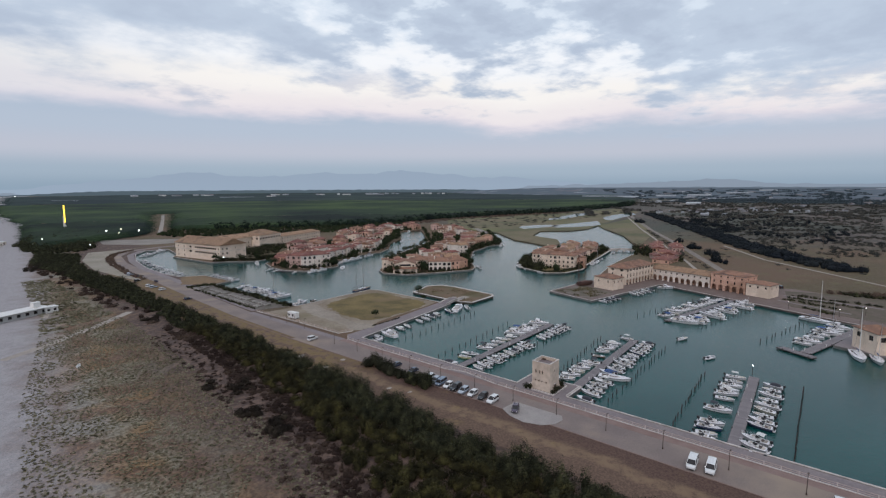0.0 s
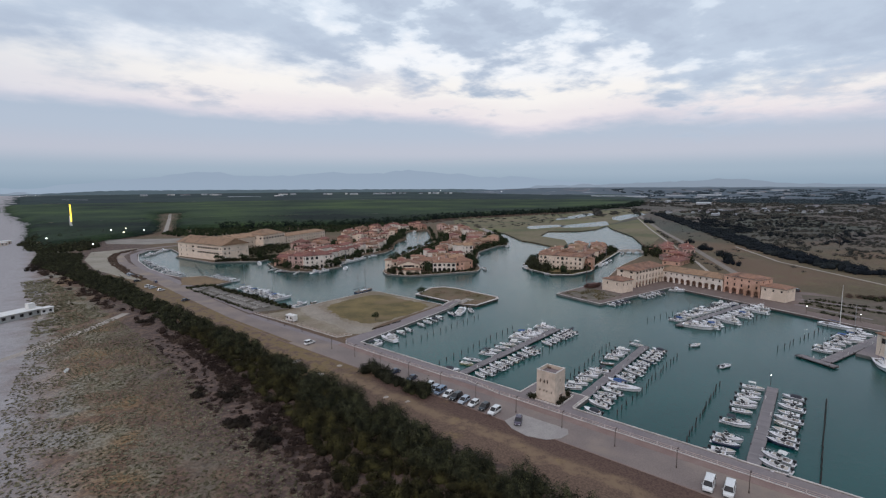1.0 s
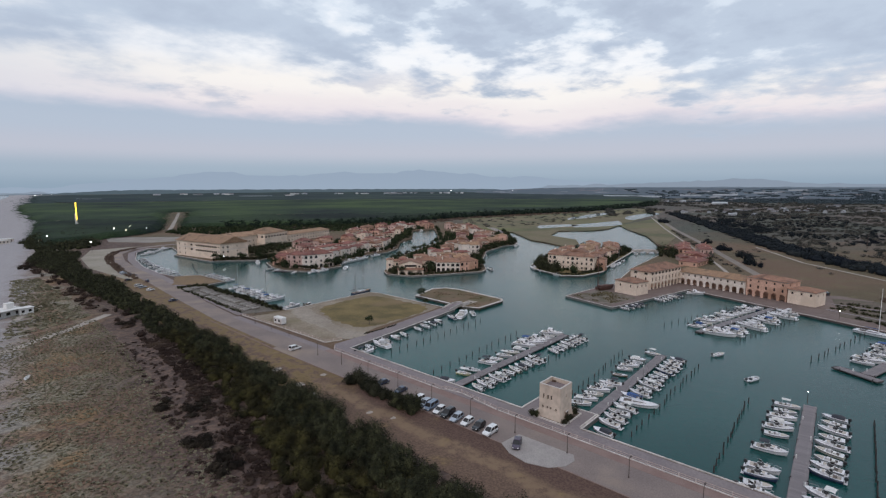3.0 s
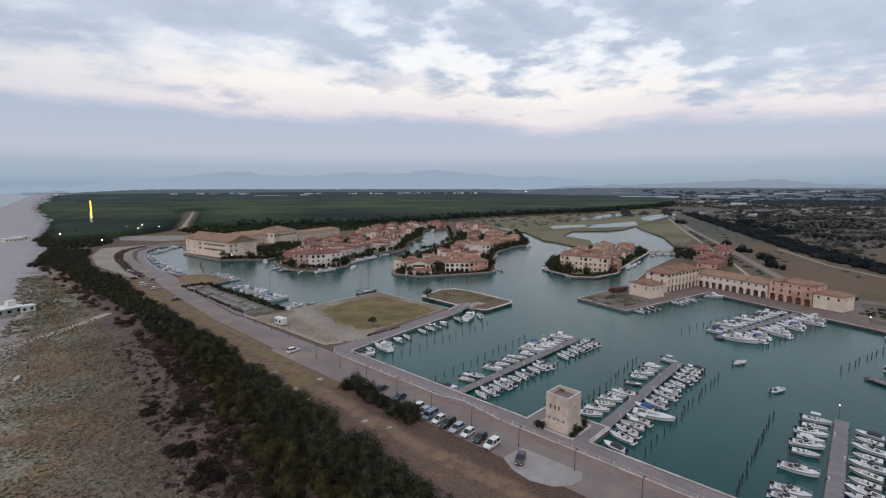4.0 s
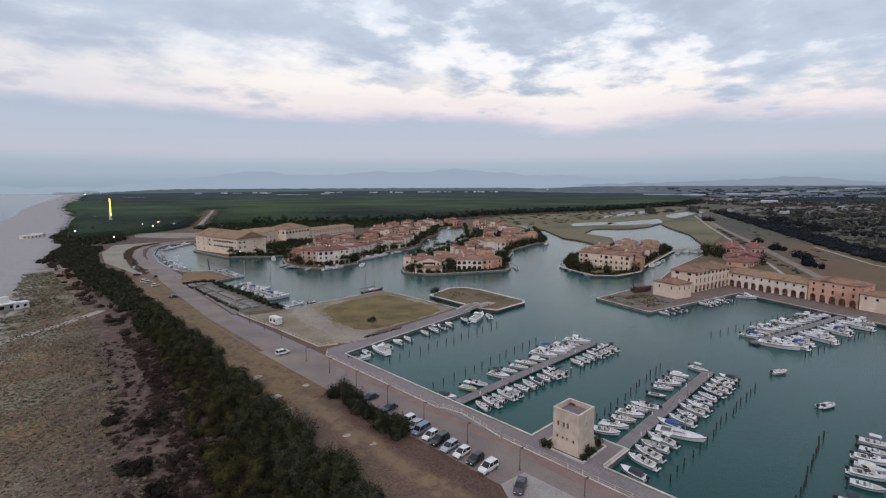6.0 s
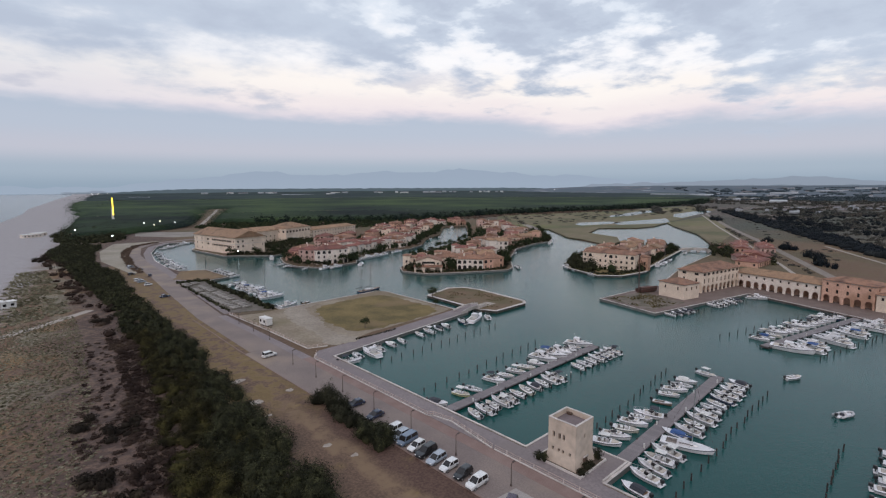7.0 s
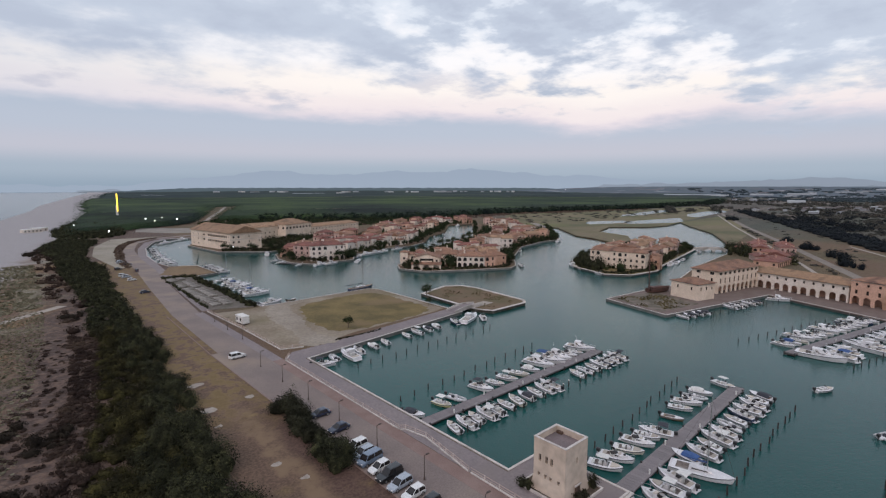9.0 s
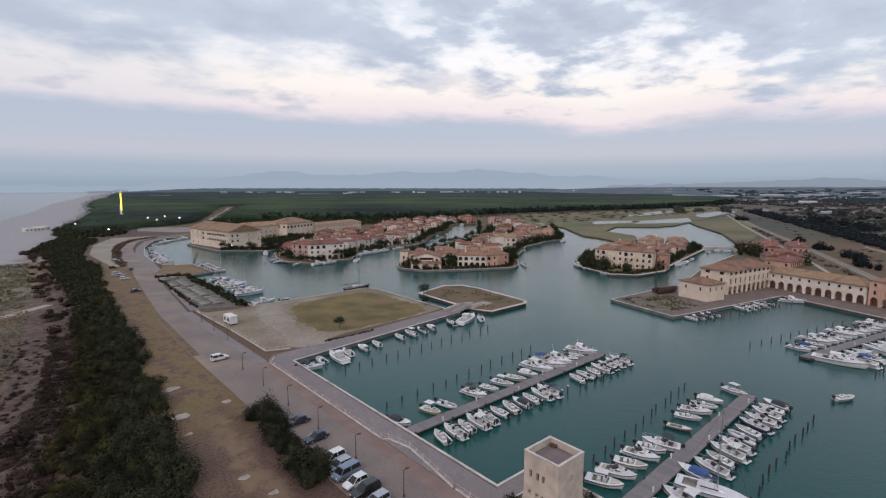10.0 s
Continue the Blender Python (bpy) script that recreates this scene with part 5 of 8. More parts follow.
def villa(at, w, d, wall_m, roof_m, label, group):
    """A house whose gable looks to the water over an arcaded porch, with an upper loggia."""
    root = thing("house", label, "house", at, group)
    h, rise = 6.2, 2.3
    g, todo = Geo(), []
    ops = [(w * 0.24, w * 0.76, 3.5, 5.7, False), (w * 0.08, w * 0.16, 3.9, 5.1, False), (w * 0.84, w * 0.92, 3.9, 5.1, False)]
    P = facade(g, -w / 2, -d / 2, w / 2, -d / 2, 0, h, ops, 0.9)
    todo += [(P, o, 0.88) for o in ops]
    for x0, y0, x1, y1 in ((w / 2, -d / 2, w / 2, d / 2), (w / 2, d / 2, -w / 2, d / 2), (-w / 2, d / 2, -w / 2, -d / 2)):
        L2 = math.hypot(x1 - x0, y1 - y0)
        side = [(L2 * (i + 0.5) / 3 - 0.5, L2 * (i + 0.5) / 3 + 0.5, z, z + 1.3, False) for i in range(3) for z in (0.9, 3.9)] if towards_sea(at, x1 - x0, y1 - y0) else []
        P = facade(g, x0, y0, x1, y1, 0, h, side)
        todo += [(P, o, 0.28) for o in side]
    for sy in (-1, 1):
        g.add([(-w / 2, sy * d / 2, h), (w / 2, sy * d / 2, h), (0, sy * d / 2, h + rise * 0.98)], ((0, 1, 2),))
    part("wall", g, wall_m, root)
    # the wide upper pane is a dark sheet standing for shade in the loggia
    for P, o, deep in todo:
        pane_at(root, P, o[0], o[1], o[2], o[3], deep, GLASS)
    g = Geo()
    x, y = w / 2 + 0.5, d / 2 + 0.5
    for s in (-1, 1):
        g.add([(s * x, -y, h - 0.1), (s * x, y, h - 0.1), (0, y, h + rise), (0, -y, h + rise), (s * x, -y, h - 0.28), (s * x, y, h - 0.28), (0, y, h + rise - 0.18), (0, -y, h + rise - 0.18)],
              ((0, 1, 2, 3), (4, 5, 6, 7), (0, 3, 7, 4), (1, 2, 6, 5), (0, 1, 5, 4)))
    part("roof", g, roof_m, root)
    # the porch
    pd, pw, ph = 2.8, w + 1.6, 3.0
    g = Geo()
    k = 3
    arches = [(pw * (i + 0.5) / k - 1.7, pw * (i + 0.5) / k + 1.7, 0.03, 2.75, True) for i in range(k)]
    facade(g, -pw / 2, -d / 2 - pd, pw / 2, -d / 2 - pd, 0, ph, arches, 0.35)
    for x0, y0, x1, y1 in ((pw / 2, -d / 2 - pd, pw / 2, -d / 2), (-pw / 2, -d / 2, -pw / 2, -d / 2 - pd)):
        facade(g, x0, y0, x1, y1, 0, ph, [(0.5, 2.3, 0.03, 2.5, True)], 0.35)
    porch = part("porch", g, wall_m, root)
    g = Geo()
    a, b = pw / 2 + 0.4, -d / 2 - pd - 0.45
    g.add([(-a, b, ph), (a, b, ph), (a, -d / 2 + 0.02, ph + 0.9), (-a, -d / 2 + 0.02, ph + 0.9), (-a, b, ph - 0.15), (a, b, ph - 0.15), (a, -d / 2 + 0.02, ph + 0.72), (-a, -d / 2 + 0.02, ph + 0.72)], ((0, 1, 2, 3), (4, 5, 6, 7), (0, 1, 5, 4), (1, 2, 6, 5), (3, 0, 4, 7)))
    part("porch_roof", g, roof_m, porch)
    rail = Geo().box(-w * 0.22, -d / 2 - 0.05, 3.75, w * 0.22, -d / 2 + 0.08, 4.5, 0.02)
    part("balustrade", rail, wall_m, root)
    return root


house(pose(92.5, 160.5, LAND, 0, 0, -14), 21, 11, 3, WHITE_RENDER, RED_ROOF, "tall pale shore house with arches and a red tile roof", arcade="f", group="houses on the north shore", seed=44, rise=2.2, storey=3.0)
house(pose(83.5, 169, LAND, 0, 0, -60), 12, 10, 3, PINK_RENDER, RED_ROOF, "pink shore house with a red tile roof", group="houses on the north shore", seed=45, rise=2.0, storey=2.9)
villa(pose(119.5, 93.5, LAND, 0, 0, -45), 14.5, 11, CREAM, TILE_ROOF, "yellow-cream gabled villa with an arcaded porch and loggia", "houses on the central island")
house(pose(141.2, 80.3, LAND, 0, 0, -50), 15.6, 10, 2, WHITE_RENDER, TILE_ROOF, "long pale house with arches and a terracotta roof", arcade="f", group="houses on the central island", seed=31)
house(pose(152, 75.2, LAND, 0, 0, -18), 14, 11, 2, ORANGE_RENDER, TILE_ROOF, "orange rendered house with a hipped terracotta roof", group="houses on the central island", seed=32, rise=3.0)

# ---- piers and mooring piles ----


def pier(label, a, b, width=2.6, plank=0.8):
    a, b = Vector(a), Vector(b)
    ln = (b - a).length
    rot = math.degrees(math.atan2(b.y - a.y, b.x - a.x))
    root = thing("pier", label, "pier", pose(a.x, a.y, 0, 0, 0, rot), "marina piers")
    g = Geo().box(0, -width / 2 + 0.05, 0.25, ln, width / 2 - 0.05, 0.62)
    part("frame", g, PILE_WOOD, root)
    n = int(ln / plank)
    me = Geo().box(0.015, -width / 2, 0.62, plank - 0.015, width / 2, 0.72).mesh("plank", DECK)
    for i in range(n):
        part("plank", me, DECK, root, at=pose(i * plank, 0, random.uniform(0, 0.012)))
    for s in (-1, 1):
        part("rail_beam", Geo().box(0, s * width / 2 - 0.08, 0.5, n * plank, s * width / 2 + 0.08, 0.78, 0.02), DECK, root, "grey timber edge beam")
    post = Geo().cyl(0, 0, -1, 1.0, 0.16, 0.15, 8).mesh("support_post", PILE_WOOD)
    for i in range(int(ln / 9) + 1):
        for s in (-1, 1):
            part("support_post", post, PILE_WOOD, root, at=pose(1.2 + i * 9, s * (width / 2 + 0.05), 0))
    ped = Geo().box(-0.14, -0.1, 0.72, 0.14, 0.1, 1.55, 0.03).mesh("power_pedestal", WHITE_METAL)
    for i in range(1, int(ln / 11) + 1):
        part("power_pedestal", ped, WHITE_METAL, root, "small white power pedestal", at=pose(i * 11 - 3, (-1) ** i * (width / 2 - 0.3), 0))
    return root


pier("grey timber pier with boats along both sides", (-0.2, -47.8), (65, -47.2))
pier("grey timber pier beside the stone tower", (8.5, -84.6), (65.8, -82.4))
pier("grey timber pier running out from the road quay", (-0.2, -126.8), (51, -123.6))
pier("grey timber pier running out from the east quay", (164.5, -98.0), (101.5, -83.4))
pier("grey timber pier with a crosswise head", (141, -149.5), (88, -133.5), 3.2)
pier("short crosswise pier head", (84, -136.5), (90.5, -125.5), 2.6)

pier("short grey pontoon with small boats by the village shore", (77.5, 147.5), (64.5, 168.5), 2.0)

pile_mesh = Geo().cyl(0, 0, -1.2, 1.4, 0.15, 0.13, 8).mesh("post", PILE_WOOD)
cap_mesh = Geo().cyl(0, 0, 1.38, 1.62, 0.20, 0.12, 8).mesh("cap", WHITE_METAL)


def pile_row(a, b, n, capped=False, jitter=0.35):
    a, b = Vector(a), Vector(b)
    for i in range(n):
        p = a.lerp(b, i / max(1, n - 1))
        r = thing("mooring_pile", "dark wooden mooring pile with a pale cap" if capped else "dark weathered wooden mooring pile in the water", "mooring pile",
                  pose(p.x + random.uniform(-jitter, jitter), p.y + random.uniform(-jitter, jitter), random.uniform(-0.2, 0.2), random.uniform(-2, 2), random.uniform(-2, 2), 0), "mooring piles")
        part("post", pile_mesh, PILE_WOOD, r)
        if capped:
            part("cap", cap_mesh, WHITE_METAL, r)


pile_row((4, -36), (54, -32), 13)
pile_row((5, -55.5), (58, -56), 17, True)
pile_row((14, -75), (60, -71), 13)
pile_row((6, -95.5), (62, -94), 16)
pile_row((3, -113), (44, -111), 15)
pile_row((1, -138), (50, -136), 24, jitter=0.1)
pile_row((104, -70), (150, -82), 11)
pile_row((102, -97.5), (150, -109), 13)
pile_row((94, -119.5), (140, -131), 11)
pile_row((8, -12.5), (60, -10), 14)
pile_row((123, -49), (172, -63), 14)
pile_row((58, 168), (70, 144), 8)
pile_row((27, 196), (40, 240), 8)

# ---- boats ----
RUBBER = mat("grey_rub_rail", (0.13, 0.13, 0.14), (0.09, 0.09, 0.10), scale=2, rough=0.7, bump=0.0, vary=0.5)


def hull_rings(L, B, H, fine=0.5):
    """Cross-sections from stern to bow; bow towards +x. The outline closes towards a raked stem."""
    rings = []
    for i in range(11):
        t = i / 10
        x = -L / 2 + L * t
        b = B / 2 * 1.07 * (0.90 + 0.10 * min(1, t * 3)) * (1 - max(0.0, (t - 0.40) / 0.60) ** 2.8)
        b = max(b, 0.03)
        sheer = H * (0.82 + 0.28 * t * t)
        keel = -0.35 + 0.30 * max(0, (t - 0.6) / 0.4) ** 2
        chine = 0.12 + 0.25 * t ** 3
        rake = 0.10 * L * max(0, (t - 0.7) / 0.3) ** 2
        rings.append([(x - rake * 0.6, 0, keel), (x - rake * 0.3, -b * 0.82, chine), (x, -b, sheer), (x, -b * 0.86, sheer + 0.04), (x, b * 0.86, sheer + 0.04), (x, b, sheer), (x - rake * 0.3, b * 0.82, chine)])
    return rings


def hull_parts(root, L, B, H, material, deck_m, open_from=0.08, open_to=0.62, liner=None, stripe=None):
    """The hull shell, a foredeck and side decks round an open cockpit, and the cockpit liner sunk below them."""
    rings = hull_rings(L, B, H)
    shell = Geo()
    shell.loft([[r[3], r[2], r[1], r[0], r[6], r[5], r[4]] for r in rings], closed=False)
    r0 = rings[0]
    shell.add(r0, ((0, 1, 2, 3, 4, 5, 6),))
    part("hull", shell, material, root)
    deck, well = Geo(), Geo()
    i0, i1 = round(open_from * 10), round(open_to * 10)
    floor = 0.22
    for i in range(10):
        a, b = rings[i], rings[i + 1]
        if i0 <= i < i1:
            k = 0.80
            ins = lambda p: (p[0], p[1] * k, p[2])
            low = lambda p: (p[0], p[1] * k, floor)
            deck.quad(a[3], b[3], ins(b[3]), ins(a[3]))
            deck.quad(ins(a[4]), ins(b[4]), b[4], a[4])
            well.quad(ins(a[3]), ins(b[3]), low(b[3]), low(a[3]))
            well.quad(low(a[4]), low(b[4]), ins(b[4]), ins(a[4]))
            well.quad(low(a[3]), low(b[3]), low(b[4]), low(a[4]))
            if i == i0:
                well.quad(ins(a[3]), low(a[3]), low(a[4]), ins(a[4]))
            if i == i1 - 1:
                well.quad(low(b[3]), ins(b[3]), ins(b[4]), low(b[4]))
        else:
            deck.quad(a[3], b[3], b[4], a[4])
    part("deck", deck, deck_m, root)
    part("cockpit", well, liner or COCKPIT, root)
    rub = Geo()
    for k, out in ((2, -1), (5, 1)):
        rub.loft([[(r[k][0], r[k][1] + out * dy, r[k][2] + dz) for dy, dz in ((-0.01, -0.20), (0.035, -0.18), (0.035, -0.07), (-0.01, -0.05))] for r in rings], closed=False)
    part("rub_rail", rub, stripe or RUBBER, root, "dark rubbing strake")
    return rings


def outboard(root, L, H, y=0.0):
    g = Geo().box(-L / 2 - 0.68, y - 0.26, H * 0.75, -L / 2 - 0.02, y + 0.26, H * 0.75 + 0.72, 0.12)
    m = part("outboard_motor", g, BLACK_PLASTIC, root, "black outboard motor")
    part("motor_leg", Geo().box(-L / 2 - 0.4, y - 0.07, -0.6, -L / 2 - 0.2, y + 0.07, H * 0.75, 0.02), BLACK_PLASTIC, m)


def windscreen(root, x, w, z, h, rake=0.5):
    g = Geo()
    pts = [(x - 0.7, -w / 2), (x, -w / 2 * 0.8), (x + 0.25, 0), (x, w / 2 * 0.8), (x - 0.7, w / 2)]
    g.loft([[(px, py, z) for px, py in pts], [(px - rake, py * 0.85, z + h) for px, py in pts]], closed=False)
    ob = part("windscreen", g, GLASS, root, "dark tinted windscreen")
    f = Geo()
    for (ax, ay), (bx, by) in zip(pts, pts[1:]):
        f.rod((ax - rake, ay * 0.85, z + h), (bx - rake, by * 0.85, z + h), 0.03, n=5)
    part("screen_rail", f, ALU, ob)


def open_boat(name, L, B, H, hull_m=None, console=True, cover=None, label="", top=None):
    root = thing(name, label, "boat", pose(0, 0, -100), "moored boats")
    rings = hull_parts(root, L, B, H, hull_m or GELCOAT, GELCOAT)
    outboard(root, L, H)
    if console:
        g = Geo().box(-0.3, -0.38, 0.22, 0.35, 0.38, H + 0.35, 0.06)
        c = part("console", g, GELCOAT, root, "white steering console")
        part("console_screen", Geo().loft([[(0.3, -0.35, H + 0.35), (0.3, 0.35, H + 0.35)], [(0.05, -0.3, H + 0.75), (0.05, 0.3, H + 0.75)]], closed=False), GLASS, c)
        part("seat", Geo().box(-1.15, -0.45, 0.22, -0.6, 0.45, H + 0.12, 0.06), CANVAS_WHITE, root, "white seat cushion")
    part("stern_bench", Geo().box(-L * 0.42, -B * 0.33, 0.22, -L * 0.33, B * 0.33, H * 0.85, 0.05), CANVAS_WHITE if console else TEAK, root)
    part("bow_cushion", Geo().box(L * 0.08, -B * 0.25, 0.22, L * 0.13, B * 0.25, H * 0.8, 0.03), CANVAS_WHITE, root)
    if console:
        part("sun_pad", Geo().loft([[(L * 0.15, -B * 0.36, H + 0.02), (L * 0.30, -B * 0.26, H + 0.06), (L * 0.40, -B * 0.10, H + 0.12), (L * 0.40, B * 0.10, H + 0.12), (L * 0.30, B * 0.26, H + 0.06), (L * 0.15, B * 0.36, H + 0.02)],
                                     [(L * 0.16, -B * 0.33, H + 0.13), (L * 0.30, -B * 0.23, H + 0.17), (L * 0.39, -B * 0.08, H + 0.22), (L * 0.39, B * 0.08, H + 0.22), (L * 0.30, B * 0.23, H + 0.17), (L * 0.16, B * 0.33, H + 0.13)]], caps=True), PAD, root, "beige bow sun pad")
    if top:
        roof = part("hard_top", Geo().box(-1.35, -0.72, 2.05, 0.55, 0.72, 2.15, 0.04), top, root, "pale canopy on thin posts")
        f = Geo()
        for x in (-1.2, 0.4):
            for y in (-0.62, 0.62):
                f.rod((x, y, 0.25), (x, y, 2.06), 0.025, n=5)
        part("canopy_posts", f, ALU, roof)
    if cover:
        g = Geo()
        ribs = []
        for i in range(5):
            x = -L * 0.40 + L * 0.5 * i / 4
            top = H + 0.5 + 0.18 * math.sin(math.pi * i / 4)
            ribs.append([(x, -B * 0.44, H + 0.02), (x, -B * 0.25, top - 0.05), (x, 0, top), (x, B * 0.25, top - 0.05), (x, B * 0.44, H + 0.02)])
        g.loft(ribs, closed=False)
        part("boat_cover", g, cover, root, "fitted canvas boat cover")
    return root


def cabin_boat(name, L, B, H, hull_m=None, bimini=None, fly=False, label=""):
    root = thing(name, label, "boat", pose(0, 0, -100), "moored boats")
    hull_parts(root, L, B, H, hull_m or GELCOAT, GELCOAT, 0.08, 0.4)
    g = Geo()
    b = B * 0.36
    g.loft([[(-L * 0.10, -b, H), (L * 0.16, -b * 0.92, H), (L * 0.36, -b * 0.35, H * 1.1), (L * 0.36, b * 0.35, H * 1.1), (L * 0.16, b * 0.92, H), (-L * 0.10, b, H)],
            [(-L * 0.10, -b * 0.9, H + 0.42), (L * 0.12, -b * 0.8, H + 0.40), (L * 0.28, -b * 0.25, H + 0.26), (L * 0.28, b * 0.25, H + 0.26), (L * 0.12, b * 0.8, H + 0.40), (-L * 0.10, b * 0.9, H + 0.42)]], caps=True)
    cab = part("cabin", g, GELCOAT, root)
    for s in (-1, 1):
        part("cabin_window", Geo().quad((-L * 0.05, s * (b * 0.955), H + 0.12), (L * 0.13, s * (b * 0.88), H + 0.12), (L * 0.12, s * (b * 0.83), H + 0.3), (-L * 0.05, s * (b * 0.91), H + 0.32)), GLASS, cab)
    part("sun_pad", Geo().box(L * 0.02, -B * 0.22, H + 0.40, L * 0.11, B * 0.22, H + 0.47, 0.03), PAD, cab, "beige cabin-top pad")
    part("deck_hatch", Geo().box(L * 0.17, -0.25, H + 0.32, L * 0.24, 0.25, H + 0.42, 0.02), GLASS, cab)
    windscreen(root, -L * 0.02, B * 0.75, H + 0.38, 0.55, 0.45)
    part("helm_seat", Geo().box(-L * 0.19, -B * 0.3, 0.22, -L * 0.12, B * 0.3, H + 0.25, 0.07), CANVAS_WHITE, root)
    part("aft_sunpad", Geo().box(-L * 0.43, -B * 0.34, 0.22, -L * 0.31, B * 0.34, H * 0.95, 0.07), PAD, root, "cream padded sunbed")
    part("swim_platform", Geo().box(-L / 2 - 0.6, -B * 0.38, 0.18, -L / 2 - 0.01, B * 0.38, 0.3, 0.03), GELCOAT, root)
    rail = Geo()
    pts = [(L * 0.05, -B * 0.43, H + 0.5), (L * 0.30, -B * 0.30, H + 0.6), (L * 0.49, 0, H + 0.75), (L * 0.30, B * 0.30, H + 0.6), (L * 0.05, B * 0.43, H + 0.5)]
    for p, q in zip(pts, pts[1:]):
        rail.rod(p, q, 0.022, n=5)
    for p in pts:
        rail.rod((p[0], p[1], H), p, 0.018, n=5)
    part("bow_rail", rail, ALU, root, "thin steel bow rail")
    if bimini:
        g = Geo()
        g.loft([[(x, -B * 0.42, H + 1.25 + dz), (x, -B * 0.2, H + 1.42 + dz), (x, B * 0.2, H + 1.42 + dz), (x, B * 0.42, H + 1.25 + dz)] for x, dz in ((-L * 0.34, -0.05), (-L * 0.2, 0.05), (-L * 0.06, 0))], closed=False)
        c = part("bimini_top", g, bimini, root, "canvas sun top")
        f = Geo()
        for x in (-L * 0.34, -L * 0.06):
            for s in (-1, 1):
                f.rod((x, s * B * 0.42, H), (x, s * B * 0.42, H + 1.25), 0.02, n=5)
        part("bimini_frame", f, ALU, c)
    if fly:
        g = Geo().loft([[(-L * 0.16, -b * 0.9, H + 0.42), (L * 0.10, -b * 0.75, H + 0.42), (L * 0.10, b * 0.75, H + 0.42), (-L * 0.16, b * 0.9, H + 0.42)],
                        [(-L * 0.18, -b * 0.85, H + 1.3), (L * 0.0, -b * 0.65, H + 1.3), (L * 0.0, b * 0.65, H + 1.3), (-L * 0.18, b * 0.85, H + 1.3)]], caps=True)
        part("wheelhouse", g, GELCOAT, root)
        part("wheelhouse_window", Geo().loft([[(L * 0.085, -b * 0.74, H + 0.6), (L * 0.085, b * 0.74, H + 0.6)], [(L * 0.02, -b * 0.66, H + 1.15), (L * 0.02, b * 0.66, H + 1.15)]], closed=False), GLASS, root)
        part("antenna", Geo().rod((-L * 0.14, 0.3, H + 1.3), (-L * 0.2, 0.3, H + 3.0), 0.02, 0.01), WHITE_METAL, root)
    else:
        outboard(root, L, H, -0.0)
    return root


def inflatable(name, L, B, label=""):
    root = thing(name, label, "boat", pose(0, 0, -100), "moored boats")
    g = Geo()
    path = [(-L / 2, -B * 0.4), (L * 0.18, -B * 0.4), (L * 0.38, -B * 0.27), (L * 0.5, 0), (L * 0.38, B * 0.27), (L * 0.18, B * 0.4), (-L / 2, B * 0.4)]
    for (ax, ay), (bx, by) in zip(path, path[1:]):
        up = lambda x: 0.42 + 0.16 * max(0, x / L) * 2
        g.rod((ax, ay, up(ax)), (bx, by, up(bx)), 0.24, n=9)
    part("tube", g, mat("grey_hypalon", (0.50, 0.50, 0.50), (0.42, 0.42, 0.43), rough=0.6), root, "grey inflated tube", smooth=True)
    part("hull", Geo().loft([[(-L / 2, -B * 0.3, 0.3), (-L / 2, 0, -0.2), (-L / 2, B * 0.3, 0.3)], [(L * 0.4, -B * 0.15, 0.4), (L * 0.42, 0, 0.2), (L * 0.4, B * 0.15, 0.4)]], caps=True), GELCOAT, root)
    part("console", Geo().box(-0.35, -0.32, 0.3, 0.2, 0.32, 1.15, 0.06), GELCOAT, root)
    part("seat", Geo().box(-1.2, -0.35, 0.3, -0.65, 0.35, 0.85, 0.06), CANVAS_DARK, root)
    outboard(root, L, 0.7)
    return root


def sailing_boat(name, L, B, H, mast, hull_m=None, cover=None, label="", two=False):
    root = thing(name, label, "sailing boat", pose(0, 0, -100), "moored boats")
    hull_parts(root, L, B, H, hull_m or GELCOAT, GELCOAT if hull_m is None else TEAK, 0.1, 0.3)
    b = B * 0.3
    g = Geo().loft([[(-L * 0.18, -b, H), (L * 0.2, -b * 0.6, H), (L * 0.2, b * 0.6, H), (-L * 0.18, b, H)], [(-L * 0.18, -b * 0.85, H + 0.42), (L * 0.14, -b * 0.45, H + 0.3), (L * 0.14, b * 0.45, H + 0.3), (-L * 0.18, b * 0.85, H + 0.42)]], caps=True)
    cab = part("cabin", g, GELCOAT, root)
    for s in (-1, 1):
        part("cabin_window", Geo().quad((-L * 0.15, s * b * 0.96, H + 0.12), (L * 0.1, s * b * 0.71, H + 0.12), (L * 0.1, s * b * 0.63, H + 0.25), (-L * 0.15, s * b * 0.89, H + 0.3)), GLASS, cab)
    for mx, mh in ((L * 0.08, mast),) + (((-L * 0.33, mast * 0.75),) if two else ()):
        m = part("mast", Geo().rod((mx, 0, H), (mx - 0.15, 0, H + mh), (0.009 if mh > 15 else 0.0062) * mh, 0.0045 * mh, 7), (WHITE_METAL if mh > 15 else ALU) if hull_m is None else WOOD_DARK, root)
        part("spreader", Geo().rod((mx - 0.08, -B * 0.3, H + mh * 0.6), (mx - 0.08, B * 0.3, H + mh * 0.6), 0.03, n=5), ALU, m)
        boom = part("boom", Geo().rod((mx - 0.1, 0, H + 1.3), (mx - L * 0.34, 0, H + 1.35), 0.07, n=6), ALU, m)
        part("furled_sail", Geo().rod((mx - 0.1, 0, H + 1.46), (mx - L * 0.33, 0, H + 1.45), 0.17, 0.10, 7), cover or CANVAS_BLUE, boom, "furled sail under its cover")
        wires = Geo()
        for p in ((L * 0.49, 0, H), (-L * 0.48, 0, H), (mx - 0.3, -B * 0.46, H), (mx - 0.3, B * 0.46, H)):
            wires.rod((mx - 0.14, 0, H + mh * 0.98), p, 0.018, n=4)
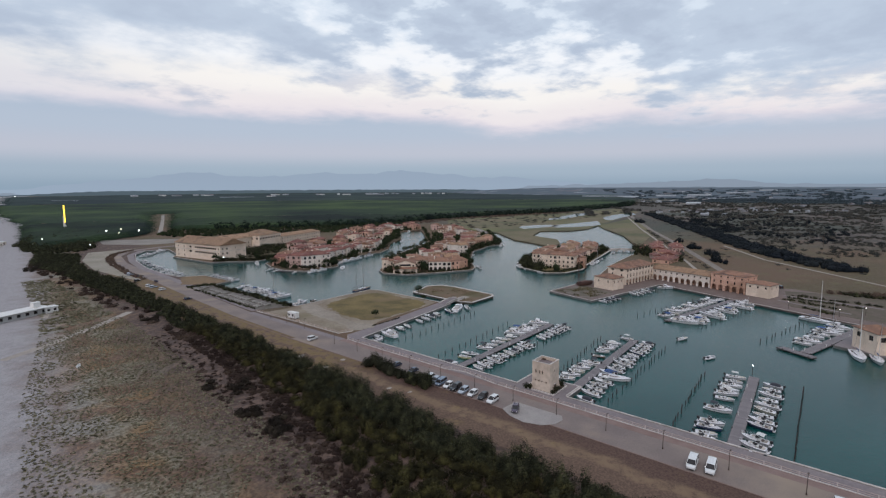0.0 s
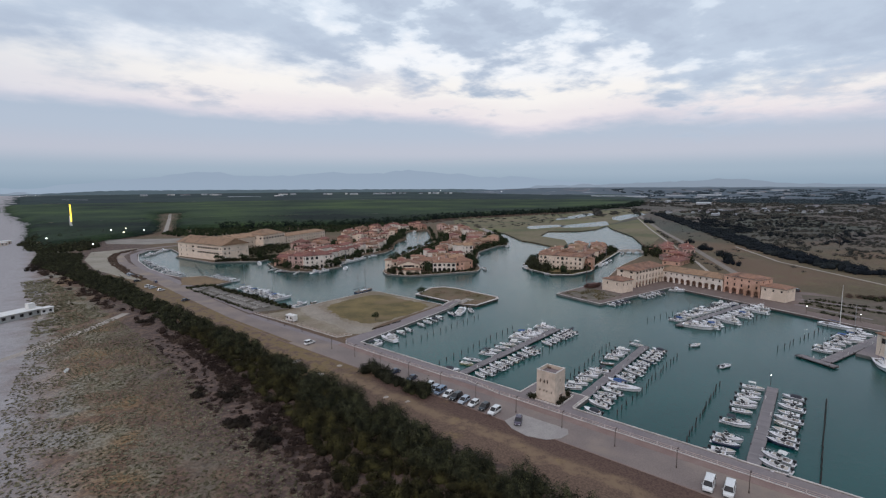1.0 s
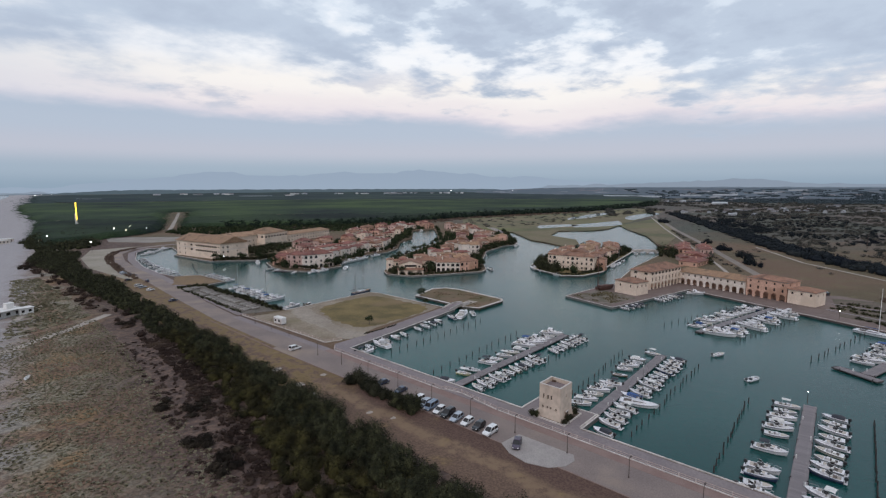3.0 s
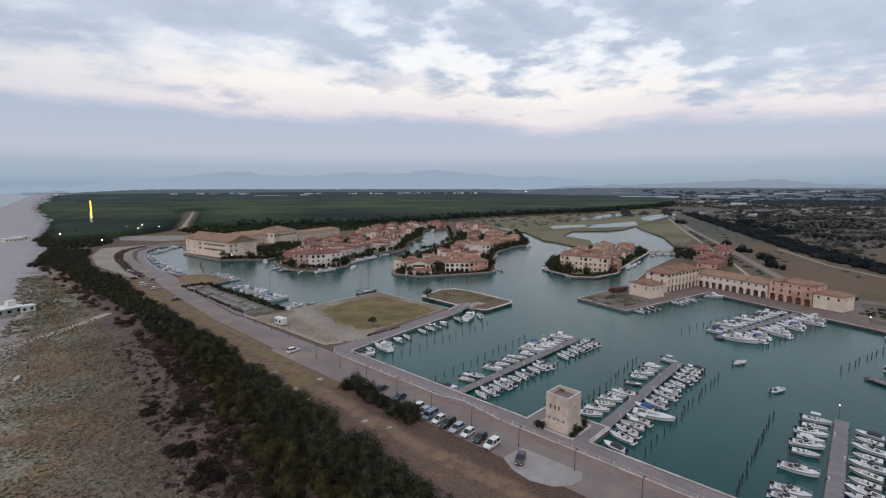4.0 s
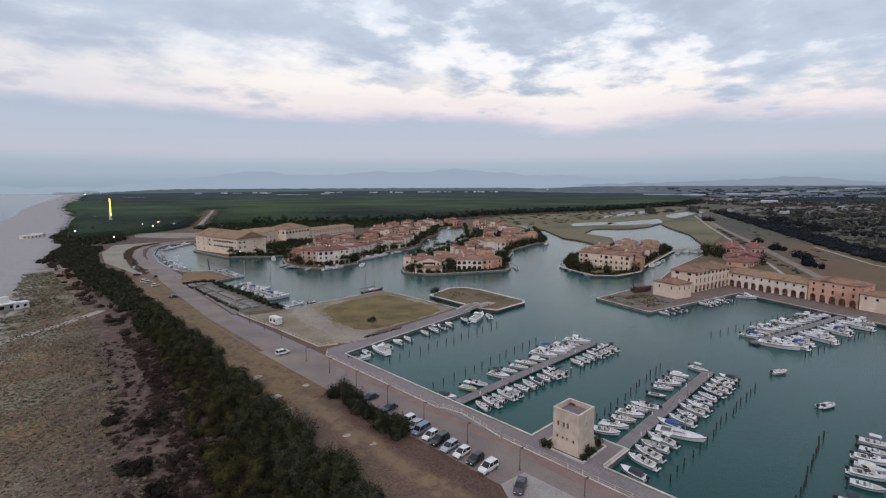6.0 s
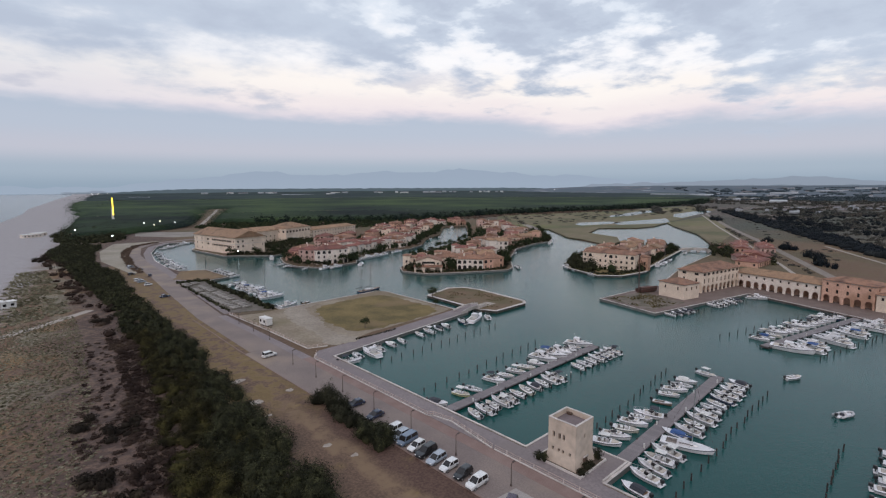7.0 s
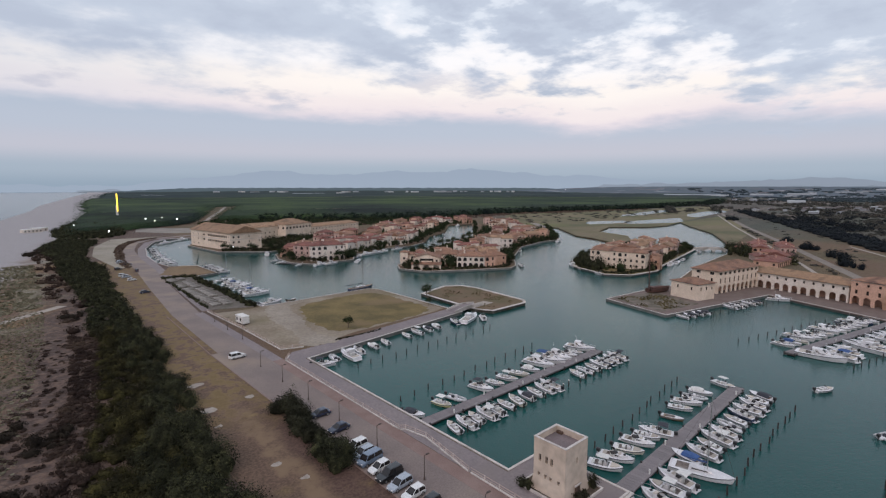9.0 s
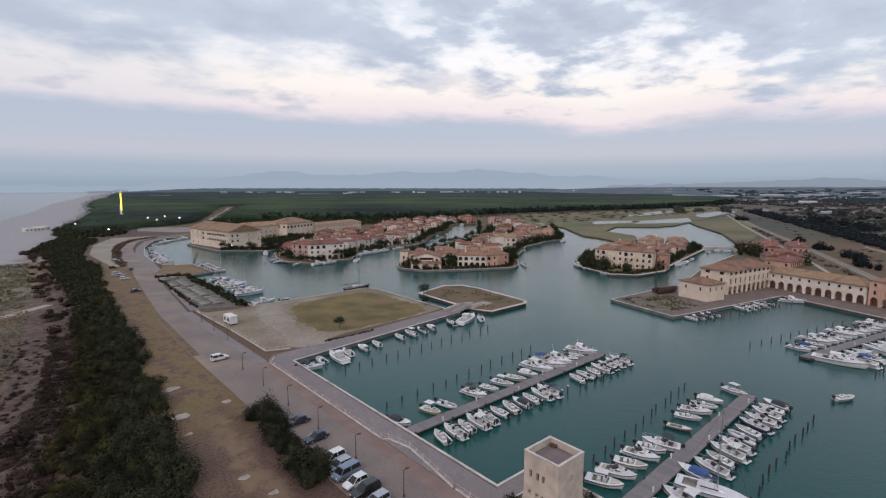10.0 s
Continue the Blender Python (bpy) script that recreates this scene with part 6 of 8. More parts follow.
        part("rigging", wires, METAL_DARK, m)
    return root


BOATS = [
    open_boat("motorboat", 4.8, 2.0, 0.75, label="small white open motorboat with a black outboard"),
    open_boat("motorboat", 5.1, 2.05, 0.8, cover=CANVAS_DARK, console=False, label="white motorboat under a dark canvas cover"),
    cabin_boat("motorboat", 5.7, 2.25, 0.9, label="white cabin motorboat with tinted windscreen"),
    open_boat("motorboat", 4.9, 2.1, 0.75, YELLOW_GELCOAT, label="pale yellow open motorboat under a white canopy", top=WHITE_METAL),
    cabin_boat("motorboat", 6.0, 2.35, 0.95, bimini=CANVAS_WHITE, label="white cabin cruiser with a white sun top"),
    inflatable("inflatable_boat", 5.0, 2.2, label="grey inflatable boat with a console"),
    open_boat("motorboat", 5.0, 2.05, 0.78, cover=CANVAS_WHITE, console=False, label="white motorboat under a pale canvas cover"),
    cabin_boat("motorboat", 5.6, 2.2, 0.9, NAVY_GELCOAT, label="navy-hulled cabin motorboat with white deck"),
    cabin_boat("motor_cruiser", 8.6, 3.0, 1.2, fly=True, label="large white motor cruiser with a wheelhouse"),
    cabin_boat("motor_cruiser", 9.6, 3.2, 1.3, bimini=CANVAS_BLUE, label="large white motor cruiser with a blue sun top"),
    sailing_boat("sailing_boat", 9.5, 3.0, 1.1, 12.5, label="white sailing boat with a furled sail and blue cover"),
    sailing_boat("sailing_boat", 13.0, 3.2, 1.1, 13.5, NAVY_GELCOAT, CANVAS_DARK, "dark two-masted wooden ketch moored by the lawn", two=True),
    open_boat("rowing_boat", 4.3, 1.7, 0.6, TEAK, console=False, label="brown wooden rowing boat with an outboard"),
    cabin_boat("motor_cruiser", 11.5, 3.6, 1.5, fly=True, label="big white motor yacht with a raised wheelhouse"),
    sailing_boat("sailing_boat", 13.0, 3.8, 1.3, 17.0, label="tall-masted white sailing yacht at its berth"),
    open_boat("motorboat", 5.6, 2.25, 0.85, label="white open motorboat under a pale canopy", top=CANVAS_WHITE),
    open_boat("motorboat", 5.4, 2.2, 0.85, cover=CANVAS_BLUE, console=False, label="white motorboat under a blue canvas cover"),
    cabin_boat("motorboat", 6.2, 2.4, 1.0, bimini=CANVAS_DARK, label="white cabin motorboat with a dark sun top"),
    open_boat("motorboat", 5.2, 2.15, 0.8, CREAM_GELCOAT, label="cream open motorboat with beige pads"),
]
KIND = {k: i for i, k in enumerate(("open", "covered", "cabin", "yellow", "bimini", "rib", "pale", "navy", "cruiser", "bigblue", "sail", "ketch", "row", "yacht", "tall", "canopy", "bluecover", "darktop", "cream"))}
used = set()


def berth(kind, x, y, rot):
    i = KIND[kind] if isinstance(kind, str) else kind
    m = pose(x, y, random.uniform(-0.04, 0.04), random.uniform(-1.5, 1.5), random.uniform(-1, 1), rot + random.uniform(-6, 6))
    if i not in used:
        used.add(i)
        BOATS[i].matrix_basis = m
    else:
        copy_thing(BOATS[i], m)


# first pier: bows towards the deck
berth("covered", 1.8, -43.2, -73)
for k, x in (("yellow", 9.4), ("rib", 13.4), ("darktop", 21.6), ("open", 26.2), ("canopy", 30.4), ("cream", 35.0), ("pale", 39.4)):
    berth(k, x, -43.4, -80)
for k, x in (("cruiser", 44.2), ("bigblue", 48.2), ("cruiser", 52.0), ("cabin", 55.6), ("open", 59.0), ("cruiser", 63.0)):
    berth(k, x, -42.4 if k in ("cruiser", "bigblue") else -43.4, -80)
for k, x in (("open", 4.0), ("cabin", 7.0), ("open", 10.0), ("bimini", 12.8), ("cabin", 15.6), ("open", 19.0), ("cream", 22.4), ("covered", 25.7), ("open", 28.8), ("cabin", 32.1), ("darktop", 34.6), ("open", 45.6), ("rib", 49.0), ("open", 52.2), ("cabin", 55.4), ("navy", 58.4), ("cabin", 61.6), ("darktop", 64.4)):
    berth(k, x, -52.7, 83)
# second pier
for k, x in (("canopy", 13.8), ("cabin", 17.6), ("cream", 21.6), ("cabin", 25.3), ("open", 28.6)):
    berth(k, x, -79.3 + 0.01 * x, -72)
berth("darktop", 31.2, -79.4, 108)
berth("row", 39.8, -78.8, -75)
for k, x in (("open", 45.2), ("cabin", 49.3), ("rib", 53.0), ("pale", 56.6)):
    berth(k, x, -79.4 + 0.03 * x, -75)
berth("canopy", 65.2, -79.6, 250)
for k, x in (("cabin", 30.2), ("open", 33.8), ("bimini", 37.2), ("cabin", 40.6), ("rib", 44.4), ("open", 47.6), ("navy", 51.0), ("cabin", 54.6), ("cabin", 58.2), ("open", 61.4), ("covered", 64.4)):
    berth(k, x, -88.6 + 0.02 * x, 78)
berth("sail", 23.4, -90.6, -76)
berth("bluecover", 26.6, -86.9, 84)
berth("bimini", 18.6, -88.6, 88)
berth("canopy", 15.0, -88.8, 86)
berth("cabin", 11.6, -89.0, 86)
berth("cabin", 8.0, -89.4, 86)
berth("covered", 3.2, -90, 90)
# pier by the south road
for k, x in (("cabin", 0.6), ("open", 3.4), ("navy", 7.0), ("cabin", 10.3), ("darktop", 19.6), ("open", 28.2), ("cabin", 32.6), ("pale", 35.8), ("cabin", 39.5), ("open", 43.6), ("canopy", 47.6)):
    berth(k, x, -120.7 + 0.03 * x, -84)
for k, x in (("open", -0.2), ("cabin", 3.6), ("bimini", 7.4), ("navy", 15.6), ("cabin", 19.0), ("open", 22.8), ("cream", 26.6), ("cabin", 30.4), ("open", 34.6), ("cabin", 38.8), ("open", 43.2), ("covered", 47.0)):
    berth(k, x, -130.2 + 0.03 * x, 86)
# east pier
HALF = {0: 2.5, 1: 2.6, 2: 2.9, 4: 3.1, 6: 2.6, 7: 2.9, 8: 4.4, 9: 4.9, 13: 5.8, 15: 2.9, 16: 2.8, 17: 3.2, 18: 2.7, 10: 4.8}
ax, ay, ux, uy = 102.0, -83.5, 0.974, -0.226     # the pier's head and its way to the quay


def east_berth(kind, along, sgn):
    """Bow towards the deck, the gap to it set by the boat's own length."""
    off = sgn * (2.2 + HALF[kind])
    berth(kind, ax + ux * along - uy * off, ay + uy * along + ux * off, (-103 if sgn > 0 else 77) + random.uniform(-4, 4))


for i, k in enumerate((2, 16, 18, 8, 4, 2, 15, 8, 2, 17, 2, 4, 8, 7, 2)):
    east_berth(k, 7.5 + 3.75 * i, 1)
for i, k in enumerate((9, 8, 2, 13, 8, 2, 9, 8, 4, 13, 2, 8)):
    east_berth(k, 9.5 + 4.7 * i, -1)
berth("yacht", 105.2, -90.0, -92)
berth("navy", 160, -104, 80)
# pier with the crosswise head
for i, k in enumerate(("cabin", "cruiser", "open", "cabin", "cabin", "bigblue", "sail", "cabin", "cruiser")):
    berth(k, 101 + 4.4 * i, -132.0 - 1.22 * i + random.uniform(-0.3, 0.3), -107)
berth("tall", 143.2, -133.8, -107)
berth("tall", 95.5, -148.0, 190)
berth("sail", 95.0, -153.0, 190)
# along the north quay of the basin
for k, x in (("rib", 6.4), ("cabin", 14.6), ("pale", 19.8), ("open", 24.6), ("open", 33.4), ("canopy", 38.0), ("covered", 42.8), ("pale", 46.8)):
    berth(k, x, -3.4 + 0.12 * x, 85)
berth("darktop", 1.9, -5.6, -38)
berth("cruiser", 10.4, -3.9, 84)
berth("navy", 55, 2.0, 70)
berth("yacht", 61.5, 1.0, 20)
berth("cabin", 66.3, -0.5, 60)
# quay of the lawn, the west arm and the village shores
berth("cruiser", 20, 70.3, 8)
berth("covered", 14.5, 71, 60)
berth("row", 28, 70.6, 8)
berth("ketch", 62, 71.6, 4)
for i, k in enumerate(("yacht", "bigblue", "sail", "cruiser", "yacht", "bigblue", "cruiser", "cabin", "sail")):
    berth(k, 21.5 + 0.3 * (i % 3), 90 + 5.2 * i, 4 + random.uniform(-6, 6))
for i in range(7):
    berth(random.choice((2, 4, 0, 6)), 29.5, 156 + 4.6 * i, 0)
for i in range(15):
    t = i / 14
    berth(random.choice((2, 4, 0, 6, 8, 1)), 14.5 + 3 * t + 6 * t * t, 200 + 92 * t, 8 - 20 * t)
for i in range(5):
    berth(random.choice((2, 8, 0)), 34 + 6 * i, 322 + 7 * i, -35)
for k, x, y, r in (("cruiser", 87, 143.5, 0), ("sail", 104.5, 142.5, 40), ("cruiser", 74.5, 209, 70), ("cabin", 66, 176, 0), ("cabin", 66, 168, 0), ("open", 70, 152, 20), ("cruiser", 80, 144.5, 10), ("yacht", 124, 163, 12), ("yacht", 133, 165, 12),
                   ("cruiser", 142, 168, 20), ("sail", 158, 174, 0), ("cabin", 116, 161, 30), ("cabin", 166, 64, 60), ("open", 169, 68, 60), ("cabin", 176, 20, 70), ("cruiser", 188, 44, 60), ("open", 183, 36, 60), ("cruiser", 235, 8, 10), ("cabin", 262, 12, 10),
                   ("sail", 246, 9, 10), ("cabin", 305, 19, 10), ("cruiser", 290, 126, 10), ("cabin", 218, 108, 35), ("cabin", 200, 199, 40), ("open", 240, 228, 40), ("cabin", 255, 232, 40), ("cruiser", 340, 302, 30)):
    berth(k, x, y, r)
for x in (120, 124, 128.5, 132, 148, 152, 156, 160, 165):
    berth(random.choice((0, 1, 2, 6)), x, -46.8 - 0.215 * (x - 119), 78)
berth("cruiser", 176.5, -62, -70)
# two small boats lying out in the basin
berth("open", 79.2, -95.8, -28)
berth("rib", 62.4, -108.8, -28)

# ---- vehicles ----


def car(label, L, W, H, paint, kind, name="car"):
    """A car on its wheels, nose towards +x; the glasshouse and roof are set on a rounded lower body."""
    root = thing(name, label, "van" if name == "van" else "car", pose(0, 0, -100), "parked cars")
    belt, sill = H * 0.56, 0.30
    nose = {"hatch": 0.27, "suv": 0.25, "van": 0.16, "sedan": 0.27}[kind]
    tail = {"hatch": 0.03, "suv": 0.02, "van": 0.01, "sedan": 0.15}[kind]
    w = W / 2
    g = Geo()
    prof = [(-L / 2, 0.72, 0.80), (-L / 2 + 0.06, 0.86, 0.92), (-L / 2 + 0.25, 0.97, 0.99), (-L * 0.2, 1.0, 1.0), (L * 0.12, 1.0, 1.0), (L * 0.24, 1.0, 0.97), (L / 2 - 0.45, 0.97, 0.90), (L / 2 - 0.18, 0.90, 0.80), (L / 2 - 0.05, 0.80, 0.68), (L / 2, 0.66, 0.56)]
    g.loft([[(x, -w * a * 0.96, sill), (x, -w * a, sill + 0.25), (x, -w * a * 0.97, belt * b), (x, w * a * 0.97, belt * b), (x, w * a, sill + 0.25), (x, w * a * 0.96, sill)] for x, a, b in prof], caps=True)
    body = part("body", g, paint, root)
    xr, xf = -L / 2 + tail * L + 0.08, L / 2 - nose * L
    lo = [(xr, -w * 0.95), (xf, -w * 0.93), (xf, w * 0.93), (xr, w * 0.95)]
    hi = [(xr + 0.22, -w * 0.78), (xf - (0.85 if kind != "van" else 0.6), -w * 0.74), (xf - (0.85 if kind != "van" else 0.6), w * 0.74), (xr + 0.22, w * 0.78)]
    ring = lambda k, z, e=0.0: [(ax + (bx - ax) * k + (e if i in (0, 3) else -e), ay + (by - ay) * k + (e if i < 2 else -e), z) for i, ((ax, ay), (bx, by)) in enumerate(zip(lo, hi))]
    part("glasshouse", Geo().loft([ring(0, belt * 0.97), ring(0.55, belt + (H - belt) * 0.5), ring(1, H - 0.08)], caps=True), GLASS, root, "dark car windows")
    part("roof", Geo().loft([ring(1, H - 0.13, -0.04), ring(1, H - 0.06, -0.03), ring(1, H - 0.015, 0.10), ring(1, H, 0.32)], caps=True), paint, root)
    posts = Geo()
    for (ax, ay), (bx, by) in zip(lo, hi):
        posts.rod((ax, ay, belt * 0.97), (bx, by, H - 0.08), 0.05, n=5)
    mx = (lo[0][0] + lo[1][0]) / 2
    for s in (-1, 1):
        posts.rod((mx, s * w * 0.95, belt * 0.97), (mx - 0.05, s * w * 0.79, H - 0.08), 0.05, n=5)
    part("pillars", posts, paint, root)
    rim = mat("alloy_wheel", (0.45, 0.45, 0.46), rough=0.35, metal=0.8, bump=0) if "alloy_wheel" not in bpy.data.materials else bpy.data.materials["alloy_wheel"]
    for sx in (-1, 1):
        for s in (-1, 1):
            x, y = sx * L * 0.30, s * (w - 0.10)
            wheel = part("wheel", Geo().rod((x, y - 0.11, 0.31), (x, y + 0.11, 0.31), 0.31, n=14), TYRE, root)
            part("rim", Geo().rod((x, y + s * 0.10, 0.31), (x, y + s * 0.125, 0.31), 0.19, n=10), rim, wheel)
    for s in (-1, 1):
        part("headlight", Geo().box(L / 2 - 0.18, s * w * 0.58 - 0.16, belt * 0.62, L / 2 - 0.02, s * w * 0.58 + 0.16, belt * 0.74, 0.02), WHITE_METAL, root, "clear headlight")
        part("tail_light", Geo().box(-L / 2 - 0.02, s * w * 0.72 - 0.1, belt * 0.65, -L / 2 + 0.06, s * w * 0.72 + 0.1, belt * 0.9, 0.02), RED_PLASTIC, root, "red tail light")
        part("mirror", Geo().box(xf - 0.25, s * (w + 0.09) - 0.08, belt, xf - 0.1, s * (w + 0.09) + 0.08, belt + 0.14, 0.03), paint, root)
    part("bumper", Geo().box(L / 2 - 0.1, -w * 0.7, 0.28, L / 2 + 0.03, w * 0.7, 0.46, 0.04), BLACK_PLASTIC, root)
    return root


RED_PLASTIC = mat("red_light_plastic", (0.30, 0.02, 0.015), (0.22, 0.015, 0.01), rough=0.2, bump=0)
paint = lambda n, c: mat(n, c, tuple(v * 0.92 for v in c), scale=0.6, rough=0.25, bump=0, coat=0.6)
P_WHITE, P_BLACK, P_SILVER = paint("white_car_paint", (0.72, 0.72, 0.71)), paint("black_car_paint", (0.014, 0.015, 0.017)), paint("silver_car_paint", (0.36, 0.40, 0.45))
P_BLUE, P_PURPLE, P_NAVY = paint("steel_blue_car_paint", (0.17, 0.22, 0.29)), paint("plum_car_paint", (0.055, 0.035, 0.06)), paint("navy_car_paint", (0.02, 0.03, 0.06))
cars = {"suv": car("white sport utility car parked nose to the verge", 4.3, 1.8, 1.75, P_WHITE, "suv"), "black": car("dark green-black small car parked in the row", 3.9, 1.7, 1.6, P_BLACK, "suv"),
        "hatch": car("white hatchback parked in the row", 3.9, 1.65, 1.5, P_WHITE, "hatch"), "silver": car("silver-blue estate car parked in the row", 4.3, 1.75, 1.55, P_SILVER, "hatch"),
        "pickup": car("black sport utility car parked in the row", 4.6, 1.85, 1.8, P_BLACK, "suv"), "blue": car("steel blue minivan parked in the row", 4.6, 1.85, 1.85, P_BLUE, "van"),
        "plum": car("plum purple car standing on the concrete apron", 4.1, 1.75, 1.55, P_PURPLE, "hatch"), "navy": car("navy blue saloon car beside the bushes", 4.3, 1.75, 1.45, P_NAVY, "sedan"),
        "van": car("white passenger van standing on the road edge", 4.9, 1.9, 2.0, P_WHITE, "van", "van")}
placed = set()


def park(kind, x, y, rot):
    if kind in placed:
        copy_thing(cars[kind], pose(x, y, LAND + 0.07, 0, 0, rot))
    else:
        placed.add(kind)
        cars[kind].matrix_basis = pose(x, y, LAND + 0.07, 0, 0, rot)


for k, x, y, r in (("suv", -15.8, -72, 182), ("black", -15.6, -68.6, 185), ("hatch", -15.7, -65.2, 184), ("silver", -15.8, -62, 186), ("pickup", -15.6, -59, 184), ("hatch", -15.6, -56.2, 186), ("blue", -15.4, -53.2, 188), ("silver", -15.2, -50.8, 185),
                   ("suv", -15.0, -48.2, 186), ("navy", -13.8, -40.3, 185), ("navy", -13.6, -32.5, 178), ("plum", -16.4, -79.6, 205), ("suv", -13.9, 12.6, 5), ("van", -14.8, -121.8, 185), ("van", -14.2, -125.2, 185), ("suv", -13.5, -146, 185),
                   ("silver", -7.5, 224, 10), ("navy", -5.5, 214, 8), ("navy", -6, 186, 80), ("silver", -7, 228, 12), ("silver", -13.7, 168, 10), ("suv", -14.2, 173, 12), ("hatch", -13.2, 157, 6), ("navy", -14.6, 121, 12), ("black", -12.6, 197, 8), ("pickup", 213, -113, 30)):
    park(k, x, y, r)

# ---- street furniture ----


def street_lamp():
    root = thing("street_lamp", "rusty brown street lamp with a single short arm", "street lamp", pose(0, 0, -100), "promenade street lamps")
    part("base", Geo().cyl(0, 0, 0, 0.5, 0.16, 0.11, 8), METAL_DARK, root)
    part("pole", Geo().cyl(0, 0, 0.5, 4.05, 0.075, 0.05, 8), METAL_DARK, root)
    part("arm", Geo().rod((0, 0, 3.95), (0.55, 0, 4.12), 0.035, n=6), METAL_DARK, root)
    part("lantern", Geo().box(0.3, -0.16, 4.0, 0.95, 0.16, 4.18, 0.05), METAL_DARK, root, "dark lantern head, unlit")
    return root


lamp = street_lamp()
for i, y in enumerate([-154 + 13 * k for k in range(13)] + [28, 41, 54]):
    m = pose(-11.8 + (0.6 if y > 10 else 0) + (4.2 if y > 10 else 0), y, LAND + 0.05, 0, 0, 0)
    if i == 0:
        lamp.matrix_basis = m
    else:
        copy_thing(lamp, m)


def railing(pts, spacing=3.0, label="white railing with posts along the promenade edge"):
    """White posts with two rails between them."""
    root = thing("railing", label, "railing", pose(0, 0, LAND + 0.05))
    post = Geo().box(-0.08, -0.08, 0, 0.08, 0.08, 1.0, 0.02).mesh("post", POST_PAINT)
    for a, b in zip(pts, pts[1:]):
        a, b = Vector(a), Vector(b)
        n = max(1, round((b - a).length / spacing))
        for i in range(n):
            p = a.lerp(b, i / n)
            part("post", post, POST_PAINT, root, at=pose(p.x, p.y, 0))
        for z in (0.5, 0.92):
            part("rail", Geo().rod((a.x, a.y, z), (b.x, b.y, z), 0.045, n=6), RAIL_PAINT, root)
    part("kerb", Geo().strip(pts, -0.16, 0.16, -0.05, 0.14), COPING, root, "pale kerb under the railing")
    return root


POST_PAINT = mat("worn_white_post_paint", (0.52, 0.45, 0.42), (0.40, 0.34, 0.32), scale=1, rough=0.7, bump=0.05, vary=0.2)
RAIL_PAINT = mat("pinkish_rail_paint", (0.50, 0.38, 0.32), (0.43, 0.32, 0.27), scale=1, rough=0.7, bump=0.05)
railing([(-5.1, -200), (-5.1, -66.5)])
railing([(-5.1, -66), (-3.2, -53), (-4.2, -48.2), (-5.1, -47.6)], 2.2, "white railing of the ramp down to the pier")
railing([(-5.1, -47.3), (-5.1, 2.2), (-2.5, 5.6)])
railing([(-4.5, 70), (-3.0, 40), (-2.4, 11.5), (3.5, 9.5)], 2.5, "white railing beside the gravel yard")

# the white kiosk trailer in the yard
kiosk = thing("kiosk", "small white kiosk trailer with two windows", "kiosk", pose(-0.6, 45.6, LAND + 0.05, 0, 0, -84))
part("body", Geo().box(-2.6, -1.15, 0.35, 2.6, 1.15, 2.75, 0.12), WHITE_METAL, kiosk)
part("roof", Geo().box(-2.7, -1.25, 2.75, 2.7, 1.25, 2.9, 0.05), WHITE_METAL, kiosk)
part("skirt", Geo().box(-2.3, -0.95, 0, 2.3, 0.95, 0.36), METAL_DARK, kiosk)
for x in (-1.5, 0.9):
    part("window", Geo().box(x - 0.5, -1.18, 1.2, x + 0.5, -1.12, 2.2), GLASS, kiosk)
part("door", Geo().box(1.75, -1.19, 0.4, 2.4, -1.12, 2.4, 0.02), COPING, kiosk)

# ---- plants ----


def clumps(centres, radii, heights, leaves, size, rng, ground=LAND, flat=0.55, lift=0.0):
    """Leaf cards spread over and through lumpy crowns: arrays of vertices and quads."""
    n = len(centres)
    per = np.maximum(6, (leaves * np.ones(n)).astype(int))
    idx = np.repeat(np.arange(n), per)
    k = len(idx)
    d = rng.normal(size=(k, 3))
    d[:, 2] = np.abs(d[:, 2]) * 1.1 - 0.15
    d /= np.linalg.norm(d, axis=1)[:, None]
    lump = 0.82 + 0.30 * np.sin(d[:, 0] * 5 + idx * 1.7) * np.cos(d[:, 1] * 6 + idx * 0.9) + 0.13 * rng.normal(size=k)
    r = radii[idx] * lump * (0.7 + 0.3 * rng.random(k) ** 0.4)
    c = np.empty((k, 3))
    c[:, 0] = centres[idx, 0] + d[:, 0] * r
    c[:, 1] = centres[idx, 1] + d[:, 1] * r
    c[:, 2] = ground + np.maximum(0.1, heights[idx] * (0.35 + 0.65 * d[:, 2] * lump))
    nrm = d * 0.9 + rng.normal(size=(k, 3)) * 0.24
    nrm[:, 2] += lift
    nrm /= np.linalg.norm(nrm, axis=1)[:, None]
    a = np.cross(nrm, rng.normal(size=(k, 3)))
    a /= np.linalg.norm(a, axis=1)[:, None]
    b = np.cross(nrm, a)
    s = size * (0.6 + 0.8 * rng.random(k))[:, None]
    v = np.stack([c - a * s - b * s * flat, c + a * s - b * s * flat, c + a * s * 0.7 + b * s * flat, c - a * s * 0.7 + b * s * flat], 1).reshape(-1, 3)
    q = np.arange(4 * k).reshape(-1, 4)
    return v, q


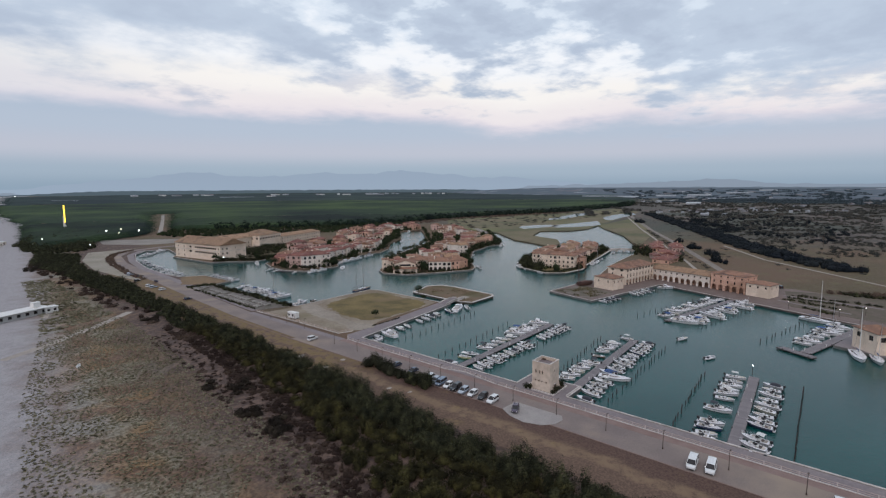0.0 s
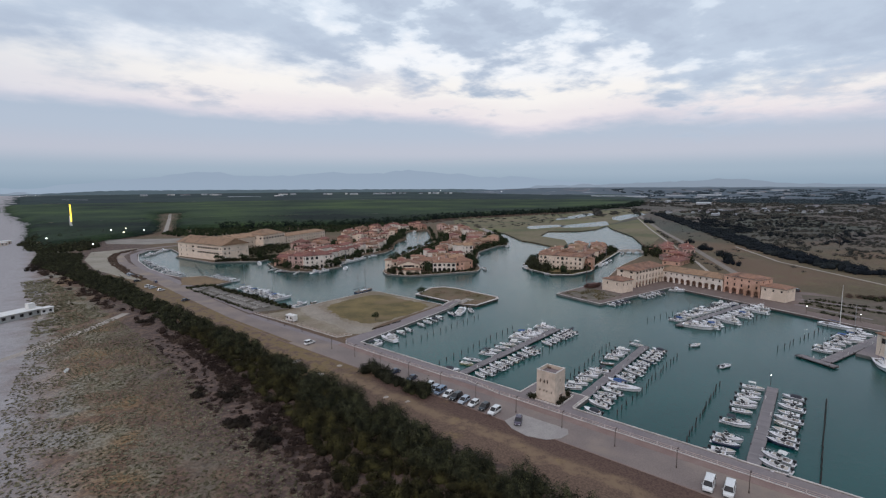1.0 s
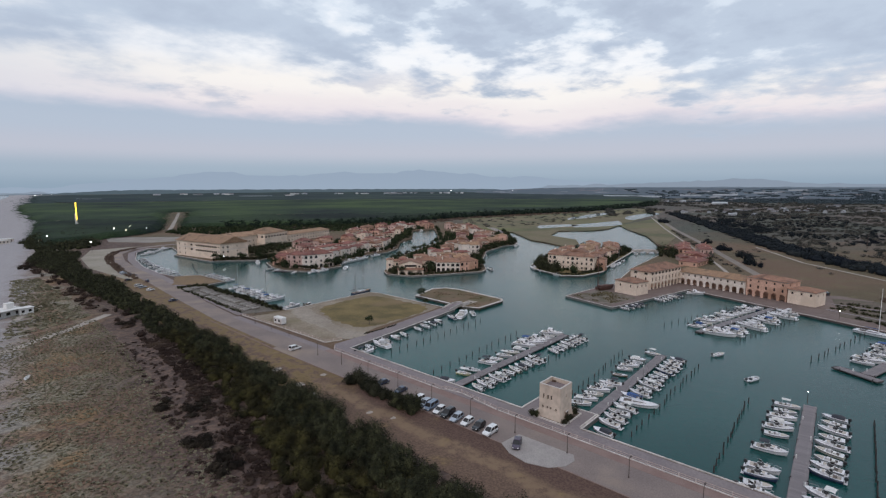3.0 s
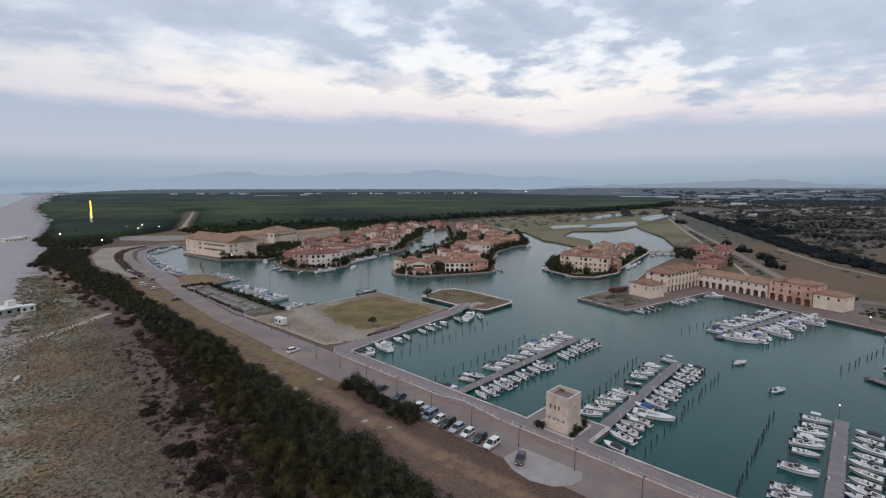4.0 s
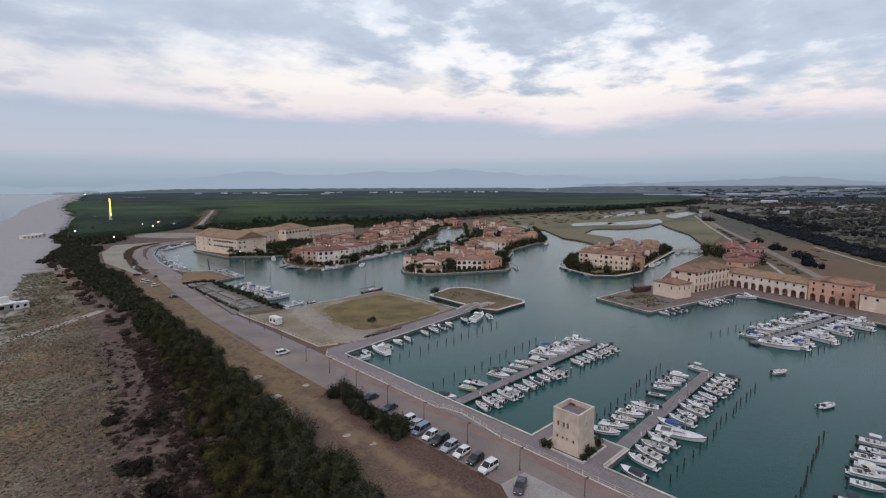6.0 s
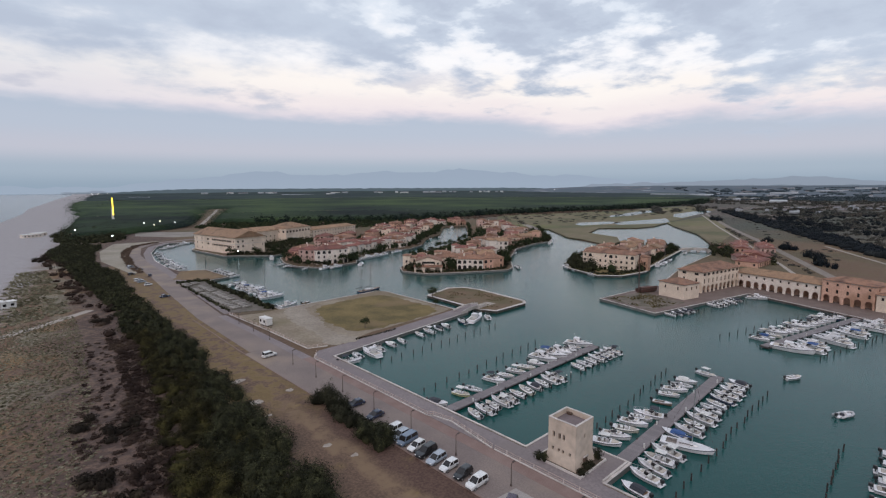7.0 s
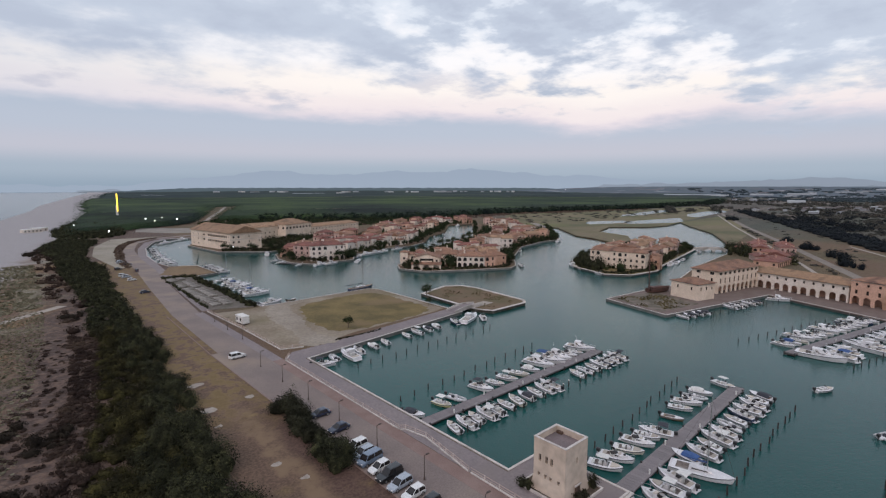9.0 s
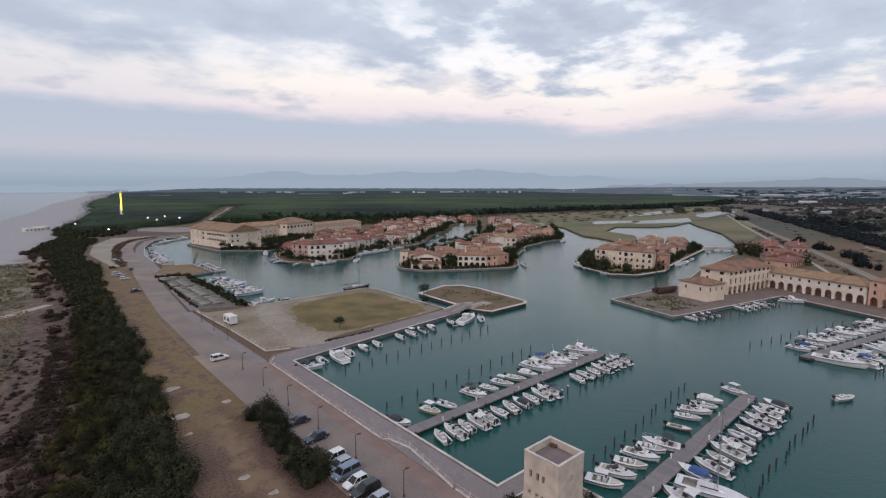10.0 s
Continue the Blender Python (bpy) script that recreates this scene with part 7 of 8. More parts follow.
def cores(centres, radii, heights, ground=LAND, squash=0.6):
    """Low dark bodies inside the crowns, so that no daylight shows through the middle."""
    n = 8
    ang = np.arange(n) * 2 * np.pi / n
    prof = ((0.75, 0.0), (1.0, 0.35), (0.75, 0.72), (0.12, 0.92))
    v, q = [], []
    for i, (x, y) in enumerate(centres):
        wob = 1 + 0.2 * np.sin(ang * 2 + i) + 0.12 * np.cos(ang * 3 + 2 * i)
        k = len(v) * n
        for f, z in prof:
            v.append(np.stack([x + radii[i] * squash * f * wob * np.cos(ang), y + radii[i] * squash * f * wob * np.sin(ang), np.full(n, ground + heights[i] * squash * z)], 1))
        for a in range(len(prof) - 1):
            for b in range(n):
                c = (b + 1) % n
                q.append((k + a * n + b, k + a * n + c, k + (a + 1) * n + c, k + (a + 1) * n + b))
    return np.concatenate(v), np.array(q)


def inside(x, y, poly):
    res = np.zeros(len(x), bool)
    for (x0, y0), (x1, y1) in zip(poly, poly[1:] + poly[:1]):
        hit_ = ((y0 > y) != (y1 > y)) & (x < (x1 - x0) * (y - y0) / ((y1 - y0) or 1e-9) + x0)
        res ^= hit_
    return res


def scatter(poly, gap, rng):
    xs, ys = [p[0] for p in poly], [p[1] for p in poly]
    gx, gy = np.meshgrid(np.arange(min(xs), max(xs), gap), np.arange(min(ys), max(ys), gap))
    p = np.stack([gx.ravel(), gy.ravel()], 1) + rng.uniform(-0.55, 0.55, (gx.size, 2)) * gap
    return p[inside(p[:, 0], p[:, 1], poly)]


def thicket(name, poly, gap, r, h, leaves, size, material, label, category, seed, ground=LAND, skip=0.0, squash=0.6, patchy=0.0):
    rng = np.random.default_rng(seed)
    c = scatter(poly, gap, rng)
    if skip:
        c = c[rng.random(len(c)) > skip]
    if patchy:
        c = c[np.array([noise.noise(Vector((x / patchy, y / patchy * 1.8, seed))) for x, y in c]) + rng.normal(size=len(c)) * 0.14 > -0.02]
    rr, hh = r * rng.uniform(0.55, 1.5, len(c)), h * rng.uniform(0.5, 1.25, len(c))
    hh *= 0.95 + 0.35 * np.sin(c[:, 0] * 0.31 + 1.3 * np.sin(c[:, 1] * 0.13)) * np.cos(c[:, 1] * 0.22)
    va, qa = clumps(c, rr, hh, leaves * rr / r, size, rng, ground)
    vb, qb = cores(c, rr, hh, ground, squash)
    me = bulk(name, np.concatenate([va, vb]), np.concatenate([qa, qb + len(va)]), material)
    return tagged(new(name, me), label, category, kind="stuff")


HEDGE_LEFT = [(-84, -175), (-72, -105), (-62, -72), (-57, -54), (-50.5, -28), (-47.5, -5), (-44, 14), (-41, 40), (-39.5, 65)]
HEDGE_RIGHT = [(-26.5, 65), (-27.5, 44), (-29.8, 12), (-31.2, -7), (-33.2, -24), (-35, -46), (-36, -70), (-37, -110), (-40, -175)]
shift = lambda pts, d: [(x + d, y) for x, y in pts]
thicket("hedge", HEDGE_LEFT + shift(HEDGE_RIGHT, -4.5), 2.4, 1.9, 2.7, 560, 0.10, OLIVE_LEAF, "dense olive green maquis thicket behind the dunes", "thicket", 1)
thicket("hedge_trees", HEDGE_RIGHT[:5] + shift(HEDGE_RIGHT[4::-1], -7.5), 2.8, 2.3, 3.4, 900, 0.105, HEDGE_LEAF, "dark rounded shrubs along the inland side of the thicket", "thicket", 31)
thicket("hedge_tall_trees", HEDGE_RIGHT[4:] + shift(HEDGE_RIGHT[:3:-1], -10.0), 3.1, 2.7, 5.0, 1150, 0.11, HEDGE_LEAF, "tall dark shrubs along the inland side of the thicket", "thicket", 32)
thicket("hedge_far", [(-39.5, 65), (-26.5, 65), (-26, 95), (-23, 135), (-20, 175), (-19, 205), (-21, 265), (-12, 325), (0, 372), (-25, 400), (-40, 330), (-36, 250), (-38, 180), (-36, 120)], 3.2, 2.4, 3.2, 190, 0.21, HEDGE_LEAF, "dark maquis thicket running on behind the beach", "thicket", 30)
thicket("hedge_fringe", [(-39.5, 65), (-36, 120), (-38, 180), (-36, 250), (-40, 330), (-47, 330), (-44, 250), (-47, 180), (-44, 120), (-45, 65)], 4.6, 2.4, 1.9, 80, 0.3, SCRUB_LEAF, "ragged brown and green brush at the beach side", "scrub", 33, skip=0.45)
thicket("dune_scrub", shift(HEDGE_LEFT, -6) + shift(HEDGE_LEFT[::-1], 1), 1.35, 1.1, 0.9, 100, 0.11, SCRUB_LEAF, "low purple-brown scrub between dunes and thicket", "scrub", 2, skip=0.3)
thicket("dune_scrub_edge", shift(HEDGE_LEFT, -15) + shift(HEDGE_LEFT[::-1], -5), 1.6, 0.8, 0.4, 60, 0.10, SCRUB_LEAF, "sparse purple-brown scrub at the edge of the dunes", "scrub", 34, skip=0.55)
for n_, (x, y, r, h) in enumerate(((-61.7, -41, 2.6, 1.9), (-59.4, -37, 2.2, 1.6), (-61.4, -28, 2.4, 1.3), (-59.8, -2, 2.5, 0.9), (-42.5, 90, 3.2, 1.8), (-54.5, -10, 3.0, 1.3), (-44, 300, 5, 2.2), (-37, 315, 5, 2.4), (-30, 330, 4, 2.0), (-34, 262, 5, 2.2), (-10, 425, 6, 3))):
    thicket("dune_shrub", [(x - r, y - r), (x + r, y - r), (x + r, y + r), (x - r, y + r)], r * 0.8, r * 0.55, h * 1.2, 320, 0.13, SHRUB_LEAF, "dark brown-green shrub standing on the dunes", "shrub", 40 + n_)
thicket("verge_bush", [(-21.2, -52), (-17.6, -52), (-17.2, -43.5), (-20.5, -43)], 1.5, 2.1, 4.2, 1000, 0.105, HEDGE_LEAF, "big dark rounded oleander bush beside the road", "bush", 13)
thicket("verge_bushes", [(-20.4, -41), (-17, -41), (-15.8, -24), (-18.8, -24)], 1.5, 1.9, 3.2, 800, 0.105, SHRUB_GREEN, "dark rounded oleander bushes beside the road", "bushes", 3)
thicket("coast_trees", [(-24, 398), (16, 402), (28, 430), (38, 520), (85, 560), (40, 600), (-2, 560), (-22, 500)], 5.5, 3.8, 5.5, 60, 0.45, HEDGE_LEAF, "dark wind-bent trees behind the beach", "trees", 14)
FOREST = [(-18, 420), (40, 470), (110, 520), (150, 560), (230, 500), (330, 440), (420, 420), (560, 430), (700, 410), (900, 360), (1300, 360), (1900, 520), (2700, 850), (3600, 1500), (3600, 3000), (2300, 3700), (420, 3600), (220, 2350), (75, 1337), (55, 1072), (25, 762), (-10, 560)]


def forest(name, poly, near, far, gap, r, h, leaves, size, seed, leaf_m):
    rng = np.random.default_rng(seed)
    c = scatter(poly, gap, rng)
    dist = np.hypot(c[:, 0] + 60, c[:, 1] + 120)
    c = c[(dist >= near) & (dist < far)]
    track = np.abs((c[:, 0] - 152) - (c[:, 1] - 600) * 0.385) < 6.5
    c = c[~(track & (c[:, 1] < 1000))]
    rr, hh = r * rng.uniform(0.8, 1.2, len(c)), h * rng.uniform(0.85, 1.15, len(c))
    va, qa = clumps(c, rr, hh, leaves, size, rng, lift=5.5)
    # the closed canopy between the tree tops
    gx, gy = np.meshgrid(np.arange(-20, 3620, gap * 1.2), np.arange(350, 3720, gap * 1.2))
    ok = inside(gx.ravel(), gy.ravel(), poly)
    dg = np.hypot(gx.ravel() + 60, gy.ravel() + 120)
    ok &= ~((np.abs((gx.ravel() - 152) - (gy.ravel() - 600) * 0.385) < 8) & (gy.ravel() < 1000))
    wood = ok.reshape(gx.shape)
    ok = ok & (dg >= near - gap) & (dg < far + gap)
    ok = ok.reshape(gx.shape)
    z = LAND + h * (0.84 + 0.035 * np.sin(gx * 0.021 + np.sin(gy * 0.013) * 2) * np.cos(gy * 0.017)) + rng.normal(size=gx.shape) * h * 0.06
    ids = np.arange(gx.size).reshape(gx.shape)
    full = ok[:-1, :-1] & ok[1:, :-1] & ok[:-1, 1:] & ok[1:, 1:]
    qb = np.stack([ids[:-1, :-1][full], ids[:-1, 1:][full], ids[1:, 1:][full], ids[1:, :-1][full]], 1)
    keep, qb = np.unique(qb, return_inverse=True)
    # the canopy comes down to the ground at the wood's edge
    inner = np.zeros_like(wood)
    inner[1:-1, 1:-1] = True
    for dy_ in (0, 1, 2):
        for dx_ in (0, 1, 2):
            inner[1:-1, 1:-1] &= wood[dy_:dy_ + wood.shape[0] - 2, dx_:dx_ + wood.shape[1] - 2]
    z = np.where(inner, z, LAND + 0.6)
    vb = np.stack([gx.ravel()[keep], gy.ravel()[keep], z.ravel()[keep]], 1)
    me = bulk(name, np.concatenate([va, vb]), np.concatenate([qa, qb.reshape(-1, 4) + len(va)]), leaf_m)
    return tagged(new(name, me), "broad dark green pine wood reaching to the plain", "forest", kind="stuff")


forest("forest", FOREST, 0, 900, 6.5, 4.8, 7.0, 16, 0.8, 4, PINE_LEAF)
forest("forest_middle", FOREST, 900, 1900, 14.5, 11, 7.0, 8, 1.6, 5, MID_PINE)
forest("forest_far", FOREST, 1900, 4300, 42.0, 36, 7.5, 6, 3.5, 6, HAZED_PINE)
thicket("forest_front", [(196, 522), (230, 500), (330, 440), (420, 420), (560, 430), (700, 410), (900, 360), (1300, 360), (1500, 412), (1500, 450), (1300, 400), (900, 402), (705, 455), (560, 476), (425, 465), (340, 484), (240, 548), (205, 574)], 6.0, 4.6, 8.2, 60, 0.5, FRONT_PINE, "front of the pine wood facing the village, shade put into dark leaves", "trees", 35, squash=0.8)
thicket("field_tree_belt", [(298, -139), (339, -101), (408, -60), (619, 45), (900, 185), (930, 178), (655, 38), (440, -70), (358, -114), (312, -152)], 5.0, 3.8, 4.6, 70, 0.42, BELT_LEAF, "dark belt of trees across the fields", "trees", 7, squash=0.85)
thicket("belt_copse", [(560, -12), (640, 22), (760, 76), (800, 84), (800, 62), (690, 10), (600, -34)], 5.5, 3.8, 4.4, 60, 0.45, BELT_LEAF, "dark copse behind the belt of trees", "trees", 70, squash=0.6, patchy=40)
thicket("near_scrub", [(380, -132), (470, -62), (655, 36), (900, 150), (1000, 120), (1000, -120), (760, -200), (480, -230)], 6.5, 2.8, 2.0, 46, 0.42, FIELD_SCRUB, "low olive scrub over the fields behind the tree belt", "scrub", 8, skip=0.2, squash=0.5, patchy=38)
thicket("field_copse", [(470, -90), (640, 0), (900, 110), (1000, 90), (960, -60), (700, -120), (520, -170)], 11, 3.4, 3.6, 54, 0.5, BELT_LEAF, "scattered dark trees in the fields", "trees", 71, skip=0.45, squash=0.6, patchy=60)
thicket("far_scrub", [(1000, 130), (1600, 260), (2400, 300), (2400, -300), (1200, -300), (1000, -120)], 15, 6.0, 2.6, 30, 0.9, FIELD_SCRUB, "patchy scrub and trees over the far fields", "scrub", 72, skip=0.25, squash=0.5, patchy=70)


def tree(name, label, category, h, r, leaf_m, seed, trunk=0.35, leaves=420, size=0.22, group="village trees", cone=False):
    rng = np.random.default_rng(seed)
    root = thing(name, label, category, pose(0, 0, -100), group)
    g = Geo()
    g.rod((0, 0, -0.2), (0.1, 0.05, h * trunk), 0.16, 0.11, 7)
    tips = []
    for i in range(5):
        a = i * 1.257 + seed
        tip = (math.cos(a) * r * 0.55, math.sin(a) * r * 0.55, h * (0.55 + 0.08 * (i % 3)))
        g.rod((0.1, 0.05, h * trunk * 0.95), tip, 0.08, 0.03, 5)
        tips.append(tip)
    part("trunk", g, BARK, root)
    vs, qs, k = [], [], 0
    for i, (x, y, z) in enumerate(tips + [(0, 0, h * 0.8)]):
        rr = r * (0.55 + 0.1 * (i % 3))
        if cone:
            x, y, rr = x * 0.3, y * 0.3, r * 0.75
        v, q = clumps(np.array([[x, y]]), np.array([rr]), np.array([h * 0.42]), leaves / 6, size, rng, ground=z - h * 0.22)
        vs.append(v)
        qs.append(q + k)
        k += len(v)
    part("crown", bulk("crown", np.concatenate(vs), np.concatenate(qs), leaf_m), leaf_m, root)
    return root


TREES = [tree("tree", "small leafy garden tree among the houses", "tree", 5.5, 2.4, TREE_LEAF, 1), tree("tree", "rounded evergreen garden tree by the shore", "tree", 6.5, 2.8, TREE_LEAF, 2, leaves=520), tree("shrub", "broad dark evergreen shrub", "shrub", 3.4, 2.3, HEDGE_LEAF, 3, trunk=0.2, leaves=380)]
grown = set()


def plant(i, x, y, s=1.0, z=LAND):
    m = pose(x, y, z, 0, 0, random.uniform(0, 360)) @ Matrix.Scale(s, 4)
    if i in grown:
        ob = copy_thing(TREES[i], m)
        ob.scale = (s, s, s)
    else:
        grown.add(i)
        TREES[i].matrix_basis = m


def plant_line(pts, gap, kinds, lo=0.7, hi=1.15, side=2.2):
    for a, b in zip(pts, pts[1:]):
        a, b = Vector(a), Vector(b)
        u = (b - a).normalized()
        n = max(1, int((b - a).length / gap))
        for i in range(n):
            p = a.lerp(b, (i + random.uniform(0.2, 0.8)) / n) + Vector((-u.y, u.x)) * side * random.uniform(0.6, 1.5)
            plant(random.choice(kinds), p.x, p.y, random.uniform(lo, hi))


plant_line(SHORE_FAR[14:20], 5.0, (0, 1, 2, 2), 0.6, 1.1, 2.4)
plant_line(SHORE_FAR[5:10], 8, (0, 1, 2), 0.7, 1.1, 2.5)
plant_line(EAST_ISLE[4:] + EAST_ISLE[:1], 5.2, (0, 1, 2, 2), 0.6, 1.1, 2.6)
plant_line(SHORE[27:] + SHORE_FAR[:5], 6.5, (0, 1, 2), 0.7, 1.15, 3)
plant_line(SHORE[23:27], 4, (2, 1, 2), 0.7, 1.0, 2.5)
thicket("tower_shrub", [(-2.2, -75.4), (-1.0, -75.4), (-1.0, -73.6), (-2.2, -73.6)], 1.0, 1.2, 2.0, 520, 0.085, HEDGE_LEAF, "round dark green shrub at the foot of the tower", "shrub", 110, ground=LAND + 0.2)
thicket("tower_hedge", [(-1.4, -82.5), (4.0, -82.5), (4.0, -81.6), (-1.4, -81.6)], 0.9, 0.75, 1.0, 300, 0.075, SHRUB_GREEN, "low green planting before the tower", "shrubs", 111, ground=LAND + 0.2)
thicket("tower_bush", [(4.4, -82.4), (6.4, -82.4), (6.4, -74.0), (5.4, -74.0), (5.3, -80.5)], 1.1, 1.15, 2.3, 480, 0.085, HEDGE_LEAF, "dense dark green bushes beside the tower", "bushes", 112, ground=LAND + 0.2)
for x, y, sc in ((129, 85, 1.0), (132, 89, 1.1), (126.5, 81.5, 0.8), (134.5, 85, 0.9), (112.5, 96, 1.0), (110.5, 92, 0.9), (161, 71, 1.1), (164, 75, 1.0)):
    plant(1, x, y, sc)
plant(0, 23, 17.8, 0.75)
plant(0, 71, 36, 1.0)
plant(0, 62, 24, 0.6)
for n_, (x, y, r, h) in enumerate(((426, -4, 4, 4.5), (381, -27, 4.5, 5), (374, -31, 4, 4.5), (338, -50, 5, 5.5), (302, -64, 4.5, 5), (312, -59, 4.5, 5), (674, 122, 7, 7), (700, 133, 6, 6), (293, -69, 3, 3.5))):
    thicket("round_tree", [(x - r, y - r), (x + r, y - r), (x + r, y + r), (x - r, y + r)], r * 0.85, r * 0.6, h, 150, 0.35, BELT_LEAF, "round dark tree standing beside the country road", "tree", 90 + n_)
thicket("island_hedge_front", [(107.5, 100), (112, 86.5), (129, 76), (153, 64), (160.5, 67), (158.5, 69.5), (152, 67), (131, 79.5), (115, 90), (110.5, 101)], 1.5, 1.1, 1.5, 90, 0.15, HEDGE_LEAF, "dark hedge round the island's edge", "hedge", 15)
thicket("island_trees_west", [(108, 101), (113, 108), (122, 114), (126, 110), (116, 100), (112, 96)], 3, 2.2, 3.6, 130, 0.25, HEDGE_LEAF, "dark evergreen trees at the island's end", "trees", 16)
thicket("island_trees_east", [(160, 69), (188, 92), (215, 111), (212, 114), (184, 97), (158, 74)], 3, 2.2, 4.0, 130, 0.25, HEDGE_LEAF, "dark evergreen trees along the island's flank", "trees", 17)
thicket("island_bank_trees", [(215, 111), (233, 121), (275, 133.5), (297, 132.5), (340, 170), (336, 173), (294, 137), (272, 138), (230, 126), (212, 116)], 3.4, 2.4, 3.8, 90, 0.3, HEDGE_LEAF, "dark evergreen bank along the canal", "trees", 18)
thicket("isle_hedge_front", [(176.5, 15), (183, 7.5), (204, 4.5), (218, 9), (216, 12), (203, 8.5), (186, 10.5), (180.5, 17), (187, 37), (184, 38)], 1.6, 1.1, 1.5, 90, 0.16, HEDGE_LEAF, "dark garden hedge round the island house", "hedge", 19)
thicket("isle_trees_west", [(180, 24), (185, 39), (202, 52), (208, 47), (197, 39), (190, 26)], 2.8, 2.5, 5.6, 240, 0.22, HEDGE_LEAF, "tall dark evergreens at the island's corner", "trees", 20)
thicket("isle_trees_east", [(205, 5), (222, 10), (240, 14), (238, 18), (220, 16), (206, 11)], 2.6, 2.4, 6.2, 240, 0.22, HEDGE_LEAF, "tall dark evergreens beside the island house", "trees", 21)
thicket("isle_bank_trees", [(240, 14), (316, 28.5), (328, 44), (324, 46), (312, 33), (238, 18.5)], 3.2, 2.2, 3.6, 90, 0.28, HEDGE_LEAF, "dark evergreen bank along the island", "trees", 22)
thicket("hotel_hedge", [(56, 240), (66, 235.5), (81, 220.5), (104, 229), (103, 233), (82, 226), (68, 239.5), (57, 244)], 2.2, 1.9, 3.0, 110, 0.22, HEDGE_LEAF, "dark shrubbery along the hotel quay", "shrubs", 23)
thicket("hotel_garden", [(96, 246), (128, 262), (150, 290), (140, 304), (100, 285), (94, 262)], 5, 3, 4.0, 90, 0.3, HEDGE_LEAF, "dark garden trees in the hotel court", "trees", 24)
thicket("north_shore_gardens", [(82, 150), (104, 150), (118, 170), (152, 182), (196, 195), (232, 230), (266, 250), (330, 314), (380, 318), (390, 350), (300, 345), (240, 300), (150, 262), (118, 232), (98, 210), (80, 200), (73, 180)], 5.2, 2.4, 4.6, 110, 0.22, TREE_LEAF, "green gardens among the village houses", "shrubs", 26, skip=0.15)
thicket("central_island_gardens", [(114, 100), (130, 84), (158, 70), (190, 95), (232, 124), (296, 136), (372, 202), (340, 262), (262, 194), (160, 146), (118, 110)], 5.2, 2.4, 4.8, 110, 0.22, TREE_LEAF, "green gardens among the island houses", "shrubs", 27, skip=0.15)
thicket("east_island_gardens", [(192, 44), (184, 20), (188, 10), (220, 12), (314, 30), (326, 46), (306, 68), (262, 64)], 5.2, 2.3, 4.8, 110, 0.22, TREE_LEAF, "green gardens among the island houses", "shrubs", 28, skip=0.2)
thicket("village_garden", [(106, 152), (122, 172), (150, 178), (148, 182), (118, 178), (104, 158)], 3.4, 2.0, 2.6, 90, 0.24, TREE_LEAF, "green garden shrubs on the village shore", "shrubs", 25)
for x, y in ((110, 240), (118, 252), (100, 250), (92, 240), (84, 236), (128, 256), (140, 262), (96, 262), (110, 268), (122, 276), (60, 236), (72, 229), (88, 222), (330, 6), (322, -4), (312, -8), (345, 6)):
    plant(random.choice((0, 1, 2)), x, y, random.uniform(0.8, 1.2))

# ---- dune grass ----


def tufts(name, poly, gap, seed, material, label, size=0.34):
    """Short grass tussocks: a few bent blades' worth of cards each."""
    rng = np.random.default_rng(seed)
    c = scatter(poly, gap, rng)
    dens = np.array([noise.noise(Vector((x * 0.11, y * 0.11, seed))) + 0.5 * noise.noise(Vector((x * 0.4, y * 0.4, 3))) for x, y in c])
    edge = c[:, 0] - 0.18 * c[:, 1] + 97
    c = c[(dens > -0.25 - 0.02 * np.clip(edge, -14, 8)) & (edge > -14 + 10 * rng.random(len(c)))]
    k = 5
    idx = np.repeat(np.arange(len(c)), k)
    n = len(idx)
    s = size * rng.uniform(0.6, 1.5, len(c))[idx]
    ang = rng.random(n) * 6.283
    p = np.stack([c[idx, 0] + rng.normal(size=n) * s * 0.5, c[idx, 1] + rng.normal(size=n) * s * 0.5, np.full(n, LAND)], 1)
    a = np.stack([np.cos(ang), np.sin(ang), np.zeros(n)], 1) * s[:, None]
    lean = np.stack([-np.sin(ang), np.cos(ang), np.zeros(n)], 1) * (s * rng.uniform(-0.6, 0.6, n))[:, None]
    up_ = np.stack([np.zeros(n), np.zeros(n), s * rng.uniform(0.4, 0.85, n)], 1)
    v = np.stack([p - a * 0.6, p + a * 0.6, p + a + lean + up_, p - a + lean + up_], 1).reshape(-1, 3)
    me = bulk(name, v, np.arange(4 * n).reshape(-1, 4), material)
    return tagged(new(name, me), label, "grass", kind="stuff")


TUFT_LEAF = leaf_mat("dune_grass_blades", (0.112, 0.100, 0.062), (0.185, 0.168, 0.112), (0.260, 0.242, 0.175), patch=0.06, leafy=0.2, lo=0.35, hi=0.80)
tufts("dune_grass", [(-118, -90), (-66, -90), (-60, -20), (-52, 60), (-49, 110), (-80, 100), (-100, 20)], 0.95, 5, TUFT_LEAF, "pale green and straw tussocks of dune grass", size=0.24)
tufts("dune_grass_far", [(-80, 100), (-49, 118), (-47, 180), (-46, 250), (-60, 250), (-72, 140)], 1.5, 6, TUFT_LEAF, "straw coloured dune grass behind the beach", size=0.5)
VERGE_LEAF = leaf_mat("verge_weeds", (0.055, 0.045, 0.022), (0.095, 0.078, 0.036), (0.145, 0.118, 0.055), patch=0.12, leafy=0.3, lo=0.35, hi=0.85)


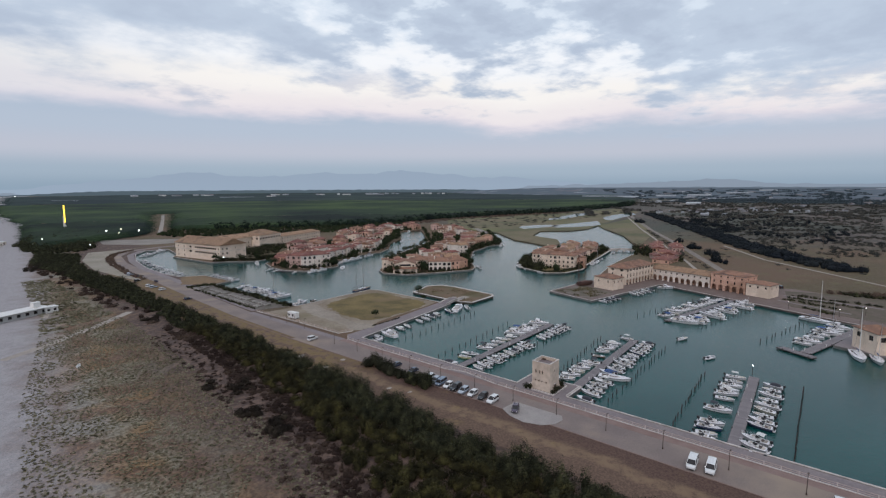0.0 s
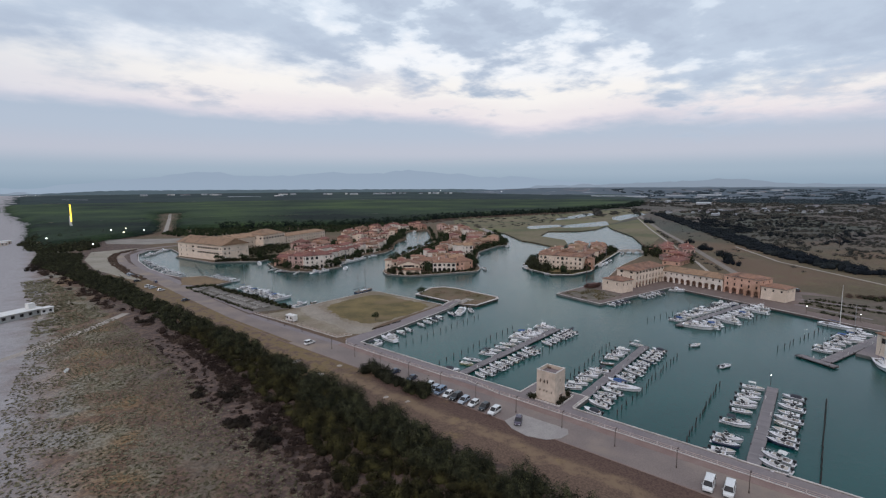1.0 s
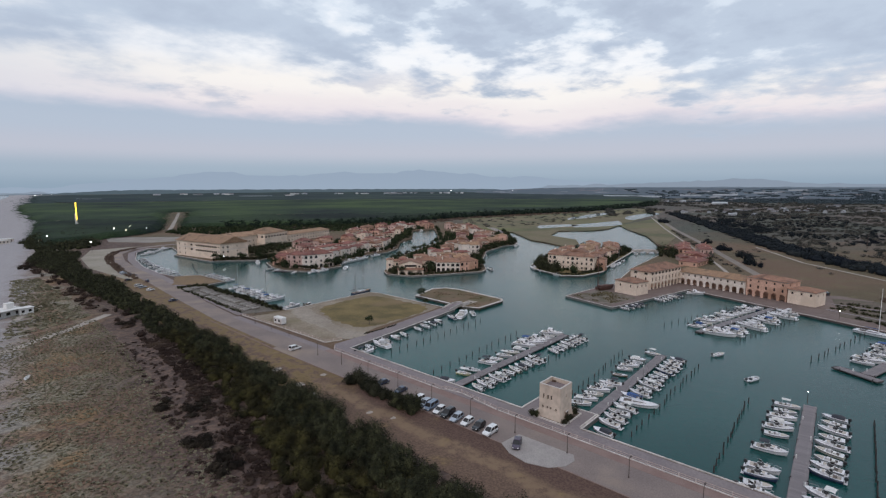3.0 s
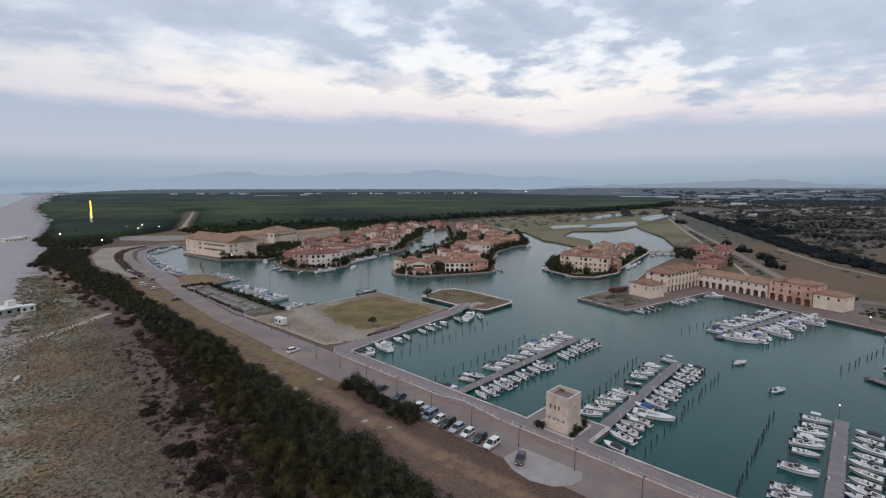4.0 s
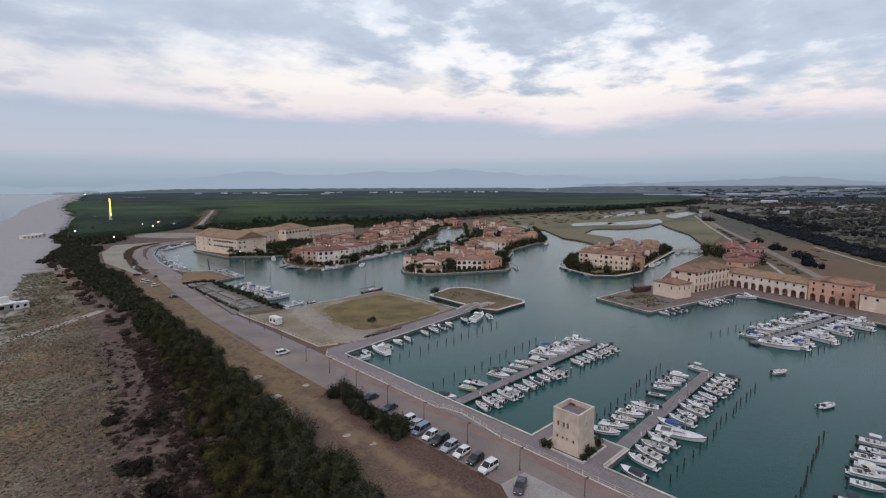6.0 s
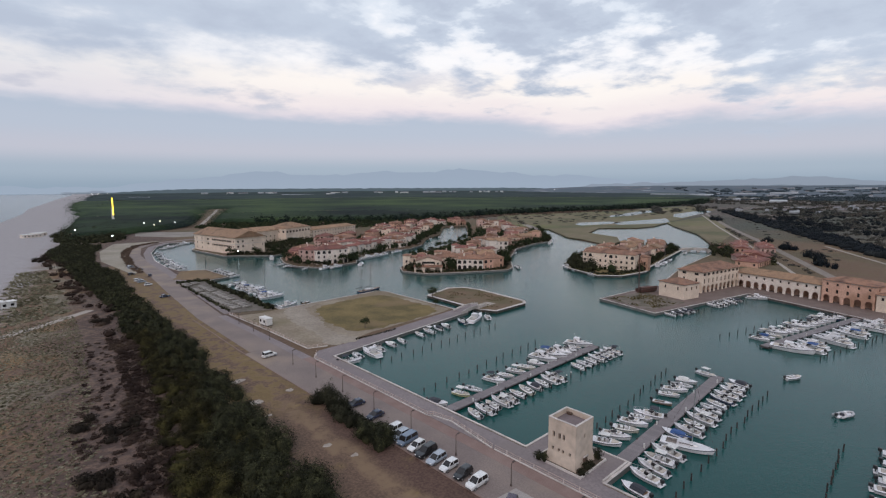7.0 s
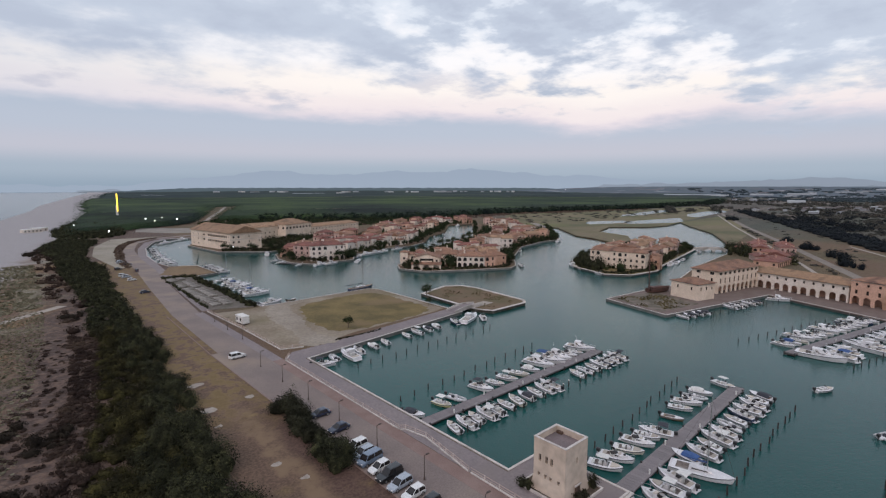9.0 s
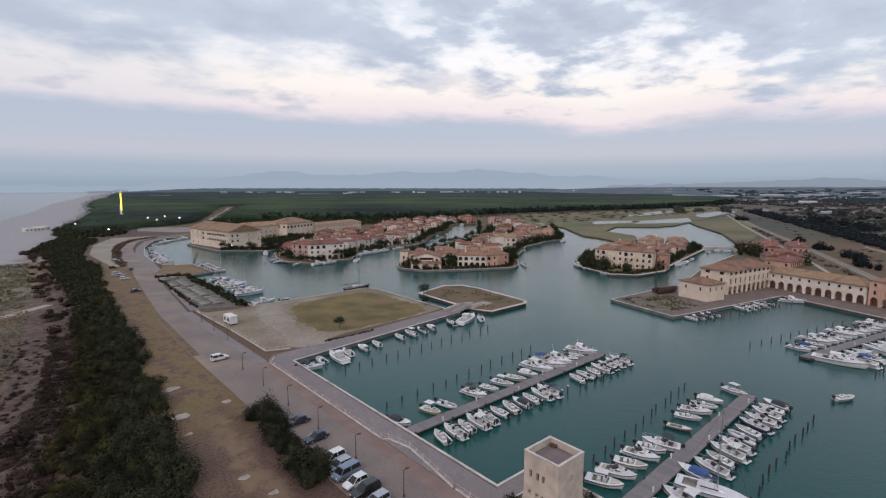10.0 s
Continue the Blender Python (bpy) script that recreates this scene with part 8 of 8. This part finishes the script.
def weeds(name, poly, gap, seed, label, size=0.22, keep=0.5):
    rng = np.random.default_rng(seed)
    c = scatter(poly, gap, rng)
    d = np.array([noise.noise(Vector((x * 0.16, y * 0.16, seed))) for x, y in c])
    c = c[d > keep - 0.5]
    r = size * rng.uniform(0.7, 1.4, len(c))
    v, q = clumps(c, r, r * 1.2, 5, size * 0.8, rng, ground=LAND + 0.03)
    return tagged(new(name, bulk(name, v, q, VERGE_LEAF)), label, "grass", kind="stuff")


weeds("islet_grass", [(75, 40), (91, 45), (97, 42), (95, 6), (76, 4)], 1.2, 11, "dry brown tufts on the islet", 0.2, 0.6)
weeds("spit_weeds", [(126, -18), (120, -39), (141, -43), (146, -31), (148, -22)], 1.0, 12, "weeds among rubble on the spit", 0.3, 0.5)

# pale concrete remnants and wheel ruts on the verge
for n_, (cx, cy, rx, ry) in enumerate(((-27.6, 0.3, 1.9, 1.3), (-29.4, -15.4, 1.8, 1.4), (-30.0, -23.6, 0.9, 0.6), (-27.2, -43.5, 1.1, 0.8), (-20.6, -14.0, 1.2, 0.9), (-25.4, -50.0, 1.0, 0.5))):
    ring = [(cx + rx * math.cos(k * 1.05 + n_), cy + ry * math.sin(k * 1.05 + n_)) for k in range(6)]
    structure(f"concrete_patch_{n_ + 1}", Geo().prism(ragged(ring, 0.32, 50 + n_, 0.5), LAND - 0.1, LAND + 0.06), PALE_DIRT, "broken pale concrete patch in the verge", "concrete patch")
# ---- hedges and plots of the boatyard nursery ----
thicket("nursery_hedge", [(9.4, 66), (12.6, 66), (13.2, 149), (9.8, 149)], 1.7, 1.1, 1.7, 110, 0.16, HEDGE_LEAF, "dark clipped hedge beside the boat berths", "hedge", 61)
thicket("nursery_hedge_west", [(-3.4, 74), (-2.2, 74), (-0.4, 152), (-1.6, 152)], 1.2, 0.7, 1.1, 60, 0.13, HEDGE_LEAF, "low dark hedge beside the road", "hedge", 62)
thicket("nursery_hedge_end", [(-2, 150), (12, 148), (12, 152), (-1, 154)], 1.5, 1.1, 1.6, 70, 0.16, HEDGE_LEAF, "dark hedge at the end of the plots", "hedge", 63)
thicket("roadside_hedge", [(-8.5, 200), (-6.5, 199), (-4, 230), (0, 262), (3.5, 290), (12, 325), (24, 352), (42, 368), (40, 372), (21, 357), (8, 330), (-0.5, 293), (-4.5, 262), (-8.5, 230)], 1.9, 1.2, 1.3, 60, 0.18, DRY_LEAF, "brown hedge on the bank of the curving road", "hedge", 64)
thicket("quay_hedge", [(13, 8.6), (30, 8.8), (30, 9.6), (13, 9.4)], 0.6, 0.38, 0.45, 60, 0.07, SHRUB_GREEN, "thin low hedge on the promenade", "hedge", 65)
TARP = mat("grey_tarpaulin", (0.27, 0.245, 0.22), (0.15, 0.135, 0.115), scale=0.8, rough=0.8, bump=0.4, vary=0.2)


def stack(w, d, h):
    """A covered stack: a sagging sheet over goods, on low bearers."""
    root = thing("covered_stack", "low stack of goods under a grey tarpaulin", "stack", pose(0, 0, -100), "covered stacks in the boatyard")
    part("bearer", Geo().box(-w / 2 + 0.1, -d / 2 + 0.1, 0, w / 2 - 0.1, d / 2 - 0.1, 0.15), WOOD_DARK, root)
    g = Geo()
    g.loft([[(-w / 2, -d / 2, 0.12), (w / 2, -d / 2, 0.12), (w / 2, d / 2, 0.12), (-w / 2, d / 2, 0.12)], [(-w / 2 + 0.05, -d / 2 + 0.05, h * 0.85), (w / 2 - 0.1, -d / 2 + 0.02, h), (w / 2 - 0.05, d / 2 - 0.08, h * 0.9), (-w / 2 + 0.08, d / 2 - 0.05, h)],
            [(-w * 0.3, -d * 0.25, h * 1.08), (w * 0.3, -d * 0.3, h * 1.12), (w * 0.32, d * 0.28, h * 1.05), (-w * 0.28, d * 0.3, h * 1.1)]], caps=True)
    part("tarpaulin", g, TARP, root)
    return root


st = stack(3.6, 1.9, 0.7)
first = True
for i in range(24):
    for j in range(2):
        if random.random() < 0.2:
            continue
        m = pose(0.6 + j * 4.4 + random.uniform(-0.3, 0.3), 77 + i * 3.0 + random.uniform(-0.3, 0.3), LAND + 0.11, 0, 0, random.uniform(-5, 5))
        if first:
            st.matrix_basis, first = m, False
        else:
            copy_thing(st, m)

# ---- bridges ----


def arch_bridge(label, a, b, width, z0, crown, spans, material, top=LAND):
    """A humped masonry bridge: arched sides, deck and low parapets."""
    a, b = Vector(a), Vector(b)
    ln = (b - a).length
    root = thing("bridge", label, "bridge", pose(a.x, a.y, 0, 0, 0, math.degrees(math.atan2(b.y - a.y, b.x - a.x))))
    n = 8 * spans
    deck_z = lambda s: top + 0.1 + crown * math.sin(math.pi * s / ln)
    def under(s):
        t = (s / ln * spans) % 1.0
        edge = min(t, 1 - t)
        return -1.0 if edge < 0.09 else (deck_z(s) - 0.55) * math.sqrt(max(0, 1 - ((t - 0.5) / 0.42) ** 2)) * 0.96 + 0.02
    body, deck = Geo(), Geo()
    for i in range(n):
        s0, s1 = ln * i / n, ln * (i + 1) / n
        u = under((s0 + s1) / 2)
        for y in (-width / 2, width / 2):
            body.quad((s0, y, u), (s1, y, u), (s1, y, deck_z(s1) + 0.7), (s0, y, deck_z(s0) + 0.7))
            yi = y * (1 - 0.6 / width)
            body.quad((s0, yi, deck_z(s0)), (s1, yi, deck_z(s1)), (s1, yi, deck_z(s1) + 0.7), (s0, yi, deck_z(s0) + 0.7))
            body.quad((s0, y, deck_z(s0) + 0.7), (s1, y, deck_z(s1) + 0.7), (s1, yi, deck_z(s1) + 0.7), (s0, yi, deck_z(s0) + 0.7))
        body.quad((s0, -width / 2, u), (s1, -width / 2, u), (s1, width / 2, u), (s0, width / 2, u))
        k = width / 2 - 0.3
        deck.quad((s0, -k, deck_z(s0)), (s1, -k, deck_z(s1)), (s1, k, deck_z(s1)), (s0, k, deck_z(s0)))
    part("arch", body, material, root)
    part("deck", deck, PAVING, root)
    return root


arch_bridge("grey humped bridge from the lawn quay to the islet", (61.5, 10.8), (77, 12.2), 4.6, 0, 0.8, 1, COPING)
arch_bridge("low pale stone bridge with several arches over the canal", (318, 29), (330, 5), 5, 0, 0.9, 4, COPING)
arch_bridge("low pale bridge with many arches at the lagoon", (380, 205), (428, 262), 5, 0, 0.5, 6, COPING)
slab("islet_path", [(76, 9.8), (84, 10.5), (83, 15), (76, 14.4)], 0.05, PALE_DIRT, "pale gravel landing on the islet", "path")

# ---- the spit: an old hull ashore with a tall mast ----
RUST = mat("rust_red_paint", (0.105, 0.050, 0.038), (0.070, 0.038, 0.032), scale=0.6, rough=0.85, bump=0.4)
wreck = thing("hauled_out_hull", "rust-red old hull hauled ashore with one tall mast", "hull", pose(152, -23.5, LAND + 0.35, 0, 0, -20))
g = Geo()
g.loft([[r[3], r[2], r[1], r[0], r[6], r[5], r[4]] for r in hull_rings(12, 3.6, 1.9)], closed=False)
part("hull", g, RUST, wreck)
part("deck_cargo", Geo().box(-4.5, -1.3, 1.2, 2.5, 1.3, 2.3, 0.2), RUST, wreck, "reddish-brown heap on deck")
part("mast", Geo().rod((-5.5, 0, 0.6), (-5.8, 0.2, 17.5), 0.27, 0.18, 8), RUST, wreck, "tall rusty mast")
part("mast_cap", Geo().box(-6.3, -0.3, 17.2, -5.3, 0.7, 17.9, 0.1), RUST, wreck)

# ---- beach establishment ----
beach_house = thing("beach_pavilion", "long low white beach pavilion with a flat roof", "pavilion", pose(-82.5, 141.5, LAND, 0, 0, 22))
g, todo = Geo(), []
for x0, y0, x1, y1 in ((-14, -3.5, 14, -3.5), (14, -3.5, 14, 3.5), (14, 3.5, -14, 3.5), (-14, 3.5, -14, -3.5)):
    L2 = math.hypot(x1 - x0, y1 - y0)
    k = int(L2 / 3.5)
    ops = [(L2 * (i + 0.5) / k - 0.8, L2 * (i + 0.5) / k + 0.8, 0.8, 2.2, False) for i in range(k)]
    P = facade(g, x0, y0, x1, y1, 0, 2.9, ops)
    todo += [(P, o) for o in ops]
part("wall", g, mat("white_boards", (0.42, 0.41, 0.39), (0.35, 0.34, 0.32), scale=0.6, rough=0.8), beach_house)
for P, o in todo:
    pane_at(beach_house, P, o[0], o[1], o[2], o[3], 0.25, GLASS)
part("roof", Geo().box(-14.8, -4.4, 2.9, 14.8, 4.4, 3.15, 0.05), WHITE_METAL, beach_house, "flat white roof")
part("roof_cabin", Geo().box(9.5, -1.2, 3.15, 12.5, 1.2, 5.6, 0.08), WHITE_METAL, beach_house, "small white cabin on the roof")
hut = thing("beach_hut", "small white beach hut with dark windows", "hut", pose(-67.3, 144.5, LAND, 0, 0, 15))
g, todo = Geo(), []
for x0, y0, x1, y1 in ((-2.6, -1.8, 2.6, -1.8), (2.6, -1.8, 2.6, 1.8), (2.6, 1.8, -2.6, 1.8), (-2.6, 1.8, -2.6, -1.8)):
    L2 = math.hypot(x1 - x0, y1 - y0)
    k = 2 if L2 > 4 else 1
    ops = [(L2 * (i + 0.5) / k - 0.6, L2 * (i + 0.5) / k + 0.6, 0.9, 2.0, False) for i in range(k)]
    P = facade(g, x0, y0, x1, y1, 0, 2.7, ops)
    todo += [(P, o) for o in ops]
part("wall", g, WHITE_METAL, hut)
for P, o in todo:
    pane_at(hut, P, o[0], o[1], o[2], o[3], 0.2, GLASS)
part("roof", Geo().box(-2.9, -2.1, 2.7, 2.9, 2.1, 2.9, 0.05), WHITE_METAL, hut)
slab("beach_deck", [(-73, 133), (-70.5, 133), (-68.5, 140), (-71, 140.5)], 0.06, PALE_DIRT, "sandy boardwalk leading to the beach hut", "boardwalk")
for x, y, w, r in ((-37, 512, 16, 20), (-30, 530, 12, 20), (-5, 484, 9, 10), (10, 498, 12, -10)):
    house(pose(x, y, LAND, 0, 0, r), w, 7, 1, WHITE_RENDER, TILE_ROOF if x > -20 else WHITE_METAL, "low white beach building near the trees", group="beach buildings", chimney=False, rise=0.8 if x > -20 else 0.3, seed=int(w))
driftwood = thing("dinghy_on_sand", "small white dinghy lying on the sand", "dinghy", pose(-80.1, 47.3, LAND, 0, 0, 65))
part("hull", Geo().loft([[r[3], r[2], r[1], r[0], r[6], r[5], r[4]] for r in hull_rings(2.8, 1.1, 0.5)], closed=False), WHITE_METAL, driftwood, at=pose(0, 0, 0.3))

# ---- lit lamps and the ride ----


def lit_lamp(x, y, h, glow_m, label, r=0.45):
    root = thing("lit_lamp", label, "street lamp", pose(x, y, LAND), "lit lamps")
    part("pole", Geo().cyl(0, 0, 0, h, 0.09, 0.06, 6), METAL_DARK, root)
    ring = lambda k, z: [(k * math.cos(i * 0.785), k * math.sin(i * 0.785), z) for i in range(8)]
    part("lantern", Geo().loft([ring(r * 0.3, h - 0.1), ring(r, h + r * 0.6), ring(r * 0.9, h + r * 1.2), ring(r * 0.2, h + r * 1.7)], caps=True), glow_m, root, "glowing lantern")


for x, y, h, w in ((6.5, 362, 9, 1), (-8, 454, 9, 1), (61, 510, 9, 1), (62, 471, 9, 0), (81, 527, 9, 0), (87, 487, 9, 1)):
    lit_lamp(x, y, h, LAMP_WHITE if w else LAMP_WARM, "tall street lamp shining white" if w else "tall street lamp shining yellow", 0.45)
for x, y in ((159, -122), (155.5, -141), (165, -150)):
    lit_lamp(x, y, 3.4, LAMP_WHITE, "short quay lamp shining white", 0.15)
lit_lamp(51.5, -122.9, 3.0, LAMP_WHITE, "pier-head lamp shining white", 0.13)
lit_lamp(80, 196, 3, LAMP_WHITE, "garden lamp shining white", 0.3)
lit_lamp(62, 237, 3, LAMP_WHITE, "garden lamp shining white", 0.3)
for x, y in ((2627, 2264), (2950, 1950), (290, 2500), (420, 2950), (345, 2700)):
    lit_lamp(x, y, 18, LAMP_WHITE, "distant floodlight shining white", 0.9)
ride = thing("fairground_ride", "tall fairground ride arm outlined in yellow light", "fairground ride", pose(58, 668, LAND, 0, 0, 40))
part("base", Geo().box(-5, -5, 0, 5, 5, 2, 0.3), METAL_DARK, ride)
part("tower", Geo().rod((0, 0, 2), (0, 0, 20), 1.1, 0.8, 8), WHITE_METAL, ride)
arm = part("arm", Geo().box(-0.8, -1.3, 8, 0.8, -1.0, 35, 0.1), WHITE_METAL, ride)
part("light_tube", Geo().box(-1.0, -1.7, 12, 1.0, -1.35, 35, 0.1), RIDE_GLOW, arm, "yellow light tube")
part("gondola", Geo().box(-1.6, -2.0, 5, 1.6, -0.8, 8, 0.3), WHITE_METAL, arm)

# ---- gardens behind the east quay ----
slab("garden_lawn", [(165, -122), (205, -116), (216, -158), (152, -158)], 0.10, mat("garden_earth", (0.12, 0.088, 0.068), (0.085, 0.072, 0.042), scale=0.2, rough=0.95, bump=0.4, fine=9), "brown terraced earth of the quay garden", "garden")
for n_, (a, b) in enumerate((((181, -118.5), (171, -139)), ((187, -119), (180, -150)), ((194, -120), (190, -157)), ((166, -126), (158, -139)))):
    a, b = Vector(a), Vector(b)
    o = Vector((-(b - a).y, (b - a).x)).normalized() * 1.1
    thicket("garden_hedge", [tuple(a - o), tuple(a + o), tuple(b + o), tuple(b - o)], 1.5, 1.0, 1.1, 60, 0.14, HEDGE_LEAF, "dark clipped garden hedge in a straight row", "hedge", 70 + n_)
for n_, (a, b) in enumerate((((176, -116), (164, -145)), ((191, -117), (185, -157)))):
    structure(f"garden_path_{n_ + 1}", Geo().strip([a, b], -0.8, 0.8, LAND - 0.1, LAND + 0.14), PAVING, "pale garden path between the hedges", "path")
thicket("garden_wall_shrubs", [(211, -139), (216, -139), (217, -165), (209, -165)], 2.2, 1.6, 2.4, 70, 0.18, HEDGE_LEAF, "dark shrubs along the garden wall", "shrubs", 76)
thicket("garden_brush", [(212, -135), (218, -135), (226, -165), (216, -165)], 2.4, 1.7, 1.7, 70, 0.2, DRY_LEAF, "russet brush along the garden edge", "shrubs", 77)

# ---- the far plain: farms, sheds, glasshouses and tree rows ----
rng = random.Random(77)
# pale walls, glasshouses and roofs greyed and blued: haze painted into their colours
FAR_WALL = mat("hazed_pale_walls", (0.36, 0.37, 0.385), (0.27, 0.28, 0.295), scale=0.05, rough=0.9, bump=0, vary=0.25)
HAZY_GLASS = mat("hazed_white_glasshouse", (0.44, 0.46, 0.48), (0.36, 0.38, 0.40), scale=0.05, rough=0.6, bump=0, vary=0.15)
FAR_ROOF = mat("hazed_far_roofs", (0.16, 0.135, 0.13), (0.13, 0.115, 0.118), scale=0.05, rough=0.9, bump=0, vary=0.3)
for i in range(94):
    if i < 32:
        x, y = rng.uniform(950, 1300), 0
        y = 175 - (x - 900) * 0.62 + rng.uniform(-70, 120)
        w, d, h = rng.uniform(7, 14), rng.uniform(6, 8), rng.uniform(2.6, 4)
    else:
        az, r = radians(rng.uniform(58, 100)), rng.uniform(1500, 3900)
        x, y = r * math.sin(az) - 60, r * math.cos(az) - 120
        w, d, h = rng.uniform(10, 45), rng.uniform(8, 14), rng.uniform(3, 6)
        if inside(np.array([x]), np.array([y]), FOREST)[0]:
            continue
    root = thing("farm_building", "small pale farm building far out on the plain", "building", pose(x, y, LAND + plain_rise(x, y), 0, 0, rng.uniform(0, 180)), "far farm buildings")
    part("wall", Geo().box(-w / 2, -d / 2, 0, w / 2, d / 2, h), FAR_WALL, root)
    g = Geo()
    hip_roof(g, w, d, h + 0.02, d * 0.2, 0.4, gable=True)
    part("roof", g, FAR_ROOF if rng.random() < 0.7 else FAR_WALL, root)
for x, y, ln, r in ((2270, 800, 260, -75), (2550, 620, 90, -75), (3160, 406, 110, -80), (3680, 320, 100, -80), (1560, 255, 40, -70), (2700, 500, 110, -78), (2100, 300, 60, -80), (420, 2250, 120, -60), (1150, 2300, 160, -30)):
    root = thing("glasshouse", "long white glasshouse on the plain", "glasshouse", pose(x, y, LAND + plain_rise(x, y), 0, 0, r), "far glasshouses")
    part("wall", Geo().box(-ln / 2, -9, 0, ln / 2, 9, 4.5), HAZY_GLASS, root)
    g = Geo()
    hip_roof(g, ln, 18, 4.55, 2.5, 0.2, gable=True)
    part("roof", g, HAZY_GLASS, root)


def rows(name, n, lo, hi, a0, a1, size, material, seed):
    rg = np.random.default_rng(seed)
    pts = []
    for _ in range(n):
        az, r, t = math.radians(rg.uniform(a0, a1)), rg.uniform(lo, hi), rg.uniform(-0.5, 0.9)
        x, y = r * math.sin(az) - 60, r * math.cos(az) - 120
        ln = rg.uniform(20, 220)
        for k in np.arange(0, ln, size * 1.3):
            pts.append((x + k * math.cos(t) + rg.normal() * 4, y + k * math.sin(t) + rg.normal() * 4))
    c = np.array(pts)
    c = c[~inside(c[:, 0], c[:, 1], FOREST)]
    rr, hh = size * rg.uniform(0.6, 1.2, len(c)), size * rg.uniform(0.6, 1.1, len(c))
    va, qa = clumps(c, rr, hh, 12, size * 0.28, rg)
    vb, qb = cores(c, rr, hh)
    for v in (va, vb):
        v[:, 2] += [plain_rise(x, y) for x, y in v[:, :2]]
    me = bulk(name, np.concatenate([va, vb]), np.concatenate([qa, qb + len(va)]), material)
    tagged(new(name, me), "scattered rows of dark trees across the plain", "trees", kind="stuff")


rows("plain_trees_near", 70, 900, 1700, 66, 100, 5.0, FIELD_SCRUB, 81)
rows("plain_trees_far", 330, 1700, 3900, 58, 102, 6.0, HAZED_TREES, 82)
thicket("wood_beyond_fields", [(1750, 250), (2100, 330), (2150, -150), (1800, -150)], 13, 9, 8, 14, 1.6, HAZED_TREES, "dark wood beyond the fields", "trees", 83)
for x, y in ((420, -175), (470, -120), (640, -95), (760, -40)):
    root = thing("power_pole", "tall thin power pole in the fields", "power pole", pose(x, y, LAND), "power poles")
    part("pole", Geo().cyl(0, 0, 0, 13, 0.25, 0.14, 6), BARK, root)
    part("crossarm", Geo().box(-1.4, -0.1, 12.2, 1.4, 0.1, 12.5), BARK, root)

# ---- pale buildings beyond the pine wood ----
rng = random.Random(12)
for x, y, n, spread, az in ((1130, 2930, 6, 45, -28), (1240, 2800, 3, 30, -28), (1330, 2250, 3, 22, -30), (1740, 2560, 7, 75, -42), (1950, 2290, 7, 70, -42), (2300, 2230, 6, 60, -46), (2420, 2060, 4, 45, -48), (860, 2900, 2, 25, -20)):
    for i in range(n):
        k = rng.uniform(-0.5, 0.5) * n * spread
        w, d, h = rng.uniform(10, 40), rng.uniform(9, 16), rng.uniform(9.5, 13.5)
        a = radians(az)
        root = thing("pale_building", "pale low building standing beyond the pine wood", "building", pose(x + k * math.cos(a), y + k * math.sin(a), LAND, 0, 0, az + rng.uniform(-12, 12)), "pale buildings beyond the wood")
        part("wall", Geo().box(-w / 2, -d / 2, 0, w / 2, d / 2, h), FAR_WALL if rng.random() < 0.6 else WHITE_METAL, root)
        g = Geo()
        hip_roof(g, w, d, h + 0.02, d * 0.18, 0.4, gable=True)
        part("roof", g, FAR_ROOF if rng.random() < 0.4 else FAR_WALL, root)

# ---- between the village and the wood ----
slab("far_parking_lot", [(40, 450), (66, 410), (150, 396), (165, 410), (112, 446), (50, 500)], 0.07, mat("far_lot_dust", (0.26, 0.23, 0.20), (0.20, 0.175, 0.15), scale=0.06, rough=0.95, bump=0.2), "pale sandy parking lot behind the hotel", "parking lot")
thicket("wood_edge_scrub", [(176, 394), (240, 374), (300, 378), (400, 372), (440, 392), (420, 422), (330, 440), (230, 500), (150, 560), (116, 515), (118, 470), (176, 424)], 6.2, 3.4, 4.6, 60, 0.4, TREE_LEAF, "low dark scrub along the edge of the pine wood", "scrub", 88, skip=0.25)
thicket("wood_edge_brush", [(176, 394), (240, 374), (300, 378), (400, 372), (560, 400), (900, 330), (900, 362), (700, 412), (560, 432), (420, 422), (330, 440), (230, 500)], 5.5, 3.0, 1.6, 40, 0.4, DRY_LEAF, "low brown brush along the edge of the pine wood", "scrub", 89, skip=0.4)
thicket("roadside_trees", [(300, -14), (322, -8), (345, 6), (338, 14), (318, 4), (300, -2)], 5, 3.4, 6.5, 130, 0.32, HEDGE_LEAF, "tall dark trees among the red houses", "trees", 95)
thicket("roadside_trees", [(282, -44), (300, -38), (318, -30), (316, -26), (296, -33), (280, -40)], 4.5, 2.6, 4.0, 110, 0.3, HEDGE_LEAF, "dark trees in the gardens of the red houses", "trees", 96)
thicket("marsh_scrub", [(420, 300), (560, 420), (900, 350), (1100, 320), (960, 240), (700, 240), (560, 240), (440, 260)], 17, 4.5, 1.3, 26, 0.5, FIELD_SCRUB, "low brown reeds and scrub on the marsh flats", "scrub", 97, skip=0.5)
thicket("lane_hedgerow", [(262, -66), (290, -53), (412, 3), (560, 71), (558, 75), (410, 7), (288, -48), (261, -61)], 4.2, 1.9, 1.3, 40, 0.3, FIELD_SCRUB, "ragged hedgerow between the country road and the lane", "hedge", 98, skip=0.3)
thicket("field_scrub", [(300, -150), (420, -60), (619, 40), (880, 170), (700, 110), (520, 30), (380, -40), (270, -100)], 11, 2.4, 0.8, 30, 0.3, FIELD_SCRUB, "low tussocks in the dry field", "scrub", 99, skip=0.85)
